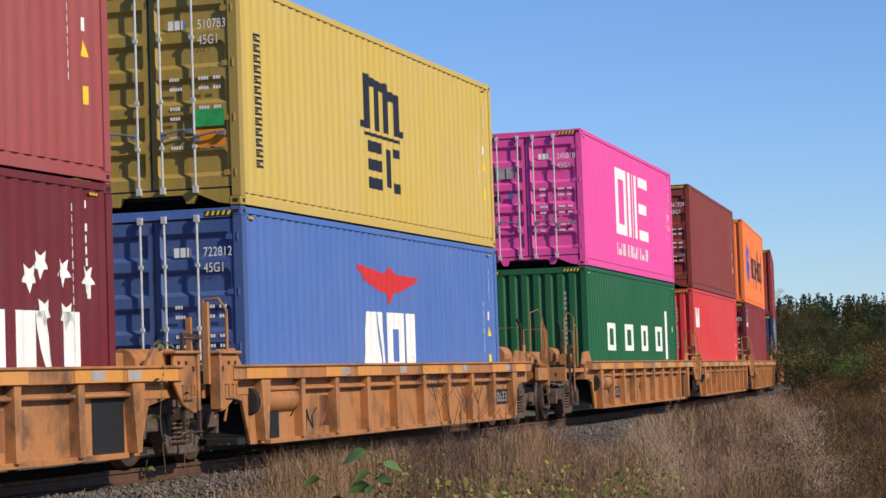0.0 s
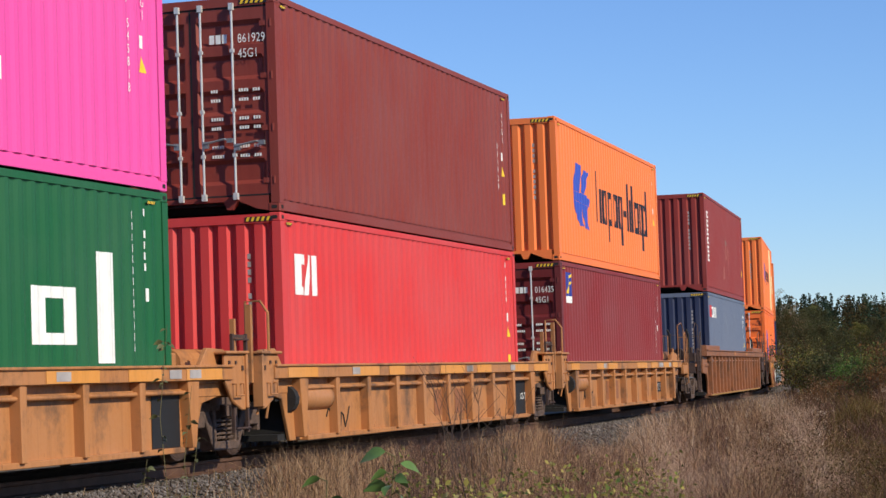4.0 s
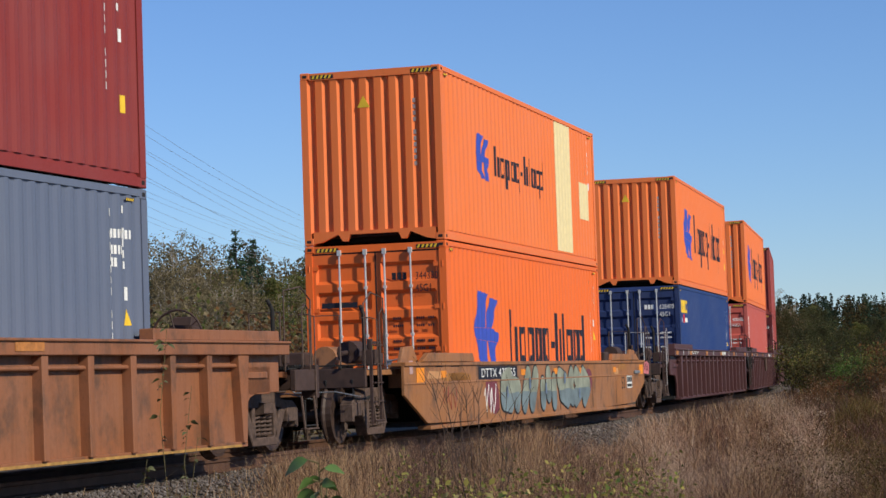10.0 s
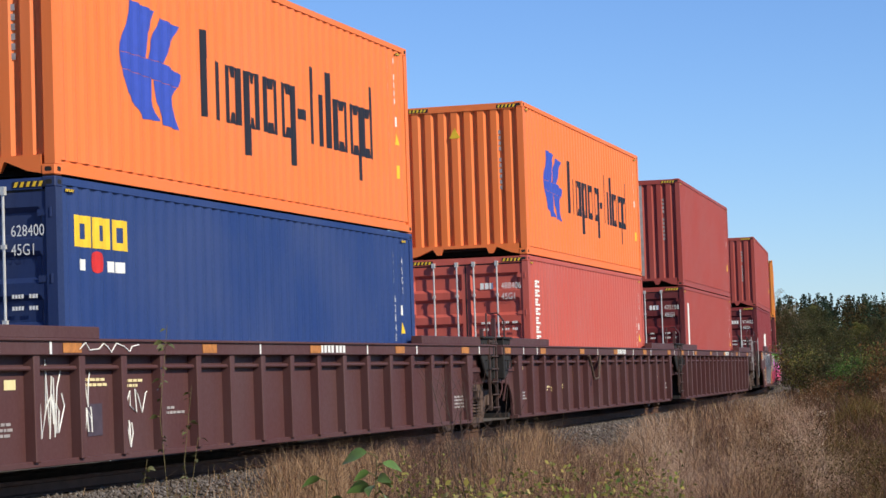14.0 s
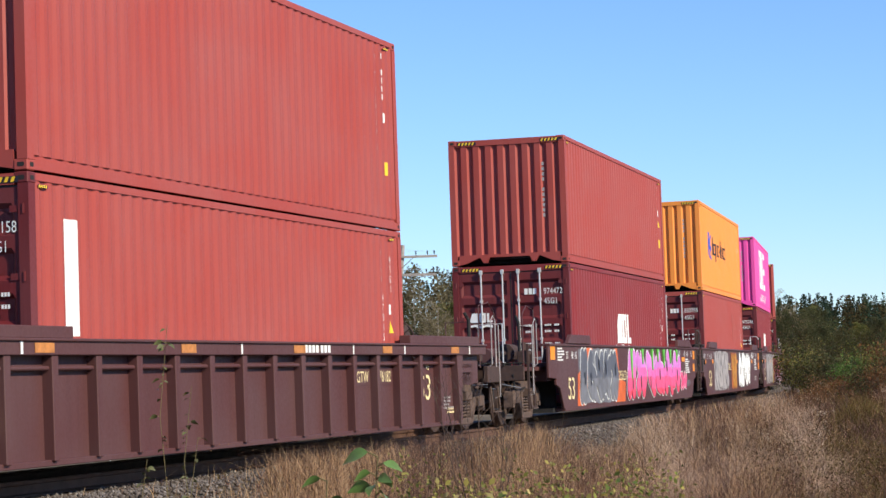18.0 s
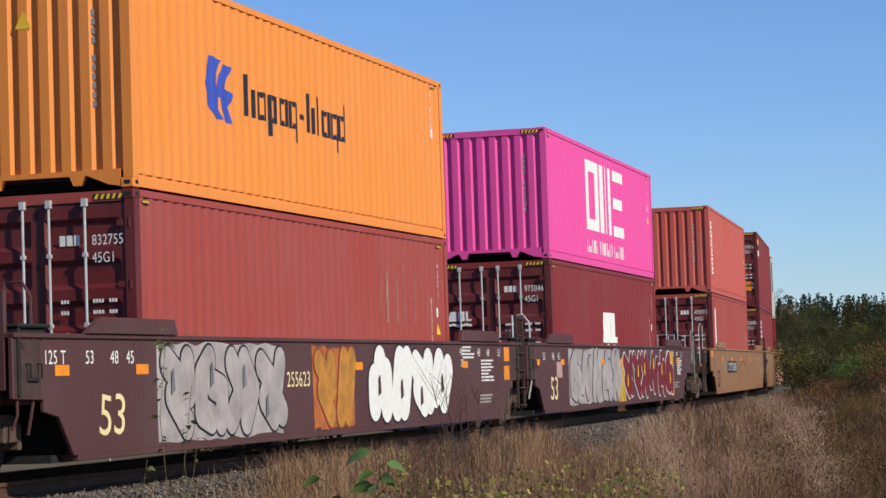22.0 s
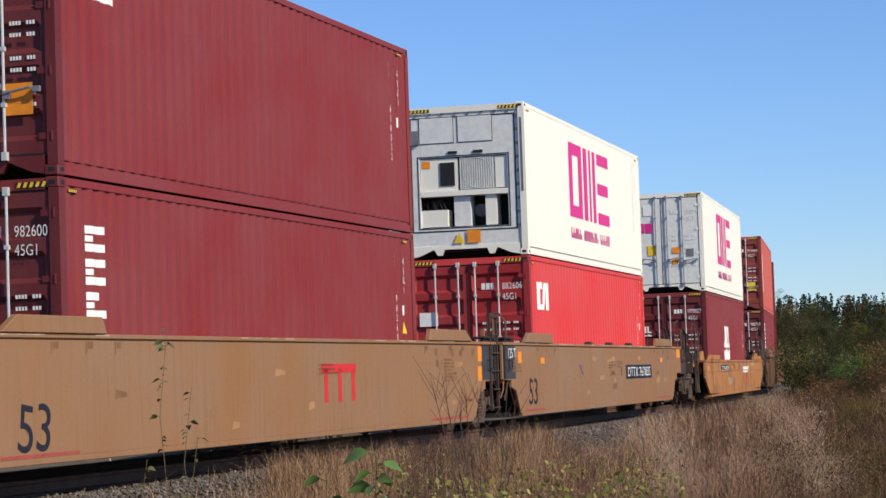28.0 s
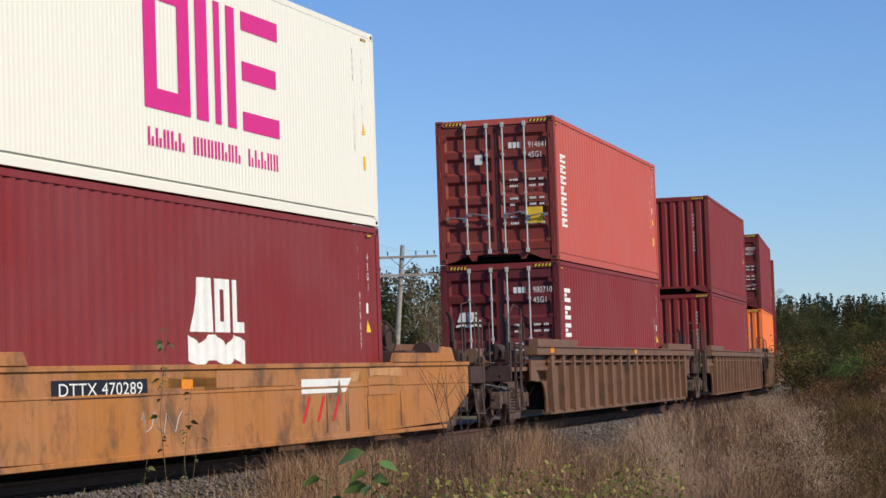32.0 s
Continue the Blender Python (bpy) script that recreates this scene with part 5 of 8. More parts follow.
for y, z, w, h, m in ((0.94, 1.75, 0.2, 0.28, PINKM), (0.7, 1.75, 0.2, 0.28, PINKM), (0.46, 1.75, 0.2, 0.28, PINKM), (0.52, 2.25, 0.26, 0.3, WHITE), (0.42, 1.08, 0.24, 0.3, YELLOW), (0.94, 1.05, 0.2, 0.2, YELLOW),
                      (-0.3, 1.12, 0.22, 0.18, ORANGEM), (-0.3, 0.8, 0.16, 0.16, ORANGEM), (-0.72, 1.02, 0.2, 0.22, GREYM)):
    end_patch(BOX[16][0], "door_sticker", y, z, w, h, m)


def cooling_unit(box):
    x = -LEN / 2
    h = HC

    def add(name, g, m, label=""):
        return put(name, g.mesh(name, m), box, m, label=label)
    g = Geo()
    for y0, y1, z0, z1 in ((-1.09, 1.09, 1.92, h - 0.12), (-1.09, 1.09, 0.2, 0.58), (0.86, 1.09, 0.58, 1.92), (-1.09, -0.86, 0.58, 1.92)):
        g.box(x + 0.03, x + 0.07, y0, y1, z0, z1)
    add("unit_panel", g, PANELGREY)
    add("unit_cavity", Geo().box(x + 0.45, x + 0.47, -0.9, 0.9, 0.55, 1.95), BLACK)
    for y in (0.14, -0.62):
        f = Geo()
        f.box(x + 0.012, x + 0.029, y - 0.36 + 0.4, y + 0.3 + 0.4, 2.2, 2.68)
        add("access_panel", f, PANELGREY)
    add("controller_box", Geo().box(x - 0.02, x + 0.029, 0.86, 1.02, 2.18, 2.45), GREYM)
    add("control_cabinet", Geo().box(x + 0.06, x + 0.3, 0.12, 0.85, 1.28, 1.9), C["white"])
    add("display_window", Geo().box(x + 0.04, x + 0.059, 0.18, 0.46, 1.38, 1.82), RUBBER)
    fan = Geo()
    for i in range(15):
        y = 0.06 - i * 0.045
        fan.box(x + 0.05, x + 0.07, y - 0.012, y + 0.012, 1.3, 1.9)
    fan.box(x + 0.1, x + 0.12, -0.62, 0.09, 1.28, 1.92)
    add("condenser_grille", fan, PANELGREY)
    add("side_cover", Geo().box(x + 0.06, x + 0.3, -0.86, -0.62, 1.3, 1.9), C["white"])
    add("unit_beam", Geo().box(x + 0.03, x + 0.3, -0.88, 0.88, 1.18, 1.28), C["white"])
    add("cable_box", Geo().box(x + 0.06, x + 0.4, 0.34, 0.88, 0.6, 0.92), C["white"])
    add("compressor_cover", Geo().box(x + 0.1, x + 0.42, -0.1, 0.22, 0.6, 1.18), PANELGREY)
    add("side_cover", Geo().box(x + 0.08, x + 0.42, -0.62, -0.4, 0.6, 1.2), C["white"])
    add("fan_hub", Geo().tube([(x + 0.3, -0.25, 0.9), (x + 0.44, -0.25, 0.9)], 0.12, 12), GREYM)
    def outline(y0, y1, z0, z1, t, x0):
        g = Geo().box(x0, x0 + 0.006, y0, y1, z0, z0 + t).box(x0, x0 + 0.006, y0, y1, z1 - t, z1)
        return g.box(x0, x0 + 0.006, y0, y0 + t, z0 + t, z1 - t).box(x0, x0 + 0.006, y1 - t, y1, z0 + t, z1 - t)
    add("frame_gasket", outline(-1.03, 1.03, 0.5, h - 0.2, 0.022, x + 0.022), RUBBER)
    add("opening_edge", outline(-0.9, 0.9, 0.56, 1.95, 0.016, x + 0.022), RUBBER)
    for y0, y1 in ((0.18, 0.84), (-0.58, 0.08)):
        add("panel_seal", outline(y0 - 0.012, y1 + 0.012, 2.188, 2.692, 0.018, x + 0.02), RUBBER)
    bolts = Geo()
    for i in range(9):
        z = 0.56 + i * 0.26
        for y in (-1.06, 1.06):
            bolts.box(x + 0.01, x + 0.03, y - 0.022, y + 0.022, z - 0.03, z + 0.03)
    for i in range(8):
        y = -0.9 + i * 0.257
        bolts.box(x + 0.01, x + 0.03, y - 0.03, y + 0.03, h - 0.165, h - 0.125)
    add("frame_bolts", bolts, GREYM)["kind"] = "stuff"
    fan_ring = [(x + 0.046, -0.26 + 0.28 * math.cos(t), 1.6 + 0.28 * math.sin(t)) for t in (2 * math.pi * i / 24 for i in range(25))]
    add("fan_ring", Geo().tube(fan_ring, 0.005, 5), PANELGREY)
    for y in (0.55, 0.62, 0.74):
        add("power_cable", Geo().tube([(x + 0.2, y, 0.92), (x + 0.12, y + 0.02, 1.05), (x + 0.1, y - 0.1, 1.12), (x + 0.16, y - 0.16, 0.92)], 0.014, 6), BLACK)
    for y in (0.2, -0.3):
        add("cover_latch", Geo().box(x + 0.005, x + 0.028, y - 0.09, y + 0.09, 1.98, 2.03), RUBBER)
    put("warning_mark", cached("triangle", triangle_mesh), box, YELLOW, on_end(0.12, 0.27, 0.016))
    end_patch(box, "door_sticker", -0.04, 0.27, 0.26, 0.24, ORANGEM, 0.016)
    end_patch(box, "door_sticker", 0.82, 1.72, 0.16, 0.14, ORANGEM, -0.035)
    add("post_number", Geo().box(x - 0.006, x - 0.003, -1.17, -1.13, 1.2, 2.6), GREYM)


cooling_unit(BOX[15][0])


# ---- marks and graffiti on the cars ----
def blob(rnd, cx, cz, w, h):
    """A fat hand-drawn stroke."""
    lean = rnd.uniform(-0.2, 0.2) * w
    pts = []
    for i in range(12):
        t = 2 * math.pi * i / 12
        k = 1 + rnd.uniform(-0.12, 0.12)
        c, s = math.cos(t), math.sin(t)
        pts.append((cx + k * w / 2 * math.copysign(abs(c) ** 0.55, c) + lean * s, cz + k * h / 2 * math.copysign(abs(s) ** 0.45, s)))
    return pts


def clipped(poly, z0, z1):
    return [(x, min(max(z, z0), z1)) for x, z in poly]


def cut_low(poly, z):
    """The part of a polygon below z."""
    out = []
    for (x0, z0), (x1, z1) in zip(poly, poly[1:] + poly[:1]):
        if z0 <= z:
            out.append((x0, z0))
        if (z0 - z) * (z1 - z) < 0:
            t = (z - z0) / (z1 - z0)
            out.append((x0 + (x1 - x0) * t, z))
    return out if len(out) > 2 else None


FIGURES = [   # plain fat strokes in a unit cell: zigzags, hooks and bars
    [[(0.15, 0.95), (0.6, 0.68), (0.3, 0.46), (0.8, 0.02)], [(0.85, 0.95), (0.9, 0.5)]],
    [[(0.15, 0.0), (0.4, 1.0)], [(0.6, 0.0), (0.85, 1.0)]],
    [[(0.05, 0.25), (0.35, 0.95), (0.6, 0.1), (0.95, 0.8)]],
    [[(0.5, 0.08), (0.12, 0.2), (0.15, 0.75), (0.45, 0.97)], [(0.55, 0.6), (0.92, 0.5), (0.85, 0.05)]],
    [[(0.15, 0.05), (0.15, 0.55)], [(0.5, 0.35), (0.5, 1.0)], [(0.85, 0.0), (0.85, 0.7)]],
    [[(0.1, 0.9), (0.5, 0.65), (0.2, 0.35), (0.6, 0.05)], [(0.9, 0.95), (0.7, 0.35), (0.95, 0.1)]],
    [[(0.05, 0.05), (0.5, 0.5), (0.1, 0.95)], [(0.6, 0.95), (0.95, 0.5), (0.65, 0.02)]],
]


def fat(strokes, x, z, w, h, thick):
    """Strokes as quads with round joints."""
    polys = []
    for line in strokes:
        pts = [(x + u * w, z + v * h) for u, v in line]
        for (x0, z0), (x1, z1) in zip(pts, pts[1:]):
            d = math.hypot(x1 - x0, z1 - z0) or 1
            nx, nz = -(z1 - z0) / d * thick / 2, (x1 - x0) / d * thick / 2
            polys.append([(x0 + nx, z0 + nz), (x0 - nx, z0 - nz), (x1 - nx, z1 - nz), (x1 + nx, z1 + nz)])
        for px, pz in pts:
            polys.append([(px + thick / 2 * math.cos(t), pz + thick / 2 * math.sin(t)) for t in (math.pi / 8 * (i + 0.5) for i in range(16))])
    return polys


def sheet(polys, depth):
    """Overlapping patches as one skin, each a hair above the last."""
    g = Geo()
    for i, p in enumerate(polys):
        y = NEAR - depth - 0.00025 * i
        g.add([(x, y, z) for x, z in p], [tuple(range(len(p)))])
    return g


def graffiti(car, x0, x1, z0, z1, n, fill, line, seed, hole=None, low=None, label="", out=0.0, field=None, bold=1.0):
    """n hand-painted fat figures side by side, outlined, with slots and a darker lower half."""
    rnd = random.Random(seed)
    w, h = (x1 - x0) / n, z1 - z0
    order = rnd.sample(range(len(FIGURES)), len(FIGURES))
    if field:   # a solid ground with an uneven edge behind the figures
        xs = [x0 + (x1 - x0) * i / 14 for i in range(15)]
        top = [(x, z1 - 0.05 * h * rnd.random()) for x in xs]
        foot = [(x + 0.08 * rnd.uniform(-1, 1), z0 + 0.05 * h * rnd.random()) for x in reversed(xs)]
        g = Geo()
        lo = foot[::-1]
        for i in range(14):
            g.add([(x, NEAR - 0.0015 - out, z) for x, z in (lo[i], lo[i + 1], top[i + 1], top[i])], [(0, 1, 2, 3)])
        put("graffiti_ground", g.mesh("graffiti_ground", field), car, field)
    for i in range(n):
        thick = bold * (rnd.uniform(0.25, 0.29) * h + 0.07 * w)
        x = x0 + i * w + 0.04 * w
        cell = (x + thick * 0.3, z0 + thick * 0.55, w * 1.06 - thick * 0.6, h - thick * 1.1)
        strokes = FIGURES[order[i % len(order)]]
        put("graffiti_outline", sheet([clipped(p, z0, z1) for p in fat(strokes, *cell, thick + 0.06)], 0.003 + out).mesh("graffiti_outline", line), car, line)["kind"] = "stuff"
        polys = [clipped(p, z0 + 0.01, z1 - 0.01) for p in fat(strokes, *cell, thick)]
        f = put("graffiti_figure", sheet(polys, 0.009 + out).mesh("graffiti_figure", fill), car, fill, label=label)
        if low:
            for j, (share, tone) in enumerate(low if isinstance(low, list) else [(0.45, low)]):
                cut = [c for c in (cut_low(p, z0 + h * (share + rnd.uniform(-0.03, 0.03))) for p in polys) if c]
                put("graffiti_shade", sheet(cut, 0.014 + 0.006 * j + out).mesh("graffiti_shade", tone), car, tone)
        if hole:
            hx, hz = x + w * rnd.uniform(0.3, 0.6), z0 + h * rnd.uniform(0.3, 0.7)
            put("graffiti_slot", sheet([[(hx - 0.05 * w, hz - 0.12 * h), (hx + 0.06 * w, hz - 0.08 * h), (hx + 0.03 * w, hz + 0.14 * h), (hx - 0.04 * w, hz + 0.1 * h)]], 0.024 + out).mesh("graffiti_slot", hole), car, hole)


def scribble(car, x0, x1, z0, z1, seed, material, out=0.0, r=0.008):
    rnd = random.Random(seed)
    pts = []
    for i in range(12):
        t = i / 11
        pts.append((x0 + (x1 - x0) * t + rnd.uniform(-0.06, 0.06), NEAR - out - 0.004, z0 + (z1 - z0) * (0.5 + 0.5 * math.sin(i * 1.9 + rnd.uniform(-0.5, 0.5)))))
    put("scribble", Geo().tube(pts, r, 4).mesh("scribble", material), car, material)


def stencil_panel(car, x0, x1, z0, z1, body, ink=WHITE, ground=INK, out=0.0):
    car_patch(car, "stencil_panel", [rect(x0, z0, x1 - x0, z1 - z0)], ground, 0.004, out)
    size = (z1 - z0) * 0.95
    me = lettering(body, size)
    w = max(v.co.x for v in me.vertices)
    put("lettering", me, car, ink, Matrix.Translation((x0 + 0.06 * (x1 - x0), NEAR - out - 0.007, z0 + 0.18 * (z1 - z0))) @ Matrix.Diagonal((0.88 * (x1 - x0) / w, 1, 1, 1)))["kind"] = "stuff"


def big53(car, x, z, h, ink, out=0.0):
    """Two large slanted digits, each a mark of its own."""
    m = Matrix.Diagonal((1.2, 1, 1, 1))
    m[0][2] = 0.27
    for i, ch in enumerate("53"):
        put("digit", lettering(ch, h * 1.5), car, ink, Matrix.Translation((x + i * 0.95 * h * 0.92, NEAR - out - 0.005, z)) @ m)


def reflectors(car, spots, z, out=0.0, w=0.32, h=0.11):
    for x in spots:
        car_patch(car, "reflector", [rect(x, z, w, h)], ORANGEM, 0.005, out)


def data_bars(car, x, z, rows, ink, seed, out=0.0):
    """Lines of small stencilled words that cannot be read."""
    rnd = random.Random(seed)
    polys = []
    for i in range(rows):
        u, end = 0.0, rnd.uniform(0.4, 0.72)
        while u < end:
            w = rnd.uniform(0.04, 0.13)
            polys.append(rect(x + u, z - i * 0.055, w, 0.03))
            u += w + 0.02
    car_patch(car, "data_marking", polys, ink, 0.004, out)["kind"] = "stuff"


PANEL_OUT = -0.115   # panels of ribbed cars lie behind the posts
MAROONM = plain("deep_red_marking", (120, 24, 34), var=0.2, scale=3)
DARKSTEEL = plain("dark_slate_marking", (96, 98, 108), var=0.3, scale=2)
# 10: slate, orange and pink
c = CARS[10]
car_patch(c, "orange_field", [clipped([(-7.0, 0.28), (-6.2, 0.28), (-5.7, 1.0), (-5.3, 1.44), (-5.9, 1.44), (-6.3, 1.1), (-6.9, 0.9)], 0.28, 1.44), clipped([(-2.9, 0.28), (-1.7, 0.28), (-1.6, 0.7), (-2.3, 0.8), (-2.5, 1.44), (-2.8, 1.44)], 0.28, 1.44)], plain("burnt_orange_marking", (222, 104, 48), var=0.25, scale=3), 0.003)
graffiti(c, -6.8, -2.55, 0.28, 1.45, 5, DARKSTEEL, WHITE, 21, INK, GREYM, "slate grey graffiti outlined in white", field=GREYM)
graffiti(c, -1.55, 6.2, 0.28, 1.45, 6, LILAC, WHITE, 22, C["car_maroon"], [(0.6, plain("rose_marking", (236, 112, 184), var=0.2, scale=2)), (0.42, HOTPINK), (0.2, plain("coral_marking", (236, 78, 104), var=0.25, scale=2))], "pink and lilac graffiti with green drips", bold=1.12)
car_patch(c, "green_drip", [[(x - 0.04, 1.44), (x + 0.2, 1.44), (x + 0.15, 1.44 - h * 0.45), (x + 0.12, 1.44 - h * 0.95), (x + 0.085, 1.44 - h), (x + 0.05, 1.44 - h * 0.9), (x + 0.02, 1.44 - h * 0.5)] for x, h in ((-0.9, 0.7), (0.55, 0.35), (1.9, 0.5), (2.7, 0.3), (3.6, 0.45), (4.6, 0.35), (5.6, 0.3))], LIME, 0.034)
graffiti(c, 6.3, 7.3, 0.4, 0.9, 2, HOTPINK, WHITE, 23)
big53(c, -7.95, 0.45, 0.4, CREAM)
reflectors(c, (-9.45,), 1.2, 0, 0.42, 0.26)
reflectors(c, (6.6,), 1.14, 0, 0.5, 0.11)
reflectors(c, (8.55,), 1.2, 0, 0.26, 0.22)
reflectors(c, (8.5,), 0.88, 0, 0.26, 0.2)
for body, x, z in (("40", 6.12, 1.28), ("20", 6.16, 1.1), ("45", 7.0, 1.27), ("48", 7.45, 1.27), ("53", 8.15, 1.27)):
    car_text(c, body, 0.19, x, z, WHITE)
data_bars(c, 7.2, 1.18, 7, WHITE, 51)
data_bars(c, 5.7, 1.4, 4, GREYM, 52)
data_bars(c, 7.3, 0.62, 3, GREYM, 53)
data_bars(c, -8.8, 1.4, 5, WHITE, 1)
car_text(c, "53", 0.2, -8.0, 1.22, WHITE)
car_text(c, "48", 0.2, -7.5, 1.22, WHITE)
car_text(c, "45", 0.2, -7.15, 1.22, WHITE)
car_text(c, "255623", 0.3, -2.4, 0.75, CREAM)
# 11: silver, gold and white
c = CARS[11]
graffiti(c, -6.2, -2.3, 0.28, 1.45, 4, SILVERM, INK, 31, GREYM, None, "silver graffiti with dark outlines", field=SILVERM)
graffiti(c, -1.2, 0.5, 0.28, 1.42, 2, plain("gold_marking", (196, 134, 52), var=0.4, scale=4), plain("rusty_red_marking", (150, 62, 40), var=0.3), 32, None, None, "gold and rusty orange graffiti", field=plain("rusty_orange_marking", (186, 104, 48), var=0.4, scale=4))
graffiti(c, 1.05, 5.1, 0.28, 1.46, 4, WHITE, INK, 33, C["car_maroon"], None, "bold white graffiti with dark outlines", bold=1.32)
big53(c, -7.75, 0.47, 0.4, CREAM)
car_text(c, "125 T", 0.2, -8.95, 1.2, WHITE)
car_text(c, "53", 0.2, -8.0, 1.2, WHITE)
car_text(c, "48", 0.2, -7.4, 1.2, WHITE)
car_text(c, "45", 0.2, -7.0, 1.2, WHITE)
car_text(c, "255623", 0.28, -2.15, 0.88, CREAM)
reflectors(c, (-8.7, -6.75, -2.55, 0.55, 5.85), 1.08, 0)
reflectors(c, (8.42,), 1.18, 0, 0.33, 0.24)
reflectors(c, (8.4,), 0.86, 0, 0.33, 0.24)
data_bars(c, 6.97, 1.18, 7, WHITE, 2)
data_bars(c, 5.9, 1.4, 4, WHITE, 3)
# 12: silver, yellow and dark red
c = CARS[12]
graffiti(c, -5.98, -0.5, 0.28, 1.45, 5, SILVERM, INK, 41, None, None, "pale silver graffiti with thin dark lines", field=SILVERM)
graffiti(c, -0.2, 6.6, 0.28, 1.44, 6, MAROONM, WHITE, 42, YELLOW, None, "dark red and yellow graffiti edged in white", field=C["car_maroon"])
car_patch(c, "yellow_field", [clipped([(-0.75, 0.28), (0.1, 0.28), (0.2, 0.9), (-0.1, 1.3), (-0.7, 1.0)], 0.28, 1.44), rect(6.3, 0.3, 0.5, 1.1)], plain("dull_yellow_marking", (206, 164, 60), var=0.35, scale=4), 0.003)
big53(c, -7.75, 0.47, 0.4, CREAM)
car_text(c, "53", 0.2, -8.3, 1.2, WHITE)
car_text(c, "48", 0.2, -7.5, 1.2, WHITE)
car_text(c, "45", 0.2, -7.0, 1.2, WHITE)
reflectors(c, (-8.9, -6.7, -2.6, -0.6, 7.3), 1.1)
data_bars(c, 7.4, 1.2, 8, WHITE, 4)
car_patch(c, "data_frame", [rect(-7.1, 0.86, 0.5, 0.3)], plain("pale_pink_marking", (196, 160, 156)), 0.003)
for k in (11, 12):
    for body, x, z in (("40", 5.72, 1.28), ("20", 5.76, 1.1), ("45", 6.75, 1.27), ("48", 7.3, 1.27), ("53", 8.0, 1.27)):
        car_text(CARS[k], body, 0.18, x, z, WHITE)
    data_bars(CARS[k], 6.85, 0.6, 3, SILVERM, 140 + k)
# 13 to 15: khaki set
c = CARS[13]
stencil_panel(c, -4.8, -1.81, 0.79, 1.14, "DTTX 767835")
big53(c, -8.1, 0.42, 0.46, INK)
car_text(c, "A", 0.3, -1.4, 0.88, INK)
reflectors(c, (-6.5, -3.4, -0.25, 3.1, 6.45), 1.15)
reflectors(c, (-9.55,), 1.27, 0, 0.44, 0.22)
data_bars(c, -0.6, 1.12, 3, plain("old_khaki_paint", (136, 94, 58), var=0.3, scale=3), 5)
data_bars(c, 0.3, 1.12, 3, plain("old_khaki_paint", (136, 94, 58), var=0.3, scale=3), 6)
c = CARS[14]
big53(c, -7.7, 0.36, 0.44, INK)
car_patch(c, "red_mark", [rect(1.0, 1.05, 1.4, 0.12), rect(1.1, 0.65, 0.14, 0.45), rect(1.65, 0.65, 0.14, 0.45), rect(2.2, 0.65, 0.14, 0.45)], REDM, 0.004)
reflectors(c, (8.52,), 1.18, 0, 0.24, 0.25)
reflectors(c, (8.5,), 0.86, 0, 0.24, 0.24)
data_bars(c, 6.6, 1.2, 7, plain("old_khaki_paint", (136, 94, 58), var=0.3, scale=3), 7)
c = CARS[15]
big53(c, -7.7, 0.42, 0.44, INK)
stencil_panel(c, 1.98, 5.25, 0.77, 1.08, "DTTX 767835")
car_text(c, "B", 0.28, 1.35, 0.85, INK)
car_text(c, "125 T", 0.24, -9.2, 1.24, WHITE)
reflectors(c, (-6.6, 6.5), 1.13)
reflectors(c, (-8.45,), 1.15, 0, 0.3, 0.2)
reflectors(c, (8.95,), 1.24, 0, 0.5, 0.24)
car_patch(c, "red_stroke", [[(-3.1, 0.9), (-3.03, 0.9), (-2.7, 1.1), (-2.77, 1.1)]], plain("dull_red_stroke", (170, 74, 66)), 0.004)
car_patch(c, "blue_stroke", [[(-3.1, 1.1), (-3.03, 1.1), (-2.7, 0.9), (-2.77, 0.9)]], plain("dull_blue_stroke", (90, 90, 150)), 0.007)
for x, z, w in ((-1.75, 1.17, 0.42), (0.35, 1.17, 0.34), (3.5, 1.18, 0.3), (-1.0, 0.78, 0.5), (0.6, 0.72, 0.12)):
    car_patch(c, "faded_reflector", [rect(x, z, w, 0.09)], plain("faded_reflector_tape", (186, 140, 98), var=0.3), 0.003)
for x in (-2.0, 0.2, 2.5):
    put("tie_down", Geo().box(x, x + 0.22, NEAR - 0.03, NEAR + 0.1, 1.512, 1.57).box(x - 0.08, x + 0.05, NEAR - 0.02, NEAR + 0.1, 1.512, 1.54).mesh("tie_down", STEEL), c, GRIMY, bevel=0.01)
data_bars(c, 0.0, 1.12, 3, plain("old_khaki_paint", (136, 94, 58), var=0.3, scale=3), 8)
SLATEEND = plain("dark_slate_end_paint", (62, 58, 64), var=0.35, scale=5)
for k, ends in ((13, (1,)), (14, (-1, 1)), (15, (-1,))):
    for e in ends:
        car_patch(CARS[k], "dark_end_panel", [rect(8.74, 0.87, 0.82, 0.6) if e > 0 else rect(-9.56, 0.87, 0.92, 0.6)], SLATEEND, 0.0015)
for k, ends in ((10, (1,)), (11, (-1, 1)), (12, (-1,))):
    for e in ends:
        car_patch(CARS[k], "dark_end_panel", [rect(8.86, 0.87, 0.7, 0.6) if e > 0 else rect(-9.56, 0.87, 0.55, 0.6)], GRIMY, 0.0015)
FADEDKHAKI = plain("faded_khaki_paint", (178, 134, 90), var=0.25, scale=3)
DEEPKHAKI = plain("old_khaki_paint", (136, 94, 58), var=0.3, scale=3)
WORNEDGE = plain("worn_bare_edge", (196, 166, 136), var=0.35, scale=6)
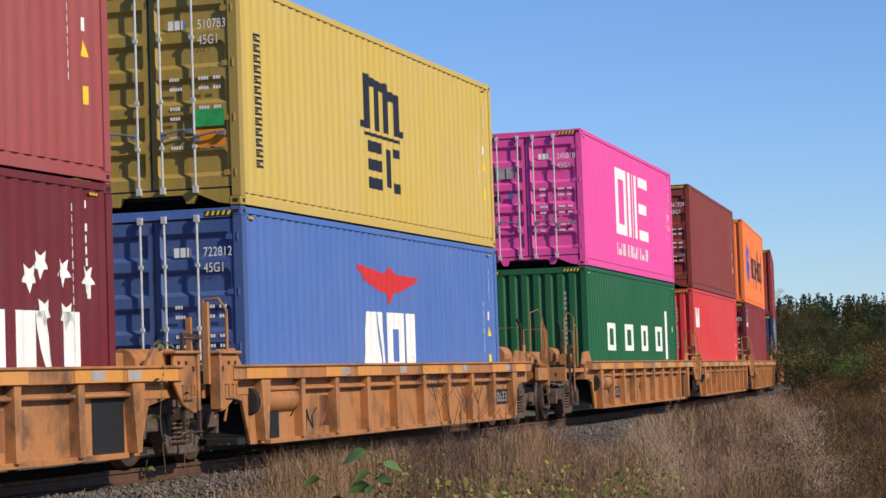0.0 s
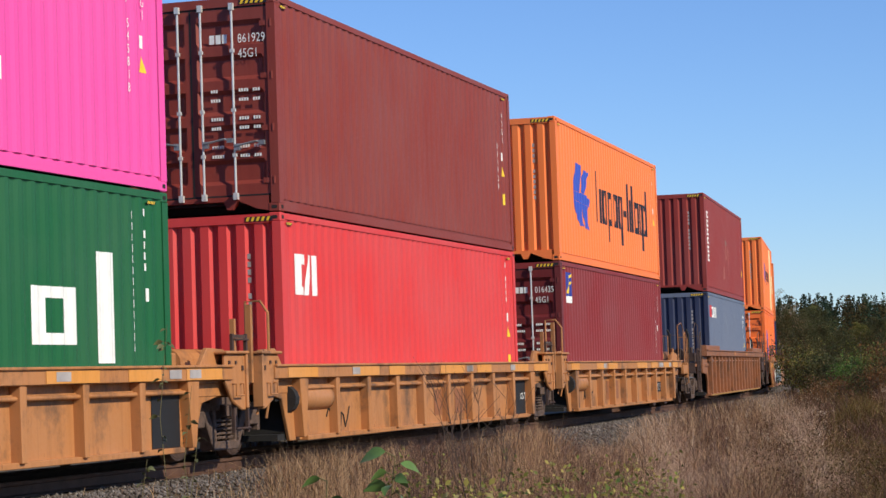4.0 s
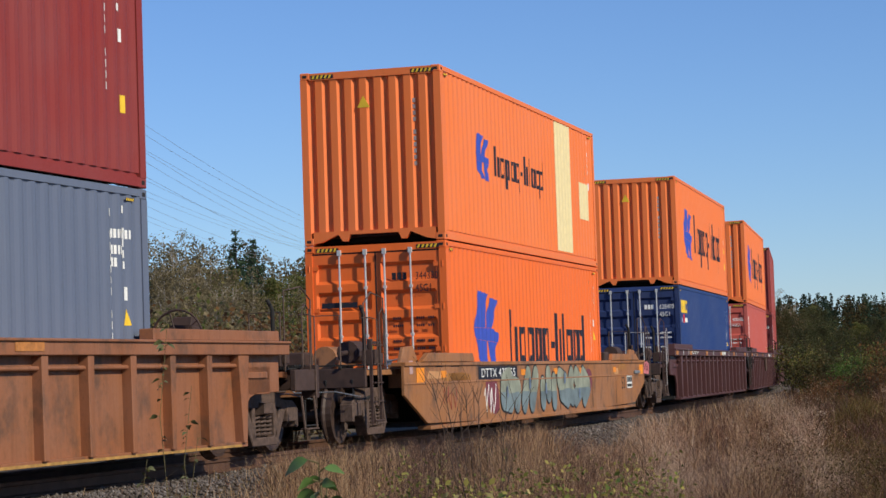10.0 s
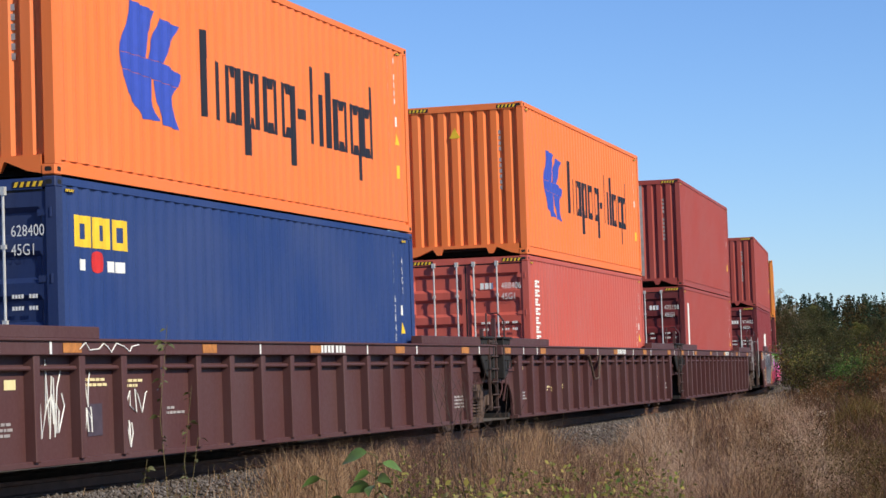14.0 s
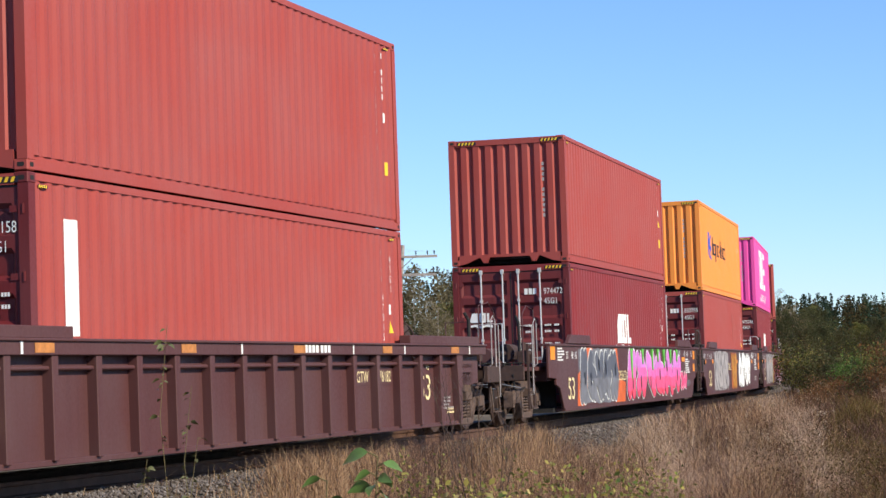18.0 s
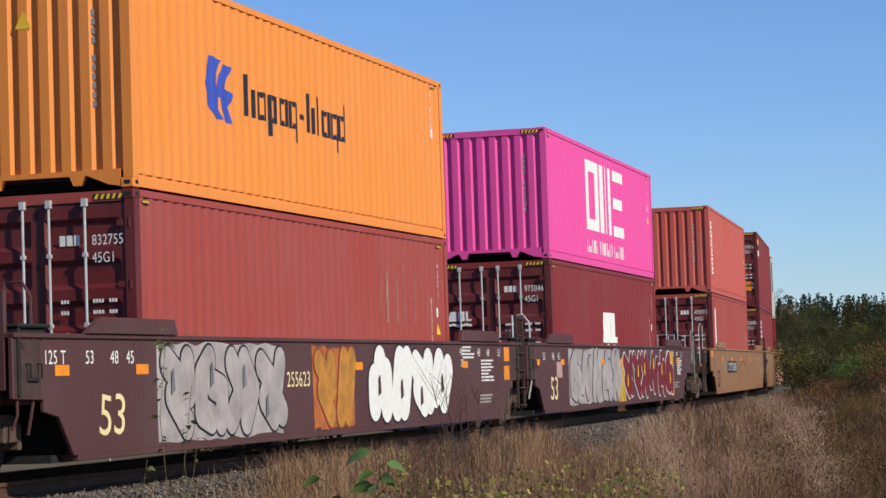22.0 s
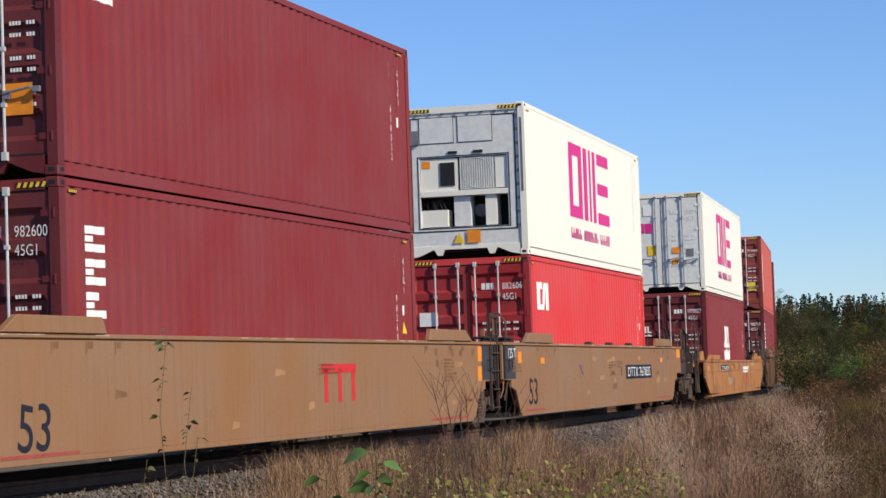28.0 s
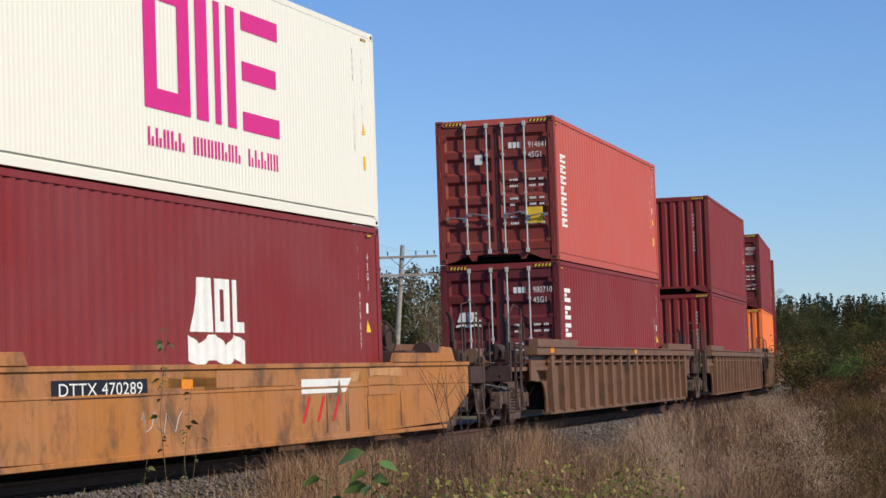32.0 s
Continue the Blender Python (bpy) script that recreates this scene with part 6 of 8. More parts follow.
for k in (13, 14, 15):
    rnd = random.Random(90 + k)
    for i in range(12):
        x, z, w = rnd.uniform(-8.0, 7.8), rnd.uniform(0.34, 1.2), rnd.uniform(0.15, 0.6)
        if not (k == 13 and -5.2 < x < -1.4) and not (k == 15 and 1.2 < x < 5.4) and not -8.3 < x < -7.0:
            car_patch(CARS[k], "faded_patch", [[(x, z), (x + w, z + 0.02), (x + w * 0.95, z + rnd.uniform(0.06, 0.16)), (x + 0.02, z + 0.1)]], rnd.choice((FADEDKHAKI, FADEDKHAKI, DEEPKHAKI)), 0.0025)
    for i in range(16):
        x, w = rnd.uniform(-9.4, 8.6), rnd.uniform(0.2, 0.8)
        car_patch(CARS[k], "worn_edge", [[(x, 1.488), (x + w, 1.487), (x + w, 1.505), (x, 1.505)]], WORNEDGE, 0.003, 0.03)
    for i, x in enumerate((-6.9, -6.1, -5.4, 5.6, 6.9, 7.6)):   # small stencilled load marks
        car_patch(CARS[k], "load_mark", [rect(x, 1.3, 0.025, 0.13), rect(x + 0.05, 1.36, 0.12, 0.07)], DEEPKHAKI, 0.003)
    data_bars(CARS[k], -8.9, 1.16, 4, DEEPKHAKI, 120 + k)
    for body, x, z in (("40", 6.12, 1.28), ("20", 6.16, 1.1), ("45", 7.0, 1.27), ("48", 7.45, 1.27), ("53", 8.15, 1.27)):
        car_text(CARS[k], body, 0.17, x, z, DEEPKHAKI)
    car_patch(CARS[k], "red_stripe", [rect(-8.0, 0.275, 1.7, 0.035)], plain("dull_red_stroke", (170, 74, 66)), 0.003)
    car_patch(CARS[k], "red_stripe", [rect(5.9, 0.275, 1.9, 0.035)], plain("dull_red_stroke", (170, 74, 66)), 0.003)
    data_bars(CARS[k], 0.9, 1.14, 3, DEEPKHAKI, 130 + k)
# 6 and 16: ochre cars
c = CARS[6]
stencil_panel(c, -5.3, -2.6, 0.88, 1.1, "DTTX 475455")
graffiti(c, -4.0, 3.4, 0.22, 1.12, 5, TEALM, INK, 61, plain("blue_grey_marking", (110, 128, 150), var=0.3), plain("steel_blue_marking", (120, 136, 140), var=0.4, scale=2), "grey-green graffiti with dark outlines", bold=1.2)
car_patch(c, "maroon_field", [blob(random.Random(1), -4.4, 0.6, 0.8, 0.6), blob(random.Random(2), 3.4, 0.75, 0.7, 0.5)], plain("plum_marking", (130, 60, 70), var=0.3), 0.003)
reflectors(c, (-7.6, -2.3, 0.3, 2.6, 6.0), 0.93)
scribble(c, -5.0, -4.2, 0.3, 0.8, 5, WHITE)
scribble(c, -7.55, -6.7, 0.42, 0.8, 15, plain("faint_red_marking", (160, 74, 60)), 0, 0.006)
car_patch(c, "paper_label", [rect(-9.32, 1.0, 0.17, 0.2)], plain("pale_pink_marking", (214, 186, 180)), 0.004)
reflectors(c, (-8.96,), 0.87, 0, 0.42, 0.22)
reflectors(c, (8.97,), 0.86, 0, 0.46, 0.22)
car_text(c, "53", 0.38, 6.86, 0.56, RUBBER)
car_patch(c, "data_plate", [rect(7.49, 0.57, 0.58, 0.28)], WHITE, 0.003)
car_patch(c, "data_marking", [rect(7.53 + 0.18 * i, 0.7, 0.14, 0.12) for i in range(3)] + [rect(7.53, 0.6, 0.5, 0.06)], RUBBER, 0.006)["kind"] = "stuff"
put("jacking_handle", Geo().box(8.29, 8.86, NEAR - 0.05, NEAR, 0.88, 0.95).mesh("jacking_handle", GREYLOCK), c, GREYLOCK, bevel=0.01)
car_patch(c, "pink_field", [[(9.5, 0.88), (10.15, 0.86), (10.2, 1.1), (9.95, 1.16), (9.6, 1.12)]], plain("faded_pink_marking", (226, 130, 136), var=0.4, scale=5), 0.003)
scribble(c, 9.55, 10.1, 0.92, 1.12, 18, INK, 0, 0.005)
data_bars(c, -7.9, 1.1, 1, RUBBER, 31)
data_bars(c, -7.0, 1.1, 1, RUBBER, 32)
c = CARS[16]
stencil_panel(c, -5.14, -2.83, 0.83, 1.03, "DTTX 470289")
car_patch(c, "white_patch", [[(1.95, 0.78), (3.3, 0.78), (3.4, 0.97), (1.95, 0.97)], [(3.4, 0.97), (3.5, 0.78), (3.65, 0.78), (3.9, 0.97)]], WHITE, 0.004)
car_patch(c, "red_stroke", [[(x, 0.4), (x + 0.1, 0.4), (x + 0.35, 0.74), (x + 0.25, 0.74)] for x in (1.95, 2.5, 3.1)], REDM, 0.004)
scribble(c, -3.05, -1.95, 0.4, 0.66, 6, SILVERM)
reflectors(c, (-8.9, -1.9, 1.2), 0.9)
car_patch(c, "patch_plate", [rect(-0.9, 0.9, 2.6, 0.2), rect(4.6, 0.72, 1.2, 0.25), rect(-7.6, 0.45, 0.5, 0.35)], C["car_tan"], 0.012)
PALETAN = plain("repainted_pale_tan", (206, 150, 98), var=0.3, scale=4)
DULLGOLD = plain("dull_gold_overpaint", (172, 116, 52), var=0.35, scale=5)
for k in (6, 16):
    rnd = random.Random(70 + k)
    for i in range(11):   # odd rectangles of newer and older paint
        x, w = rnd.uniform(-8.8, 7.6), rnd.uniform(0.4, 1.6)
        z = rnd.choice((0.88, 0.92, 0.98))
        if k == 6 and -4.2 < x < 3.6:
            continue
        car_patch(CARS[k], "patch_plate", [[(x, z), (x + w, z), (x + w - rnd.uniform(0, 0.12), z + rnd.uniform(0.08, 0.16)), (x + rnd.uniform(0, 0.12), z + 0.12)]], rnd.choice((PALETAN, DULLGOLD)), 0.0035)
    for i in range(5):
        x = rnd.uniform(-7.5, 7.0)
        car_patch(CARS[k], "grime_streak", [[(x, 0.24), (x + 0.07, 0.24), (x + 0.05, rnd.uniform(0.5, 0.8)), (x + 0.02, 0.8)]], plain("brown_grime", (110, 74, 44), var=0.4), 0.003)
# maroon ribbed set
for k in (7, 8, 9):
    c = CARS[k]
    for x in (-9.4, -6.6, -3.0, 0.6, 4.2, 7.6):
        car_patch(c, "reflector", [rect(x, 1.315, 0.42, 0.1)], plain("dull_amber_reflector", (196, 128, 66), var=0.35, scale=12), 0.005, 0.022)
    car_patch(c, "white_tick", [rect(x, 1.3, 0.05, 0.13) for x in (-8.0, -6.9, -1.2, 2.9, 5.2, 8.6)], WHITE, 0.004, 0.022)
    car_patch(c, "chord_number", [rect(x, 1.32, 0.1, 0.1) for x in (1.0, 1.14, 1.28, 1.42, 1.6, 1.74, 1.88)], WHITE, 0.004, 0.022)
    data_bars(c, -8.0, 0.6, 3, SILVERM, 9 + k, PANEL_OUT)
    data_bars(c, 7.4, 0.6, 4, SILVERM, 19 + k, PANEL_OUT)
for x, w, z0, z1 in ((-6.92, 0.5, 0.4, 1.25), (-6.7, 0.35, 0.5, 0.9), (-6.04, 0.3, 0.75, 1.15), (-5.95, 0.25, 0.46, 0.75), (-5.02, 0.7, 0.66, 0.93), (-4.9, 0.2, 0.28, 0.62)):
    scribble(CARS[7], x, x + w, z0, z1, int(x * -10), WHITE, PANEL_OUT, 0.009)
car_patch(CARS[7], "dark_field", [rect(-5.8, 0.44, 0.36, 0.34)], plain("dull_blue_marking", (78, 66, 78), var=0.3), 0.003, PANEL_OUT)
car_patch(CARS[7], "paper_label", [rect(-7.62, 0.95, 0.24, 0.1)], CREAM, 0.003, PANEL_OUT)
data_bars(CARS[7], -5.88, 1.02, 2, CREAM, 41, PANEL_OUT)
data_bars(CARS[7], -5.0, 1.0, 2, CREAM, 42, PANEL_OUT)
data_bars(CARS[7], -3.95, 0.68, 2, SILVERM, 43, PANEL_OUT)
YELLOWLIME = plain("lime_scrawl", (190, 190, 90), var=0.2)
scribble(CARS[8], -7.17, -6.76, 0.62, 1.0, 44, YELLOWLIME, PANEL_OUT, 0.012)
scribble(CARS[8], -7.1, -6.8, 0.65, 0.9, 47, YELLOWLIME, PANEL_OUT - 0.004, 0.012)
for body, z in (("20", 1.03), ("40", 0.89)):
    car_text(CARS[8], body, 0.17, -6.18, z, CREAM, PANEL_OUT + 0.004)
car_text(CARS[8], "48", 0.16, -7.66, 1.03, CREAM, PANEL_OUT + 0.004)
for x, z, rows in ((-6.04, 0.68, 2), (-5.19, 0.66, 2), (-4.17, 0.7, 2), (2.0, 0.95, 1)):
    data_bars(CARS[8], x, z, rows, CREAM, int(x * 10) + 60, PANEL_OUT)
car_patch(CARS[8], "brown_field", [rect(-3.13, 0.72, 0.42, 0.32)], C["car_brown"], 0.003, PANEL_OUT)
put("lever_handle", Geo().tube([(-2.14, NEAR - 0.03, 1.28), (-1.75, NEAR - 0.05, 0.8), (-1.35, NEAR - 0.06, 0.82), (-1.0, NEAR - 0.03, 1.28)], 0.025, 7).mesh("lever_handle", STEEL), CARS[8], STEEL)
for body, x, z in (("20", 6.3, 1.06), ("45", 6.66, 1.06), ("45", 7.36, 1.0), ("53", 8.27, 1.0)):
    car_text(CARS[9], body, 0.16, x, z, CREAM, PANEL_OUT + 0.004)
data_bars(CARS[9], 7.72, 0.42, 2, CREAM, 71, PANEL_OUT)
scribble(CARS[7], -6.2, -4.8, 1.32, 1.42, 4, WHITE, 0.022)
stencil_panel(CARS[9], 3.36, 3.94, 0.86, 1.1, "GTW", CREAM, C["car_maroon"], PANEL_OUT)
stencil_panel(CARS[9], 4.36, 4.95, 0.86, 1.1, "76182", CREAM, C["car_maroon"], PANEL_OUT)
big53(CARS[9], 6.24, 0.62, 0.36, CREAM, PANEL_OUT)
big53(CARS[8], 6.3, 0.57, 0.3, CREAM, PANEL_OUT)
car_text(CARS[9], "25T", 0.36, -7.6, 0.48, CREAM, PANEL_OUT + 0.004)
# brown and ochre ribbed cars
car_patch(CARS[5], "dark_panel", [rect(-5.75, 0.78, 0.72, 0.22), rect(-4.75, 0.78, 0.72, 0.22)], plain("faded_brown_panel", (104, 74, 60), var=0.4), 0.004, PANEL_OUT)
for x in (-1.6, 2.4):
    car_patch(CARS[5], "reflector", [rect(x, 1.33, 0.6, 0.09)], plain("dull_amber_reflector", (196, 128, 66), var=0.35, scale=12), 0.005, 0.022)
car_patch(CARS[5], "sill_stripe", [rect(-8.1, 0.176, 16.2, 0.03)], plain("worn_yellow_sill", (184, 140, 74), var=0.4, scale=8), 0.003, -0.04)
for k in (0, 1, 2, 3, 4):
    c = CARS[k]
    rnd = random.Random(k)
    for x in (-6.6, -4.1, -2.6, 0.4, 2.4, 4.3, 5.9):
        car_patch(c, "orange_chord", [rect(x + rnd.uniform(-0.3, 0.3), 1.0, rnd.uniform(0.7, 1.5), 0.13)], C["car_orange"], 0.004, 0.022)
    car_patch(c, "chord_label", [rect(rnd.uniform(-6, 6), 1.02, 0.32, 0.1) for _ in range(4)], SILVERM, 0.006, 0.022)
    if k in (0, 2, 3):
        car_patch(c, "dark_panel", [rect(5.2, 0.24, 0.75, 0.6)], RUBBER, 0.004, -0.125)
    if k in (1, 4):
        car_patch(c, "dark_panel", [rect(-6.0, 0.24, 0.62, 0.58)], RUBBER, 0.004, -0.125)
    scribble(c, -4.9, -4.0, 0.3, 0.6, k, BLACK, -0.125, 0.01)
    car_patch(c, "stain_patch", [rect(rnd.uniform(-4, 4), 0.35, 0.5, 0.4) for _ in range(3)], C["car_brown"], 0.003, -0.126)
stencil_panel(CARS[1], 4.84, 5.98, 0.44, 0.7, "400633", SILVERM, RUBBER, -0.125)
stencil_panel(CARS[2], -4.65, -3.48, 0.38, 0.62, "DTTX 400530", SILVERM, RUBBER, -0.125)
stencil_panel(CARS[4], 3.48, 4.65, 0.42, 0.66, "DTTX 400530", SILVERM, RUBBER, -0.125)
car_text(CARS[2], "40", 0.4, -0.9, 0.45, INK, -0.12)
car_text(CARS[3], "125-T", 0.16, 5.55, 0.5, WHITE, -0.118)
reflectors(CARS[17], (-8.5, 0.5), 1.33, 0.022)


# ---- ground ----
def blend(a, b, x):
    t = np.clip((x - a) / (b - a), 0, 1)
    return t * t * (3 - 2 * t)


TS = np.arange(-420.0, 460.0, 2.0)
TP = np.array([track(float(s)) for s in TS])


def lateral(x, y):
    """Distance from the track's centre (towards the camera positive) and place along it, for arrays."""
    x, y = np.atleast_1d(x).astype(float), np.atleast_1d(y).astype(float)
    out, along = np.empty(x.shape), np.empty(x.shape)
    for a in range(0, x.size, 20000):
        px, py = x.flat[a:a + 20000], y.flat[a:a + 20000]
        d2 = (px[:, None] - TP[None, :, 0]) ** 2 + (py[:, None] - TP[None, :, 1]) ** 2
        i = d2.argmin(1)
        h = TP[i, 2]
        dx, dy = px - TP[i, 0], py - TP[i, 1]
        u = dx * np.sin(h) - dy * np.cos(h)
        far = np.sqrt(d2[np.arange(len(i)), i])
        out.flat[a:a + 20000] = np.where(np.abs(u) < far * 0.7, np.sign(u) * far, u)
        along.flat[a:a + 20000] = TS[i] + dx * np.cos(h) + dy * np.sin(h)
    return out, along


def ground_height(x, y):
    u, s = lateral(x, y)
    x, y = np.atleast_1d(x), np.atleast_1d(y)
    a = np.abs(u)
    low = -0.78 + 0.10 * np.sin(x * 0.21 + 1.0) * np.sin(y * 0.17) + 0.04 * np.sin(x * 0.9) * np.sin(y * 0.7 + 2)
    bank = blend(8, 24, u) * blend(20, 48, y) * 1.35 + blend(3.0, 7.0, u) * blend(40, 56, y) * 0.72
    back = blend(6, 30, -u) * 0.7
    z = low + bank + back
    bed = -0.2 - 0.55 * blend(1.75, 3.3, a)
    k = blend(2.6, 4.2, a)
    return bed * (1 - k) + z * k


def ground():
    xs = np.concatenate([np.linspace(-2500, -90, 12), np.arange(-85, 85, 0.9), np.linspace(90, 2500, 12)])
    ys = np.concatenate([np.linspace(-600, -12, 8), np.arange(-10, 170, 0.9), np.linspace(176, 3500, 14)])
    X, Y = np.meshgrid(xs, ys)
    Z = ground_height(X.ravel(), Y.ravel())
    me = bpy.data.meshes.new("ground")
    nx, ny = len(xs), len(ys)
    idx = np.arange(nx * ny).reshape(ny, nx)
    f = np.stack([idx[:-1, :-1], idx[:-1, 1:], idx[1:, 1:], idx[1:, :-1]], -1).reshape(-1, 4)
    me.from_pydata(np.stack([X.ravel(), Y.ravel(), Z], 1).tolist(), [], f.tolist())
    me.polygons.foreach_set("use_smooth", [True] * len(me.polygons))
    m, n, l, p = nodes_of("dry_ground")
    big = noise_tex(n, l, 0.35, detail=5, random_shift=False)
    small = noise_tex(n, l, 6.0, detail=6, random_shift=False)
    c = mixed(n, l, ramp(n, l, big, 0.35, 0.65), (0.10, 0.075, 0.045, 1), (0.17, 0.125, 0.075, 1))
    c = mixed(n, l, ramp(n, l, small, 0.4, 0.7), c, (0.06, 0.05, 0.03, 1))
    l.new(c, p.inputs["Base Color"])
    p.inputs["Roughness"].default_value = 0.95
    bumped(n, l, p, small, 0.6, 0.05)
    me.materials.append(m)
    return tagged(new("ground", me), "dry brown earth under autumn grass", "ground", kind="structure")


ground()


# ---- track bed ----
def island_material(name, colours, rough=0.8, spec=0.2, trans=0.0, patchy=0.0):
    """A mix of colours, one to each loose piece."""
    m, n, l, p = nodes_of(name)
    geo = n.new("ShaderNodeNewGeometry")
    cr = n.new("ShaderNodeValToRGB")
    cr.color_ramp.elements[0].color, cr.color_ramp.elements[1].color = lin(*colours[0]), lin(*colours[-1])
    for i, c in enumerate(colours[1:-1]):
        cr.color_ramp.elements.new((i + 1) / (len(colours) - 1)).color = lin(*c)
    l.new(geo.outputs["Random Per Island"], cr.inputs[0])
    col = cr.outputs[0]
    if patchy:   # broad patches of darker and paler growth
        big = noise_tex(n, l, patchy, detail=3, random_shift=False)
        col = mixed(n, l, ramp(n, l, big, 0.36, 0.6, 0.8, 0.0), col, (0.40, 0.36, 0.33, 1), "MULTIPLY")
        fine = noise_tex(n, l, patchy * 4.5, detail=2, random_shift=False)
        col = mixed(n, l, ramp(n, l, fine, 0.4, 0.62, 0.5, 0.0), col, (0.62, 0.56, 0.52, 1), "MULTIPLY")
    l.new(col, p.inputs["Base Color"])
    p.inputs["Roughness"].default_value, p.inputs["Specular IOR Level"].default_value = rough, spec
    if trans:
        tr = n.new("ShaderNodeBsdfTranslucent")
        mx = n.new("ShaderNodeMixShader")
        mx.inputs[0].default_value = trans
        l.new(col, tr.inputs[0])
        l.new(p.outputs[0], mx.inputs[1])
        l.new(tr.outputs[0], mx.inputs[2])
        l.new(mx.outputs[0], n["Material Output"].inputs[0])
    return m


def quick_mesh(name, verts, faces, material):
    """Mesh from arrays; all faces have the same number of corners."""
    me = bpy.data.meshes.new(name)
    k = faces.shape[1]
    me.vertices.add(len(verts))
    me.vertices.foreach_set("co", verts.astype(np.float32).ravel())
    me.loops.add(faces.size)
    me.loops.foreach_set("vertex_index", faces.astype(np.int32).ravel())
    me.polygons.add(len(faces))
    me.polygons.foreach_set("loop_start", np.arange(0, faces.size, k, dtype=np.int32))
    me.polygons.foreach_set("loop_total", np.full(len(faces), k, dtype=np.int32))
    me.update(calc_edges=True)
    me.validate()
    me.materials.append(material)
    return me


RNG = np.random.default_rng(7)


def swept(name, profile, s0, s1, step, material, label, category):
    ss = np.arange(s0, s1, step)
    vs, fs, k = [], [], len(profile)
    for s in ss:
        x, y, h = track(float(s))
        for u, z in profile:
            vs.append((x - u * math.sin(h), y + u * math.cos(h), z))
    for i in range(len(ss) - 1):
        for j in range(k):
            fs.append((i * k + j, (i + 1) * k + j, (i + 1) * k + (j + 1) % k, i * k + (j + 1) % k))
    me = bpy.data.meshes.new(name)
    me.from_pydata(vs, [], fs)
    me.materials.append(material)
    return tagged(new(name, me), label, category, kind="structure")


RAILM = plain("rusty_rail", (104, 74, 58), rough=0.7, metal=0.3, var=0.35, scale=5)
for side in (-0.755, 0.755):
    swept("rail", [(side + u, z) for u, z in ((-0.037, -0.005), (-0.03, 0), (0.03, 0), (0.037, -0.005), (0.035, -0.04), (0.01, -0.05), (0.01, -0.14), (0.07, -0.155), (0.07, -0.17), (-0.07, -0.17), (-0.07, -0.155), (-0.01, -0.14), (-0.01, -0.05), (-0.035, -0.04))],
          -330, 420, 1.5, RAILM, "rusty steel rail with worn head", "rail")

TIEM = plain("weathered_tie_wood", (112, 92, 78), rough=0.9, var=0.4, scale=4, bump=0.4)
tie_bm = Geo().box(-0.11, 0.11, -1.3, 1.3, -0.36, -0.176)
tie_me = tie_bm.mesh("tie", TIEM)
track_ties = tagged(new("track_ties"), "row of weathered wooden ties under the rails", "railway ties", kind="structure")
for i in range(220):
    put("tie", tie_me, track_ties, None, on_track(-24 + i * 0.53))

STONE = island_material("ballast_stone", [(72, 64, 60), (112, 104, 100), (88, 78, 72), (140, 132, 126), (64, 56, 50)], 0.9)


def scatter_stones(count, s0, s1, u0, u1, size):
    base = np.array([(1, 0, 0), (-1, 0, 0), (0, 1, 0), (0, -1, 0), (0, 0, 1), (0, 0, -1)], float)
    tri = np.array([(0, 2, 4), (2, 1, 4), (1, 3, 4), (3, 0, 4), (2, 0, 5), (1, 2, 5), (3, 1, 5), (0, 3, 5)])
    s, u = RNG.uniform(s0, s1, count), RNG.uniform(u0, u1, count)
    j = np.interp(s, TS, np.arange(len(TS)))
    x, y, h = (np.interp(s, TS, TP[:, k]) for k in range(3))
    px, py = x + u * np.sin(h), y - u * np.cos(h)
    pz = ground_height(px, py) + RNG.uniform(-0.005, 0.03, count)
    r = size * RNG.uniform(0.6, 1.5, (count, 1, 1))
    v = base[None] * r * RNG.uniform(0.6, 1.2, (count, 6, 3))
    a = RNG.uniform(0, 6.28, count)
    ca, sa = np.cos(a)[:, None], np.sin(a)[:, None]
    vx, vy = v[..., 0] * ca - v[..., 1] * sa, v[..., 0] * sa + v[..., 1] * ca
    vz = v[..., 2] * 0.8 + 0.3 * v[..., 0]
    V = np.stack([vx + px[:, None], vy + py[:, None], vz + pz[:, None]], -1).reshape(-1, 3)
    F = (tri[None] + 6 * np.arange(count)[:, None, None]).reshape(-1, 3)
    return V, F


parts = [scatter_stones(42000, -22, 26, 0.9, 3.4, 0.024), scatter_stones(16000, 30, 90, 0.9, 3.8, 0.045), scatter_stones(9000, -22, 60, -3.4, 0.9, 0.04)]
off, VV, FF = 0, [], []
for V, F in parts:
    VV.append(V)
    FF.append(F + off)
    off += len(V)
tagged(new("ballast", quick_mesh("ballast", np.concatenate(VV), np.concatenate(FF), STONE)), "grey crushed stone ballast beside the track", "gravel", kind="stuff")


# ---- grass ----
def wedge(count, d0, d1, a0=-0.235, a1=0.235, power=1.0):
    """Points in the field before the camera, thinning out with distance; a: x over y."""
    d = d0 * (d1 / d0) ** (RNG.uniform(0, 1, count) ** power)
    a = RNG.uniform(a0, a1, count)
    return a * d, d


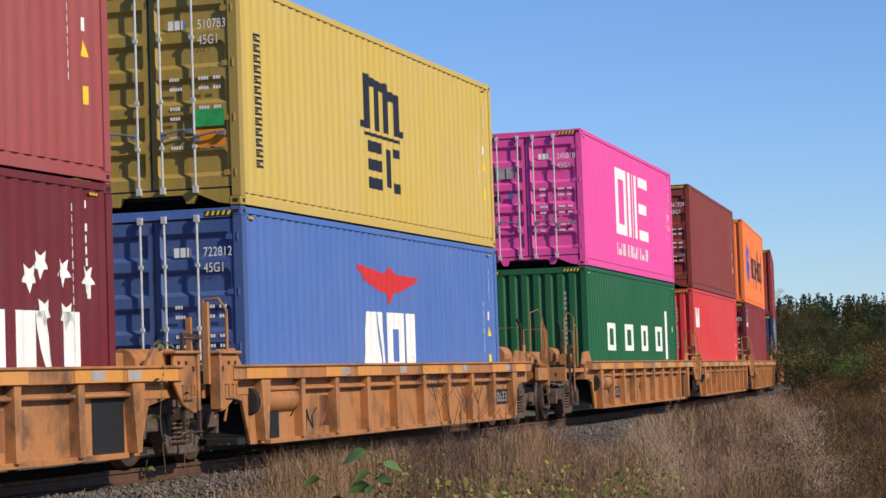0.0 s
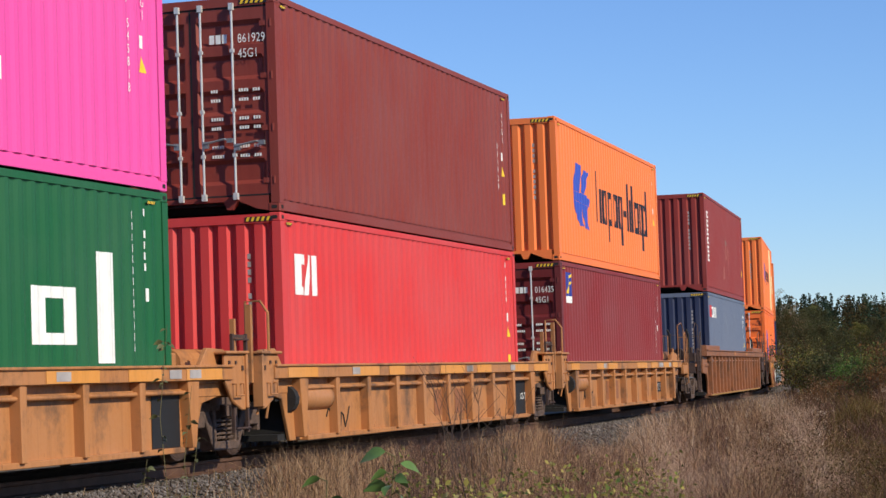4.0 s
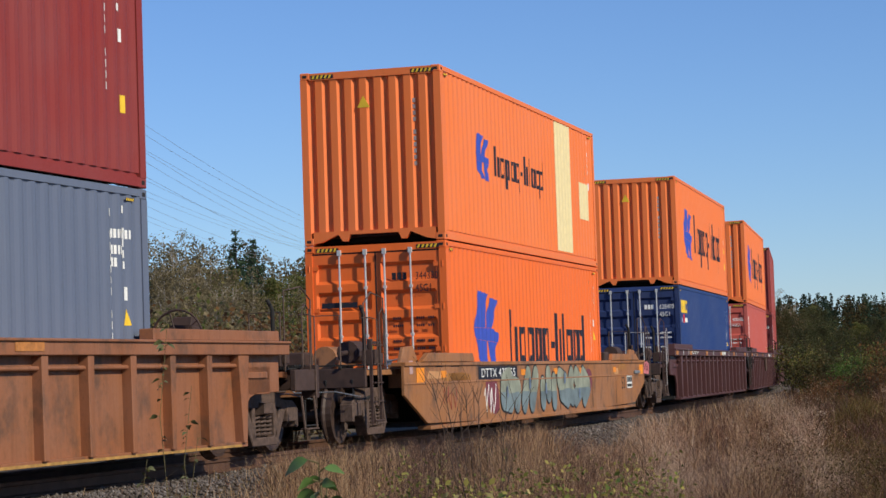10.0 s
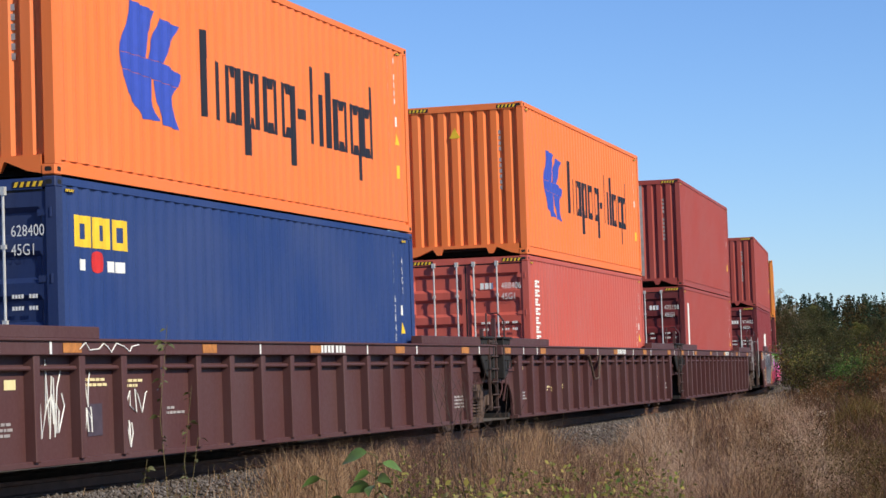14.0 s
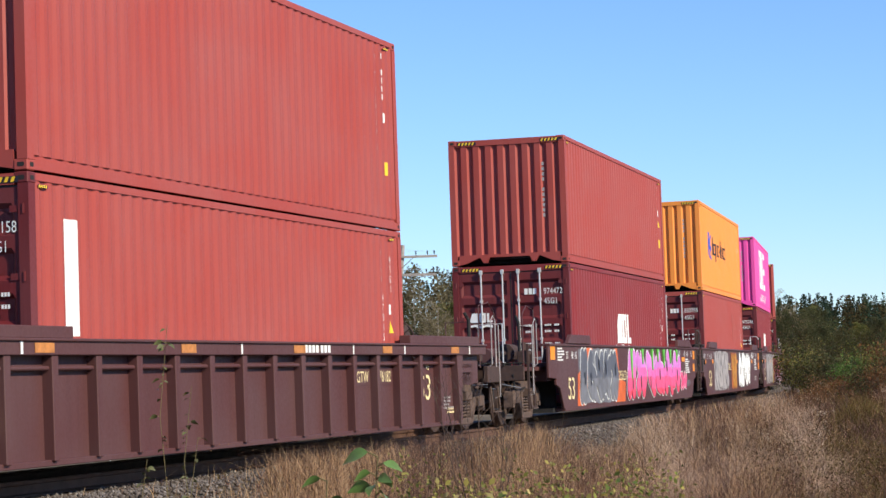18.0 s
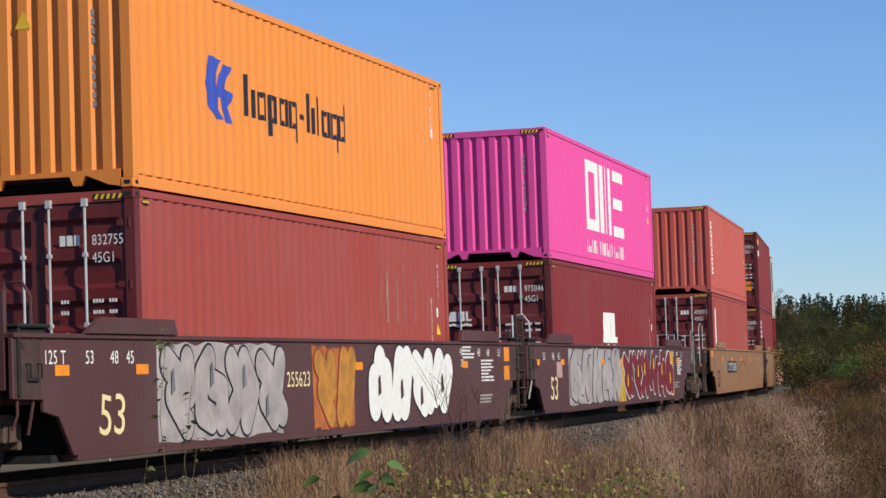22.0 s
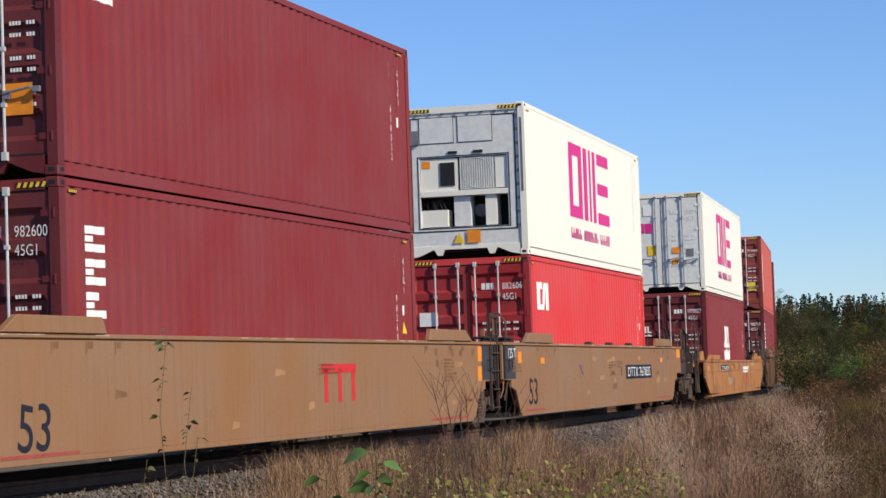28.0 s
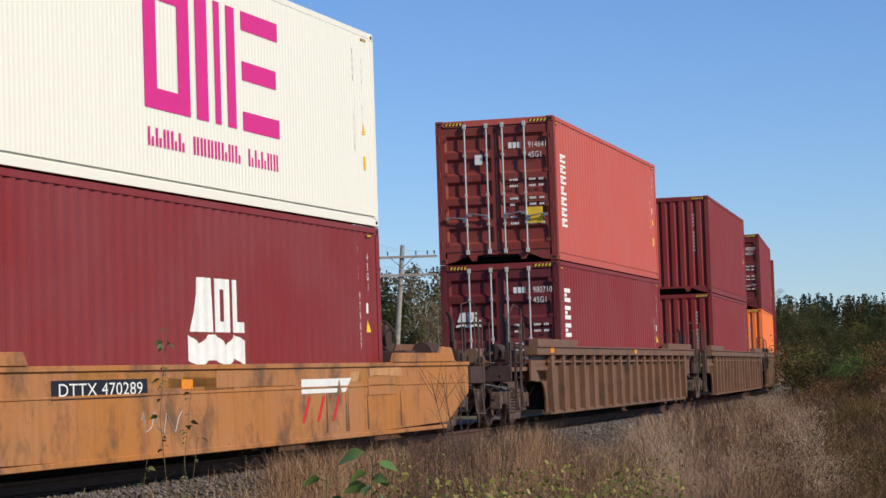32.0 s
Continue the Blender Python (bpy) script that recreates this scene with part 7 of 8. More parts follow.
def blades(x, y, height, width, lean, name, material, base=None):
    n = len(x)
    z = ground_height(x, y) - 0.03 if base is None else base
    a = RNG.uniform(0, 6.28, n)
    la = RNG.uniform(0, 6.28, n)
    ux, uy = np.cos(a) * width / 2, np.sin(a) * width / 2
    lx, ly = np.cos(la) * lean * height, np.sin(la) * lean * height
    V = np.empty((n, 5, 3))
    for k, (sgn, t, w) in enumerate(((-1, 0, 1), (1, 0, 1), (-1, 0.55, 0.8), (1, 0.55, 0.8), (0, 1, 0))):
        V[:, k, 0] = x + sgn * ux * w + lx * t * t
        V[:, k, 1] = y + sgn * uy * w + ly * t * t
        V[:, k, 2] = z + height * (t - 0.25 * lean * t * t)
    f = np.array([(0, 1, 3), (0, 3, 2), (2, 3, 4)])
    F = (f[None] + 5 * np.arange(n)[:, None, None]).reshape(-1, 3)
    return quick_mesh(name, V.reshape(-1, 3), F, material)


def grass_cover(count, d0, d1, hmin, hmax, wmin, wmax, material, label, keep, lean=(0.05, 0.75), clump=0.6):
    x, y = wedge(int(count * 1.6), d0, d1)
    u, s = lateral(x, y)
    k = keep(x, y, u, s)
    pick = RNG.uniform(0, 1, len(x)) < k
    x, y, u, s, k = x[pick][:count], y[pick][:count], u[pick][:count], s[pick][:count], k[pick][:count]
    lump = 0.72 + 0.28 * np.sin(x * 1.7 + 2 * np.sin(y * 0.9)) * np.sin(y * 1.3 + x)
    low = blend(0.047, 0.056, x / y) * (1 - blend(0.078, 0.088, x / y)) * blend(27, 33, y) * (1 - blend(54, 60, y)) * 0.45
    h = RNG.uniform(hmin, hmax, len(x)) * (1 - clump + clump * lump) * (0.3 + 0.7 * blend(1.6, 3.2, u)) * (0.28 + 0.72 * blend(-17, -11, s)) * (1 - 0.62 * low) * (1 - 0.3 * blend(0.06, 0.11, x / y) * blend(20, 30, y) * blend(3.5, 6, u))
    h = np.maximum(h, 0.06)
    me = blades(x, y, h, RNG.uniform(wmin, wmax, len(x)) * (0.6 + y / 45), RNG.uniform(*lean, len(x)), "grass", material)
    return tagged(new("grass", me), label, "grass", kind="stuff")


STRAW = island_material("straw_grass", [(190, 152, 114), (206, 172, 132), (158, 122, 94), (214, 182, 142), (172, 132, 104)], 0.75, trans=0.3)
RUSSET = island_material("russet_grass", [(120, 90, 70), (138, 106, 82), (102, 80, 66), (128, 96, 80), (148, 114, 88)], 0.8, trans=0.2, patchy=0.4)
OLIVE = island_material("olive_grass", [(100, 86, 48), (84, 76, 44), (120, 98, 56), (96, 72, 46)], 0.75, trans=0.25, patchy=0.45)
BANK = island_material("bank_grass", [(96, 70, 48), (110, 80, 52), (80, 60, 42), (102, 80, 48)], 0.8, trans=0.2, patchy=0.3)
PALE = island_material("pale_plume_grass", [(212, 182, 154), (194, 164, 138), (170, 142, 120), (222, 194, 166)], 0.8, trans=0.35)
STEMS = island_material("dead_stems", [(84, 66, 64), (100, 78, 74), (70, 56, 56), (112, 88, 78)], 0.85, trans=0.1)


def near_side(x, y, u, s):
    b = x / y
    verge = blend(-0.09, -0.07, b) * (1 - blend(0.04, 0.05, b))   # where the grass grows up to the ties
    gap = blend(0.05, 0.058, b) * (1 - blend(0.068, 0.078, b)) * (1 - blend(2.3, 2.8, u))
    verge = np.maximum(verge, blend(0.08, 0.088, b))
    edge = blend(2.3, 3.4, u) * (1 - verge) + blend(1.3, 2.0, u) * verge
    return (u > 1.4) * (0.04 + 0.96 * edge) * (0.25 + 0.75 * blend(-18, -11, s)) * (1 - 0.75 * gap) * (1 - 0.65 * blend(0.15, 0.172, b)) * (1 - 0.8 * pale_zone(x, y))


def stripe(b, y, b0, y0, b1, y1, half):
    """A band of one growth along a line of the plan, soft at its edges."""
    k = np.clip((np.log(y) - math.log(y0)) / (math.log(y1) - math.log(y0)), 0, 1)
    off = np.abs(b - (b0 + (b1 - b0) * k))
    return 1 - blend(half * 0.4, half * 1.3, off + 0.2 * half * np.sin(y * 0.8) + 0.15 * half * np.sin(y * 2.1 + 1))


def pale_zone(x, y):
    b = x / y
    return np.maximum.reduce([stripe(b, y, 0.136, 85, 0.163, 30, 0.0075), 0.9 * stripe(b, y, 0.085, 60, 0.1, 30, 0.013), 0.7 * stripe(b, y, 0.2, 60, 0.215, 34, 0.008)])


def right_bank(x, y, u, s):
    return (u > 3.2) * blend(0.06, 0.14, x / y) * (1 - 0.85 * pale_zone(x, y))


def olive_bank(x, y, u, s):
    b = x / y
    return (u > 3.2) * (0.35 * blend(0.06, 0.14, b) + 0.65 * np.maximum(stripe(b, y, 0.16, 80, 0.19, 26, 0.012), stripe(b, y, 0.14, 45, 0.16, 22, 0.01)))


def mound(x, y, u, s):
    return (u > 1.9) * np.minimum(1, 1.3 * pale_zone(x, y))


def straw_zone(x, y, u, s):
    b = x / y
    return near_side(x, y, u, s) * (0.2 + 0.8 * np.maximum(1 - blend(-0.035, -0.012, b), stripe(b, y, 0.045, 60, 0.02, 18, 0.012)) + 0.15 * blend(0.06, 0.1, b)).clip(0, 1) * (1 - 0.9 * blend(0.13, 0.16, b))


def stem_zone(x, y, u, s):
    b = x / y
    return near_side(x, y, u, s) * (0.18 + 0.82 * np.maximum(stripe(b, y, -0.01, 60, -0.02, 18, 0.02), 0.6 * stripe(b, y, 0.115, 70, 0.11, 24, 0.01)))


grass_cover(95000, 12, 95, 0.7, 1.25, 0.004, 0.008, STRAW, "tall dry straw-coloured grass beside the track", straw_zone, (0.05, 1.0))
grass_cover(60000, 12, 95, 0.6, 1.2, 0.004, 0.008, RUSSET, "tall russet dead grass", near_side, (0.05, 1.0))
grass_cover(52000, 12, 95, 0.8, 1.35, 0.003, 0.006, STEMS, "dark dead weed stems standing in the grass", stem_zone, (0.02, 0.5))
grass_cover(26000, 12, 95, 0.3, 0.7, 0.008, 0.016, OLIVE, "low olive green grass in the field", near_side, (0.1, 1.0))
grass_cover(60000, 26, 95, 0.65, 1.15, 0.004, 0.008, PALE, "pale feathery grass on the mound by the track", mound, (0.3, 1.0))
grass_cover(30000, 22, 100, 0.35, 0.8, 0.006, 0.012, BANK, "brown brush covering the bank", right_bank, (0.2, 1.0))
grass_cover(30000, 22, 100, 0.3, 0.9, 0.006, 0.014, OLIVE, "olive brush covering the bank", olive_bank, (0.2, 1.0))


def tussocks(count, d0, d1, zone, rmin, rmax, hmin, hmax, stalks, material, label, width=0.006):
    """Rounded clumps of bent dry growth, each a dome of its own height."""
    x, y = wedge(count * 6, d0, d1, 0.03, 0.235)
    u, s = lateral(x, y)
    pick = (RNG.uniform(0, 1, len(x)) < zone(x, y)) & (u > 3.0)
    cx, cy = x[pick][:count], y[pick][:count]
    n = len(cx)
    R, H = RNG.uniform(rmin, rmax, (n, 1)), RNG.uniform(hmin, hmax, (n, 1))
    q = np.sqrt(RNG.uniform(0, 1, (n, stalks)))
    th = RNG.uniform(0, 6.28, (n, stalks))
    px, py = (cx[:, None] + q * R * np.cos(th)).ravel(), (cy[:, None] + 1.3 * q * R * np.sin(th)).ravel()
    h = (H * (1 - 0.75 * q * q) * RNG.uniform(0.55, 1.0, q.shape)).ravel()
    w = RNG.uniform(0.6, 1.3, len(px)) * width * (0.6 + py / 45)
    me = blades(px, py, np.maximum(h, 0.05), w, RNG.uniform(0.3, 1.1, len(px)), "tussocks", material)
    return tagged(new("tussocks", me), label, "grass", kind="stuff")


PLUM = island_material("plum_brown_brush", [(98, 74, 70), (116, 86, 78), (82, 62, 60), (126, 96, 84)], 0.85, trans=0.2)
MOSS = island_material("moss_olive_brush", [(116, 104, 58), (98, 92, 52), (134, 110, 64), (106, 80, 52), (132, 122, 68)], 0.8, trans=0.3)
tussocks(190, 24, 92, lambda x, y: np.maximum(pale_zone(x, y), 0.5 * (1 - blend(0.12, 0.16, x / y))), 0.3, 0.8, 0.4, 0.85, 330, PALE, "pale straw tussocks on the bank")
tussocks(80, 22, 92, lambda x, y: 0.9 * (1 - pale_zone(x, y)) * blend(0.05, 0.1, x / y), 0.35, 0.9, 0.35, 0.75, 300, PLUM, "plum-brown tussocks on the bank")
tussocks(140, 22, 95, lambda x, y: 0.95 * (1 - pale_zone(x, y)) * blend(0.13, 0.16, x / y), 0.4, 1.0, 0.35, 0.8, 300, MOSS, "olive tussocks on the bank", 0.008)


def leaf_quads(centres, size, squash=0.6, droop=0.0):
    """Small pointed leaves: two triangles folded along the middle."""
    n = len(centres)
    d = RNG.normal(size=(n, 3))
    d[:, 2] -= droop
    d /= np.linalg.norm(d, axis=1)[:, None]
    e = np.cross(d, RNG.normal(size=(n, 3)))
    e /= np.linalg.norm(e, axis=1)[:, None]
    L = np.asarray(size).reshape(-1, 1) * RNG.uniform(0.6, 1.3, (n, 1))
    V = np.stack([centres - d * L / 2, centres + e * L * squash / 2, centres + d * L / 2, centres - e * L * squash / 2], 1)
    F = (np.array([(0, 1, 2, 3)])[None] + 4 * np.arange(n)[:, None, None]).reshape(-1, 4)
    return V.reshape(-1, 3), F


def weed_patch(count, d0, d1, a0, a1, hmin, hmax, leaves, size, material, label):
    x, y = wedge(count, d0, d1, a0, a1)
    u, s = lateral(x, y)
    ok = u > 3.3
    x, y = x[ok], y[ok]
    z = ground_height(x, y)
    h = RNG.uniform(hmin, hmax, len(x))
    t = RNG.uniform(0.35, 1.0, (len(x), leaves)) ** 0.7
    c = np.stack([x[:, None] + RNG.normal(0, 0.07, t.shape), y[:, None] + RNG.normal(0, 0.07, t.shape), z[:, None] + h[:, None] * t], -1).reshape(-1, 3)
    V, F = leaf_quads(c, np.full(len(c), size))
    return tagged(new("weeds", quick_mesh("weeds", V, F, material)), label, "weeds", kind="stuff")


YGREEN = island_material("yellow_green_leaf", [(92, 112, 50), (140, 142, 68), (70, 90, 42), (186, 172, 92), (108, 118, 56)], 0.6, trans=0.3)
SEEDM = island_material("seed_heads", [(150, 112, 88), (184, 148, 116), (112, 80, 66), (98, 62, 60)], 0.85, trans=0.2)
WHITEFLUFF = island_material("pale_fluff", [(214, 196, 168), (190, 164, 136), (226, 214, 190)], 0.85, trans=0.3)
weed_patch(90, 11, 17, -0.02, 0.09, 0.5, 1.0, 5, 0.055, island_material("cream_yellow_leaf", [(206, 190, 110), (222, 206, 140), (176, 164, 84), (150, 150, 74)], 0.6, trans=0.4), "scattered cream and yellow leaves on the weeds")
weed_patch(24, 11.5, 13.5, 0.052, 0.08, 0.6, 0.95, 24, 0.05, YGREEN, "clump of yellow-green leaves at the field's edge")
weed_patch(170, 12, 24, -0.03, 0.1, 0.6, 1.12, 14, 0.04, YGREEN, "yellow-green leafy weeds among the grass")
weed_patch(700, 16, 70, -0.1, 0.22, 0.75, 1.25, 12, 0.016, SEEDM, "brown seed heads on dry stems")
weed_patch(220, 34, 85, 0.075, 0.17, 0.6, 1.1, 12, 0.028, WHITEFLUFF, "pale fluffy seed heads on the mound")
weed_patch(800, 24, 95, 0.13, 0.23, 0.3, 0.8, 22, 0.03, island_material("bank_brush_leaf", [(104, 84, 50), (88, 78, 42), (124, 88, 60), (110, 100, 56), (84, 56, 46)], 0.75, trans=0.2, patchy=0.4), "olive and rust brush leaves on the bank")


# ---- trees ----
BARK = plain("pale_bark", (176, 164, 150), rough=0.9, var=0.45, scale=6, bump=0.3)
DARKBARK = plain("dark_bark", (84, 68, 58), rough=0.95, var=0.4, scale=8, bump=0.3)
NEEDLE = island_material("spruce_needles", [(56, 78, 58), (74, 96, 68), (46, 66, 52), (86, 106, 74)], 0.85, trans=0.3)
LEAVES = {
    "gold": island_material("gold_leaf", [(164, 128, 56), (190, 148, 66), (128, 116, 56), (160, 110, 54), (104, 106, 54)], 0.7, trans=0.5),
    "olive": island_material("olive_leaf", [(98, 110, 58), (122, 126, 66), (80, 96, 52), (146, 136, 76), (114, 104, 64)], 0.7, trans=0.5),
    "grey": island_material("thin_autumn_leaf", [(134, 122, 90), (152, 136, 104), (114, 106, 76), (170, 152, 116), (120, 112, 84)], 0.75, trans=0.5),
    "green": island_material("green_leaf", [(86, 124, 58), (108, 146, 70), (68, 104, 50), (124, 152, 80)], 0.7, trans=0.5),
    "rust": island_material("rust_leaf", [(122, 84, 54), (104, 78, 54), (140, 100, 60), (90, 72, 52)], 0.75, trans=0.4),
    "dark": island_material("dark_olive_leaf", [(72, 78, 50), (88, 90, 56), (60, 68, 44), (104, 92, 60)], 0.75, trans=0.4),
}


def broadleaf(seed, h, kind, count, spread=0.24, leaf=0.085, name="birch_tree", bare_top=0.0):
    count = int(count * 1.7)
    spread *= 1.2
    rnd = random.Random(seed)
    g, tips = Geo(), []
    pts = [(0, 0, -0.3)]
    x = y = 0.0
    for i in range(1, 8):
        x += rnd.uniform(-0.03, 0.03) * h / 3
        y += rnd.uniform(-0.03, 0.03) * h / 3
        pts.append((x, y, h * 0.93 * i / 7))
    g.tube(pts, 0.014 * h + 0.02, 7, 0.012)
    for i in range(15):
        t = 0.22 + 0.74 * i / 14
        j = t * 7
        a, b = Vector(pts[min(7, int(j))]), Vector(pts[min(7, int(j) + 1)])
        p = a.lerp(b, j - int(j))
        ang = i * 2.4 + rnd.uniform(-0.4, 0.4)
        r = spread * h * (1.05 - 0.75 * t) * rnd.uniform(0.7, 1.25)
        q = p + Vector((math.cos(ang) * r, math.sin(ang) * r, r * rnd.uniform(0.6, 1.3)))
        m = p.lerp(q, 0.5) + Vector((0, 0, -0.08 * r))
        g.tube([p, m, q], 0.012 + 0.004 * h * (1 - t), 5, 0.006)
        tips += [(m, r * 0.4), (q, r * 0.5), (p.lerp(q, 0.75), r * 0.45)]
        for k in range(2):
            e = q + Vector((rnd.uniform(-1, 1), rnd.uniform(-1, 1), rnd.uniform(0.2, 1.2))) * r * 0.45
            g.tube([p.lerp(q, 0.7), e], 0.009, 4, 0.004)
            tips.append((e, r * 0.35))
    tips.append((Vector(pts[-1]), 0.06 * h))
    w = [1.0 if t[0].z < h * (1 - bare_top) else 0.15 for t in tips]
    pick = rnd.choices(range(len(tips)), w, k=count)
    c = np.array([tips[i][0] for i in pick]) + np.clip(RNG.normal(size=(count, 3)), -1.3, 1.3) * np.array([[tips[i][1] * 0.72] for i in pick])
    c[:, 2] = np.maximum(c[:, 2], 0.08 * h)
    V, F = leaf_quads(c, np.full(count, leaf), 0.75)
    root = new(name)
    put("trunk", g.mesh("trunk", BARK), root, BARK if kind != "dark" else DARKBARK)
    put("crown", quick_mesh("crown", V, F, LEAVES[kind]), root, LEAVES[kind])
    return root


def spruce(seed, h):
    rnd = random.Random(seed)
    g = Geo().tube([(0, 0, -0.3), (0, 0, h)], 0.02 * h, 7, 0.01)
    cs, z = [], 0.1 * h
    while z < h * 0.99:
        r = 0.25 * h * (1 - z / h) ** 0.8 * rnd.uniform(0.75, 1.2) + 0.09
        n = 7 if z < 0.8 * h else 5
        for i in range(n):
            a = rnd.uniform(0, 6.28)
            rr = r * rnd.uniform(0.7, 1.15)
            tip = Vector((math.cos(a) * rr, math.sin(a) * rr, z - 0.16 * rr))
            base = Vector((0, 0, z))
            g.tube([base, base.lerp(tip, 0.5) + Vector((0, 0, 0.05 * rr)), tip], 0.014, 4, 0.005)
            for k in range(max(5, int(rr * 30))):
                t = rnd.uniform(0.15, 1.05)
                cs.append(base.lerp(tip, t) + Vector((rnd.gauss(0, 0.09 * rr + 0.02), rnd.gauss(0, 0.09 * rr + 0.02), rnd.gauss(-0.05, 0.05))))
        z += 0.032 * h * rnd.uniform(0.8, 1.25)
    c = np.array(cs)
    V, F = leaf_quads(c, np.full(len(c), 0.2), 0.42, 0.5)
    root = new("spruce_tree")
    put("trunk", g.mesh("trunk", DARKBARK), root, DARKBARK)
    put("crown", quick_mesh("crown", V, F, NEEDLE), root, NEEDLE)
    return root


def shrub(seed, h, kind, count=500, leaf=0.075, wide=0.5):
    count = int(count * 2.6)
    rnd = random.Random(seed)
    g, tips = Geo(), []
    for i in range(11):
        a, r = rnd.uniform(0, 6.28), wide * h * rnd.uniform(0.3, 1.0)
        hh = h * rnd.uniform(0.6, 1.0)
        q = Vector((math.cos(a) * r, math.sin(a) * r, hh))
        m = Vector((math.cos(a) * r * 0.35, math.sin(a) * r * 0.35, hh * 0.5))
        g.tube([(0, 0, -0.2), m, q], 0.018, 5, 0.005)
        tips += [(q, 0.16 * h), (m.lerp(q, 0.5), 0.18 * h), (m, 0.14 * h)]
        for k in range(2):
            e = m.lerp(q, 0.6) + Vector((rnd.uniform(-1, 1), rnd.uniform(-1, 1), rnd.uniform(0.2, 1))) * 0.22 * h
            g.tube([m.lerp(q, 0.5), e], 0.008, 4, 0.003)
            tips.append((e, 0.12 * h))
    pick = [rnd.randrange(len(tips)) for _ in range(count)]
    c = np.array([tips[i][0] for i in pick]) + RNG.normal(size=(count, 3)) * np.array([[tips[i][1]] for i in pick])
    c[:, 2] = np.maximum(c[:, 2], 0.05)
    V, F = leaf_quads(c, np.full(count, leaf), 0.7)
    root = new("shrub")
    put("branch_work", g.mesh("branch_work", DARKBARK), root, DARKBARK)
    put("crown", quick_mesh("crown", V, F, LEAVES[kind]), root, LEAVES[kind])
    return root


def stand(px, py, scale=1.0, turn=0.0):
    z = float(ground_height(px, py)[0])
    return Matrix.Translation((px, py, z)) @ Matrix.Rotation(turn, 4, "Z") @ Matrix.Scale(scale, 4)


KINDS = {}
for k, (f, args, label, cat, grp) in {
    "gold_a": (broadleaf, (11, 6.0, "gold", 6000), "young birch with golden autumn leaves", "tree", "trees behind the track"),
    "gold_b": (broadleaf, (12, 6.0, "gold", 5000, 0.2), "slim birch with yellow and orange leaves", "tree", "trees behind the track"),
    "olive_a": (broadleaf, (13, 6.0, "olive", 7000, 0.25), "leafy olive green tree at the wood's edge", "tree", "trees behind the track"),
    "olive_b": (broadleaf, (14, 6.0, "olive", 6000, 0.22), "olive green young aspen tree", "tree", "trees behind the track"),
    "grey_a": (broadleaf, (15, 6.0, "grey", 4200, 0.2, 0.07, "birch_tree", 0.15), "thin birch with few pale autumn leaves", "tree", "trees behind the track"),
    "grey_b": (broadleaf, (16, 6.0, "grey", 2600, 0.16, 0.06, "birch_tree", 0.3), "half-bare pale birch with twiggy top", "tree", "trees behind the track"),
    "dark_a": (broadleaf, (17, 6.0, "dark", 6500, 0.26, 0.075, "alder_tree"), "dark olive tree at the far wood's edge", "tree", "trees of the far wood"),
    "spruce_a": (spruce, (21, 7.0), "dark green spruce standing above the birches", "tree", "trees behind the track"),
    "spruce_b": (spruce, (22, 7.0), "slim dark green spruce tree", "tree", "trees behind the track"),
    "shrub_grey": (shrub, (36, 1.6, "grey", 800), "thin grey-brown bush before the birches", "bush", "bushes by the line"),
    "shrub_rust": (shrub, (31, 1.6, "rust"), "rust brown bush beside the wood", "bush", "bushes by the line"),
    "shrub_olive": (shrub, (32, 1.6, "olive", 700), "olive green bush beside the wood", "bush", "bushes by the line"),
    "shrub_green": (shrub, (33, 1.6, "green", 900), "bright green leafy bush on the bank", "bush", "bushes by the line"),
    "shrub_gold": (shrub, (34, 1.6, "gold", 700), "golden yellow bush before the trees", "bush", "bushes by the line"),
    "shrub_dark": (shrub, (35, 1.6, "dark", 800), "dark olive bush on the bank", "bush", "bushes by the line"),
}.items():
    ob = f(*args)
    tagged(ob, label, cat, grp)
    KINDS[k] = [ob, False]


def plant(k, x, y, scale, turn=None):
    ob, used = KINDS[k]
    m = stand(x, y, scale, random.uniform(0, 6.28) if turn is None else turn)
    if used:
        return copy_thing(ob, m @ Matrix.Scale(1 / ob.scale.x, 4))
    ob.matrix_basis = m
    KINDS[k][1] = True
    return ob


random.seed(5)
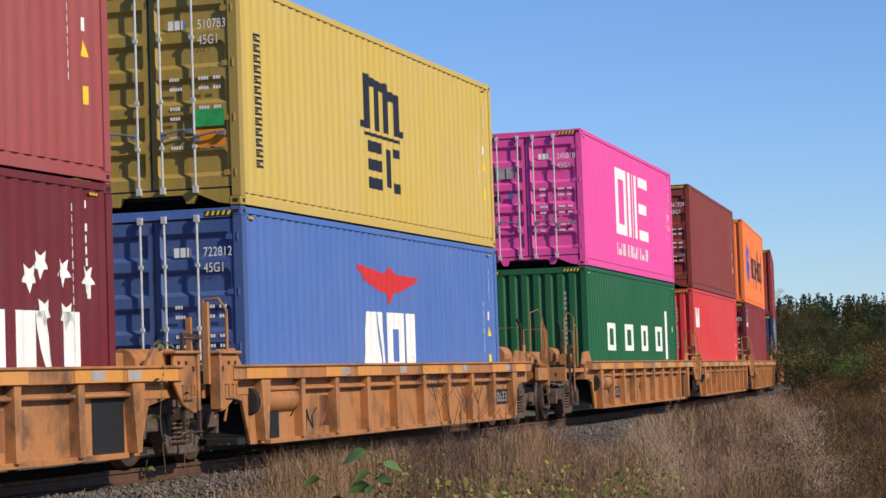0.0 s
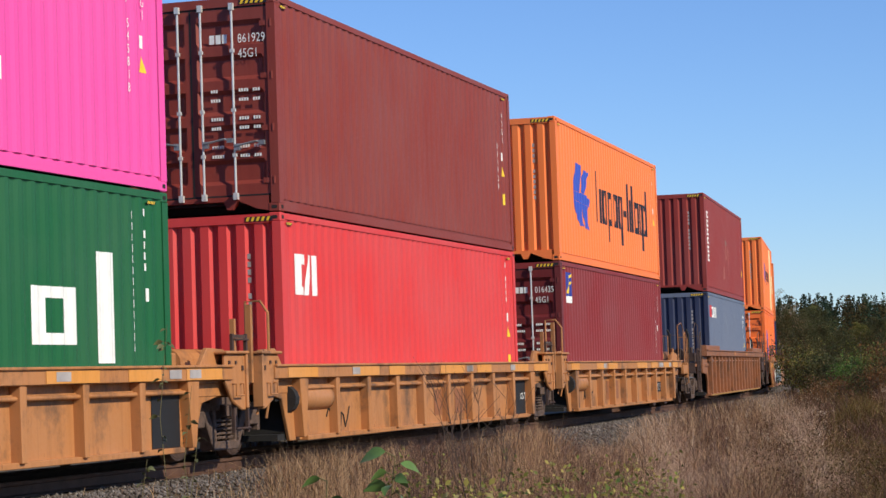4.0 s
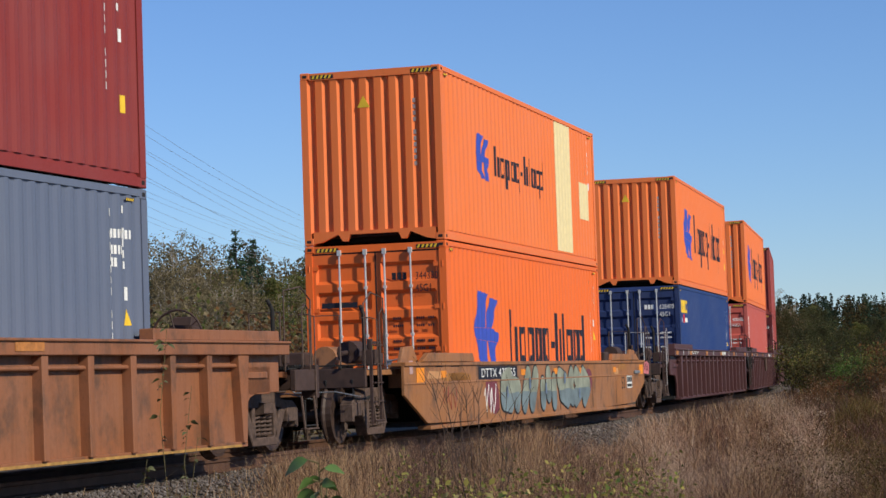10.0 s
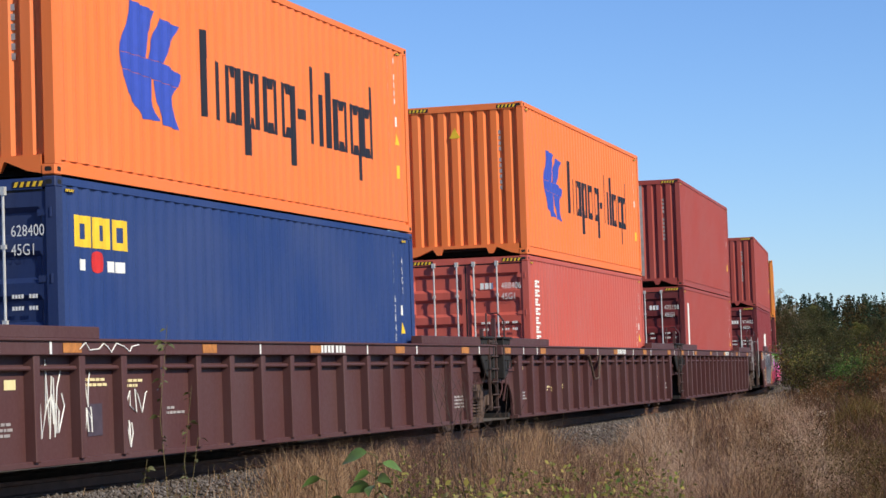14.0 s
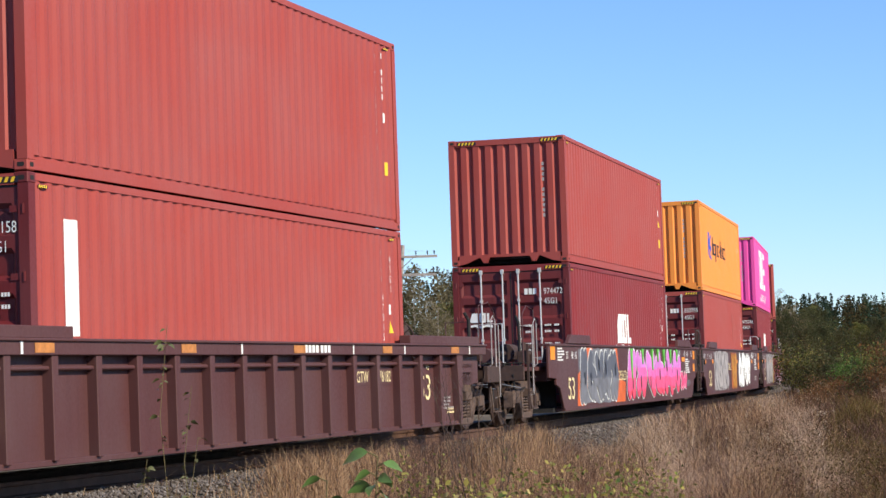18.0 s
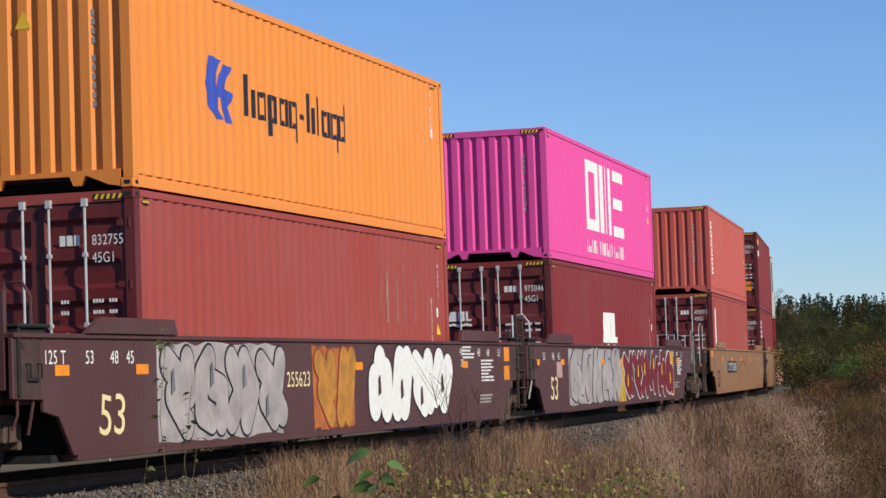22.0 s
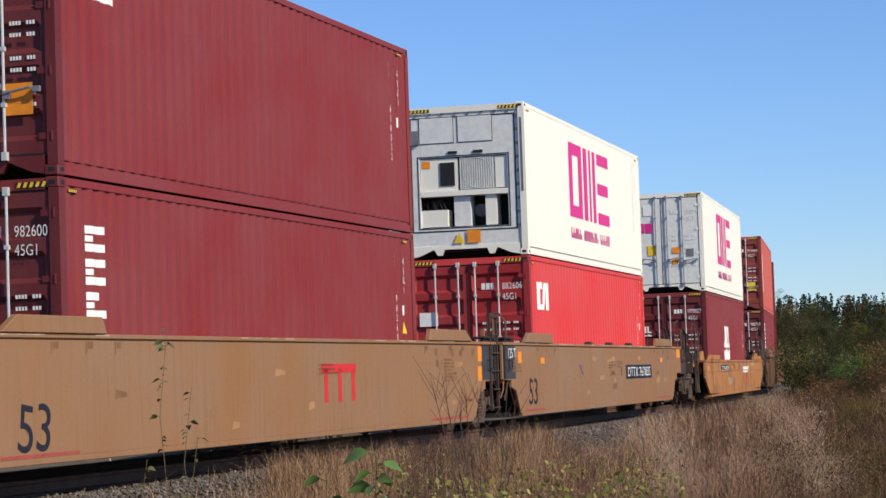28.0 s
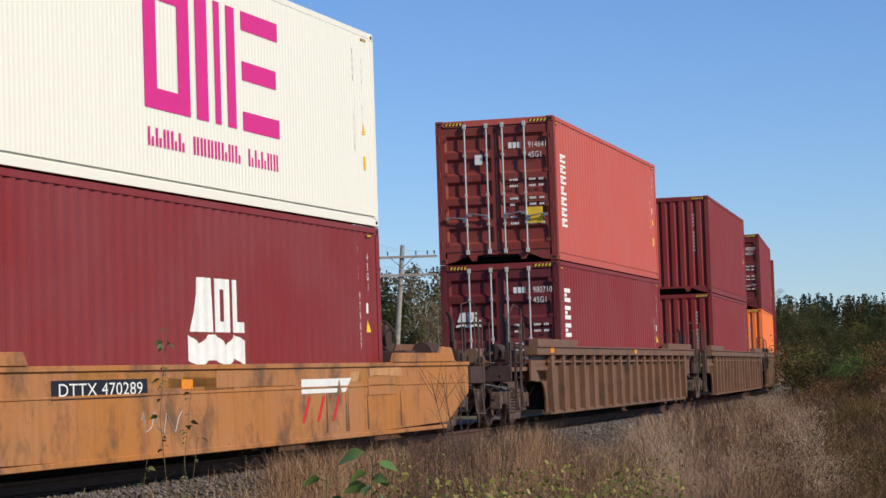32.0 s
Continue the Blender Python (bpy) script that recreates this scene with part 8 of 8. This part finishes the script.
# (x / y bearing, distance, kind, height in metres)
for a, d, k, h in [
    (-0.1425, 84, "spruce_a", 8.0), (-0.19, 80, "spruce_b", 7.9), (-0.186, 90, "spruce_a", 8.3), (-0.173, 92, "spruce_b", 7.6), (-0.167, 88, "spruce_b", 7.2),
    (-0.092, 100, "spruce_b", 8.0), (-0.084, 104, "spruce_b", 7.8), (-0.14, 100, "spruce_b", 7.5), (-0.157, 84, "grey_b", 8.0), (-0.121, 88, "grey_b", 9.2),
    (-0.134, 86, "grey_a", 8.3), (-0.127, 84, "grey_a", 8.0), (-0.112, 86, "grey_a", 8.3), (-0.105, 90, "grey_a", 8.4), (-0.098, 92, "olive_b", 7.2),
    (-0.117, 80, "grey_a", 6.4), (-0.128, 76, "grey_a", 5.6), (-0.145, 74, "olive_a", 5.6), (-0.152, 70, "gold_a", 5.3), (-0.16, 74, "gold_b", 6.0),
    (-0.168, 78, "gold_a", 5.8), (-0.178, 76, "olive_a", 6.3), (-0.185, 70, "olive_b", 5.6), (-0.193, 66, "gold_a", 5.2), (-0.2, 72, "gold_b", 6.2),
    (-0.205, 78, "spruce_a", 7.9), (-0.21, 70, "olive_a", 6.2), (-0.22, 72, "gold_a", 6.3), (-0.103, 80, "grey_a", 6.4), (-0.094, 84, "grey_b", 6.6),
    (-0.087, 88, "grey_a", 7.0), (-0.078, 90, "olive_b", 6.8), (-0.07, 92, "grey_a", 7.2), (-0.062, 96, "olive_a", 7.2), (-0.053, 100, "spruce_b", 7.2),
    (-0.044, 104, "grey_a", 7.4), (-0.035, 120, "olive_b", 7.0), (-0.029, 122, "spruce_a", 7.4), (-0.021, 118, "dark_a", 6.4), (-0.013, 118, "grey_b", 7.6),
    (-0.008, 122, "grey_b", 7.0), (-0.004, 116, "grey_a", 6.6), (0.004, 124, "olive_b", 6.6), (0.012, 128, "grey_a", 6.8), (0.022, 132, "dark_a", 6.6),
    (0.034, 138, "olive_a", 6.4), (0.046, 144, "grey_a", 6.8), (0.058, 150, "dark_a", 6.8), (0.07, 156, "olive_b", 6.6), (0.084, 162, "spruce_b", 7.0),
    (0.098, 166, "dark_a", 6.6), (0.112, 170, "olive_a", 6.6), (0.126, 174, "grey_a", 7.2), (0.138, 176, "dark_a", 6.8),
]:
    plant(k, a * d, d, h / (7.0 if "spruce" in k else 7.4))
for i in range(34):   # bushes before the wood, behind the track
    a = -0.215 + 0.2 * i / 33
    d = random.uniform(56, 68) + 40 * max(0, a + 0.12)
    if -0.05 < a < 0.01:
        d += 58   # the pole's foot stands clear
    plant(random.choice(["shrub_gold", "shrub_olive", "shrub_rust", "shrub_olive", "shrub_dark"] if a < -0.14 else ["shrub_grey", "shrub_grey", "shrub_olive", "shrub_rust"]), a * d, d, random.uniform(1.1, 2.1))
for a, d, k, h in [   # the far wood on the outside of the curve
    (0.1455, 150, "grey_b", 7.6), (0.1485, 150, "dark_a", 6.0), (0.152, 146, "grey_a", 6.2), (0.156, 150, "dark_a", 5.8), (0.16, 156, "olive_a", 5.8), (0.164, 152, "dark_a", 5.6),
    (0.1685, 190, "spruce_b", 5.68), (0.172, 196, "spruce_a", 5.59), (0.1755, 190, "spruce_b", 5.50), (0.179, 200, "spruce_a", 5.68), (0.182, 192, "spruce_b", 5.42),
    (0.1852, 184, "spruce_b", 6.36), (0.189, 198, "spruce_a", 5.59), (0.1925, 192, "spruce_b", 5.59), (0.1965, 198, "spruce_a", 5.85), (0.2, 190, "spruce_b", 5.68), (0.205, 196, "spruce_a", 5.85),
    (0.21, 190, "spruce_b", 6.02), (0.158, 120, "dark_a", 4.0), (0.166, 122, "dark_a", 4.2), (0.174, 116, "dark_a", 3.6), (0.182, 120, "olive_a", 3.8), (0.19, 118, "dark_a", 3.8), (0.198, 116, "olive_b", 3.6), (0.206, 114, "dark_a", 4.0),
    (0.152, 124, "dark_a", 4.6), (0.148, 128, "dark_a", 4.4),
]:
    plant(k, a * d, d, h / (7.1 if "spruce" in k else 6.7))
for a, d, k, sc in [(0.1765, 78, "shrub_green", 0.95), (0.181, 80, "shrub_green", 0.75), (0.17, 86, "shrub_dark", 1.2), (0.163, 88, "shrub_dark", 1.25), (0.157, 90, "shrub_olive", 1.2),
                    (0.187, 76, "shrub_olive", 1.0), (0.192, 78, "shrub_rust", 1.2), (0.197, 74, "shrub_rust", 1.05), (0.203, 76, "shrub_dark", 1.1), (0.152, 92, "shrub_dark", 1.3),
                    (0.166, 74, "shrub_rust", 0.7), (0.174, 66, "shrub_rust", 0.6), (0.183, 60, "shrub_dark", 0.6), (0.19, 56, "shrub_rust", 0.6), (0.196, 60, "shrub_dark", 0.7), (0.16, 72, "shrub_rust", 0.6)]:
    plant(k, a * d, d, sc)


def far_woods(name, count, slim, colours, label, a0, a1):
    """Dense wood behind the first trees, out to the horizon's edge; slim crowns are conifers."""
    cs = []
    for i in range(count):
        a = RNG.uniform(a0, a1)
        d = RNG.uniform(118, 175) if a < 0 else RNG.uniform(165, 250)
        top = float(np.interp(a, [-0.2, -0.1, -0.03, 0.02, 0.13, 0.2], [0.07, 0.066, 0.054, 0.045, 0.031, 0.0308]))
        z0 = -0.1
        h = top * d * RNG.uniform(0.72, 1.0) * (1.04 if slim else 1.0) + EYE - z0
        n = 420
        t = RNG.uniform(0.02, 1, n) ** 1.1
        wide = RNG.uniform(0.9, 1.5) if slim else RNG.uniform(1.6, 2.6)
        bulge = (1 - t) if slim else np.sqrt(np.maximum(0, 1 - t)) * 0.8
        r = (bulge * wide + 0.1) * np.sqrt(RNG.uniform(0, 1, n))
        th = RNG.uniform(0, 6.28, n)
        cs.append(np.stack([a * d + r * np.cos(th), d + r * np.sin(th), z0 + h * t], -1))
    c = np.concatenate(cs)
    V, F = leaf_quads(c, np.full(len(c), 0.2), 0.6)
    m = island_material(name + "_leaf", colours, 0.9, trans=0.4, patchy=0.12)
    return tagged(new(name, quick_mesh(name, V, F, m)), label, "woods", kind="stuff")


far_woods("far_woods", 480, False, [(120, 112, 80), (138, 126, 94), (100, 96, 66), (150, 134, 98), (112, 100, 74)], "dense grey-brown birch wood in the distance", -0.32, 0.02)
far_woods("far_woods", 380, False, [(76, 80, 48), (100, 94, 56), (62, 68, 46), (118, 100, 62), (98, 80, 56)], "dense mixed autumn wood in the distance", 0.0, 0.34)
# conifer greens with distance haze mixed in: paler and bluer
HAZED_FIR = [(54, 76, 58), (68, 90, 68), (44, 62, 50), (78, 94, 72)]
far_woods("far_conifers", 420, True, HAZED_FIR, "dark conifers standing in the distant wood", 0.1, 0.34)
far_woods("far_conifers", 40, True, HAZED_FIR, "dark conifers among the birches", -0.32, -0.163)
far_woods("far_conifers", 14, True, HAZED_FIR, "few conifers among the birches", -0.163, 0.1)


# ---- telegraph line ----
POLEM = plain("grey_pole_wood", (168, 158, 150), rough=0.9, var=0.3, scale=5, bump=0.3)
GLASSY = plain("dark_insulator", (60, 56, 60), rough=0.25, var=0.2)


def telegraph_pole(base, top, arm_z, turn, label, half=1.55):
    root = tagged(new("telegraph_pole"), label, "utility pole", "poles of the telegraph line")
    g = Geo().tube([base, top], 0.15, 10, 0.11)
    put("pole", g.mesh("pole", POLEM), root, POLEM)
    d = Vector((math.cos(turn), math.sin(turn), 0))
    ends = []
    for z in arm_z:
        t = (z - base[2]) / (top[2] - base[2])
        c = Vector(base).lerp(Vector(top), t) - Vector((0, 0.14, 0))
        bm = Geo().box(-half, half, -0.05, 0.05, -0.06, 0.06)
        arm = put("crossarm", bm.mesh("crossarm", POLEM), root, POLEM, Matrix.Translation(c) @ Matrix.Rotation(turn, 4, "Z"))
        for sx in (-1, 1):
            put("brace", Geo().tube([(sx * 0.55, -0.06, -0.05), (0.0, -0.03, -0.55)], 0.018, 5).mesh("brace", STEEL), arm, STEEL)
        for k in (-1.42, -1.12, -0.62, 0.62, 1.12, 1.42):
            x = k * half / 1.55
            put("insulator", cached("insulator", lambda: Geo().add(*turned([(0.0, 0.24), (0.028, 0.22), (0.04, 0.17), (0.028, 0.14), (0.04, 0.1), (0.025, 0.06), (0.012, 0.05), (0.012, 0.0)])).mesh("insulator", GLASSY)), arm, GLASSY, pose(x, 0, 0.06))
            ends.append(c + d * x + Vector((0, 0, 0.26)))
    return root, ends


def turned(prof, n=10):
    vs, fs = [], []
    for r, z in prof:
        for j in range(n):
            t = 2 * math.pi * j / n
            vs.append((r * math.cos(t), r * math.sin(t), z))
    for i in range(len(prof) - 1):
        for j in range(n):
            fs.append((i * n + j, i * n + (j + 1) % n, (i + 1) * n + (j + 1) % n, (i + 1) * n + j))
    return vs, fs


_, e1 = telegraph_pole((-9.55, 43.5, -0.7), (-9.4, 43.5, 8.2), (7.31, 6.71), 0.0, "tall grey telegraph pole with two crossarms", 1.75)
_, e2 = telegraph_pole((-2.75, 112.0, -0.6), (-2.05, 112.0, 7.55), (6.95, 6.05), 0.0, "leaning weathered telegraph pole with two crossarms", 1.75)
_, e0 = telegraph_pole((-16.0, -8.0, -0.7), (-16.0, -8.0, 8.2), (7.42, 6.84), 0.1, "grey telegraph pole behind the camera", 1.75)
wires = Geo()
for a, b in [*zip(e1, e2), *zip(e0, e1)]:
    pts = [a.lerp(b, t) + Vector((0, 0, -1.1 * 4 * t * (1 - t))) for t in (i / 16 for i in range(17))]
    wires.tube(pts, 0.004, 4)
tagged(new("telegraph_wires", wires.mesh("telegraph_wires", GREYLOCK)), "thin sagging telegraph wires between the poles", "wires", kind="stuff")
guy = Geo().tube([(-9.75, 43.5, 6.0), (-6.6, 44.5, -0.6)], 0.012, 5)
tagged(new("guy_wire", guy.mesh("guy_wire", GALV)), "thin steel guy wire staying the pole", "wire")


# ---- plants close to the camera ----
STEM = plain("weed_stem", (110, 100, 60), rough=0.7, var=0.3)
TWIG = plain("bare_twig", (86, 70, 62), rough=0.9, var=0.3)
BIGLEAF = plain("broad_green_leaf", (94, 124, 62), rough=0.45, var=0.3, scale=20)


def leaf_blade(length, width, bend):
    """One broad leaf from its stalk along +x, folded at the midrib, bent down."""
    n, vs, fs = 7, [], []
    for i in range(n + 1):
        t = i / n
        w = width / 2 * math.sin(math.pi * min(1, t ** 0.75)) if 0 < t < 1 else 0.002
        x, z = length * t, -bend * length * t * t
        vs += [(x, -w, z + 0.25 * w), (x, 0, z), (x, w, z + 0.25 * w)]
    for i in range(n):
        for j in (0, 1):
            fs.append((3 * i + j, 3 * i + j + 1, 3 * i + j + 4, 3 * i + j + 3))
    return Geo().add(vs, fs).mesh("leaf", BIGLEAF, True)


def leafy_stalk(name, label, pts, leaves, category="plant", r=0.006, leafm=None):
    """pts from the root up; leaves: (place along 0-1, length, heading, tilt)."""
    root = tagged(new(name), label, category)
    g = Geo().tube(pts, r, 6, r * 0.4)
    put("stem", g.mesh("stem", STEM), root, STEM)
    n = len(pts) - 1
    for t, ln, hd, tilt in leaves:
        i = min(n - 1, int(t * n))
        p = Vector(pts[i]).lerp(Vector(pts[i + 1]), t * n - i)
        q = p + Vector((math.cos(radians(hd)), math.sin(radians(hd)), 0.5)) * ln * 0.35
        put("leaf_stalk", Geo().tube([p, q], r * 0.5, 5).mesh("leaf_stalk", STEM), root, STEM)
        put("leaf", leaf_blade(ln, ln * 0.62, 0.35), root, leafm or BIGLEAF, Matrix.Translation(q) @ Euler((radians(tilt), radians(10), radians(hd))).to_matrix().to_4x4())
    return root


broad_weed = leafy_stalk("broad_leaved_weed", "tall weed with broad green leaves near the camera", [(0, 0, -0.05), (0.02, 0, 0.5), (-0.02, 0.01, 1.0), (0.01, 0, 1.37)],
                         [(1.0, 0.1, 175, -40), (0.97, 0.07, -20, 30), (0.94, 0.07, 200, 50), (0.92, 0.07, 60, -20), (0.9, 0.07, 250, 20), (0.9, 0.08, 150, 60), (0.88, 0.06, -50, -40), (0.93, 0.06, 300, 60)])
WEED_AT = (-0.27, 8.0, float(ground_height(-0.27, 8.0)[0]))
side_weed = leafy_stalk("broad_leaved_weed", "smaller weed with drooping green leaves", [(0, 0, -0.05), (-0.03, 0, 0.6), (0.02, 0, 1.29)],
                        [(1.0, 0.07, 180, 40), (0.95, 0.06, 20, -30), (0.9, 0.07, 140, 30), (0.86, 0.08, -60, 20), (0.8, 0.09, 220, -30)])
side_weed.matrix_basis = pose(-0.47, 8.2, float(ground_height(-0.47, 8.2)[0]))
rv = random.Random(3)
for i, (bx, by, hh, cnt) in enumerate([(-1.51, 12.0, 1.95, 15), (-1.4, 12.1, 1.62, 11), (-1.62, 11.9, 1.25, 9), (-1.34, 11.8, 1.36, 10)]):
    gz = float(ground_height(bx, by)[0])
    v = leafy_stalk("thin_sapling", "thin wild sapling with sparse small leaves", [(0, 0, -0.05), (0.03, 0, hh * 0.4), (-0.02, 0, hh * 0.75), (0.03, 0, hh)],
                    [(rv.uniform(0.45, 1.0), rv.uniform(0.02, 0.05), rv.uniform(0, 360), rv.uniform(-60, 60)) for _ in range(cnt + 6)], r=0.003, leafm=plain("dull_olive_leaf", (92, 94, 54), rough=0.6, var=0.4, scale=30))
    v.matrix_basis = pose(bx, by, gz)


def bare_shrub():
    rnd = random.Random(8)
    root = tagged(new("bare_shrub"), "leafless twiggy shrub standing in the dry grass", "shrub")
    for i in range(9):
        g = Geo()
        a = rnd.uniform(-0.55, 0.55)
        h = rnd.uniform(1.3, 1.85)
        p0 = Vector((rnd.uniform(-0.05, 0.05), 0, -0.05))
        p1 = p0 + Vector((a * h * 0.3, rnd.uniform(-0.1, 0.1), h * 0.5))
        p2 = p1 + Vector((a * h * 0.25, rnd.uniform(-0.1, 0.1), h * 0.5))
        g.tube([p0, p1, p2], 0.006, 5, 0.002)
        for k in range(11):
            t = rnd.uniform(0.2, 0.95)
            s = p1.lerp(p2, t) if k > 2 else p0.lerp(p1, 0.4 + 0.6 * t)
            e = s + Vector((rnd.uniform(-0.22, 0.22), rnd.uniform(-0.1, 0.1), rnd.uniform(0.15, 0.35)))
            g.tube([s, e], 0.003, 4, 0.0015)
        put("branch", g.mesh("branch", TWIG), root, TWIG)
    root.matrix_basis = pose(0.28, 20, float(ground_height(0.28, 20)[0]))


bare_shrub()


# ---- what moves ----
def motions():
    x, y, z = WEED_AT   # the weed sways in the wind
    sway = [(0, 0), (2, 0.5), (3.4, 3), (5.6, -0.5), (6.4, -2), (7.7, -3.5), (8.9, -13), (9.6, -9), (10.4, -8.5), (11.5, -3), (13, -0.3), (16, 0.3), (19, 0), (23, 0.6), (27, 0.2), (32, -0.6)]
    walk(broad_weed, [(t, pose(x, y, z, 0, a, 0)) for t, a in sway])
    times = [float(t) for t in range(33)]
    for thing, s, z in MOVING:
        walk(thing, [(t, on_track(s - run(t), z)) for t in times])
    for w, s, dx in WHEELS:
        near = [k / 30 for k in range(961) if -18 < s - run(k / 30) < 34]
        rows = [(t, pose(dx, 0, 0.455) @ Matrix.Rotation(-run(t) / 0.455, 4, "Y")) for t in near]
        first, last = (rows[0][1], rows[-1][1]) if rows else (pose(dx, 0, 0.455),) * 2
        if not rows or near[0] > 0.001:
            rows.insert(0, (0.0, first))
        if near and near[-1] < 31.999 or not near:
            rows.append((32.0, last))
        walk(w, rows)


motions()
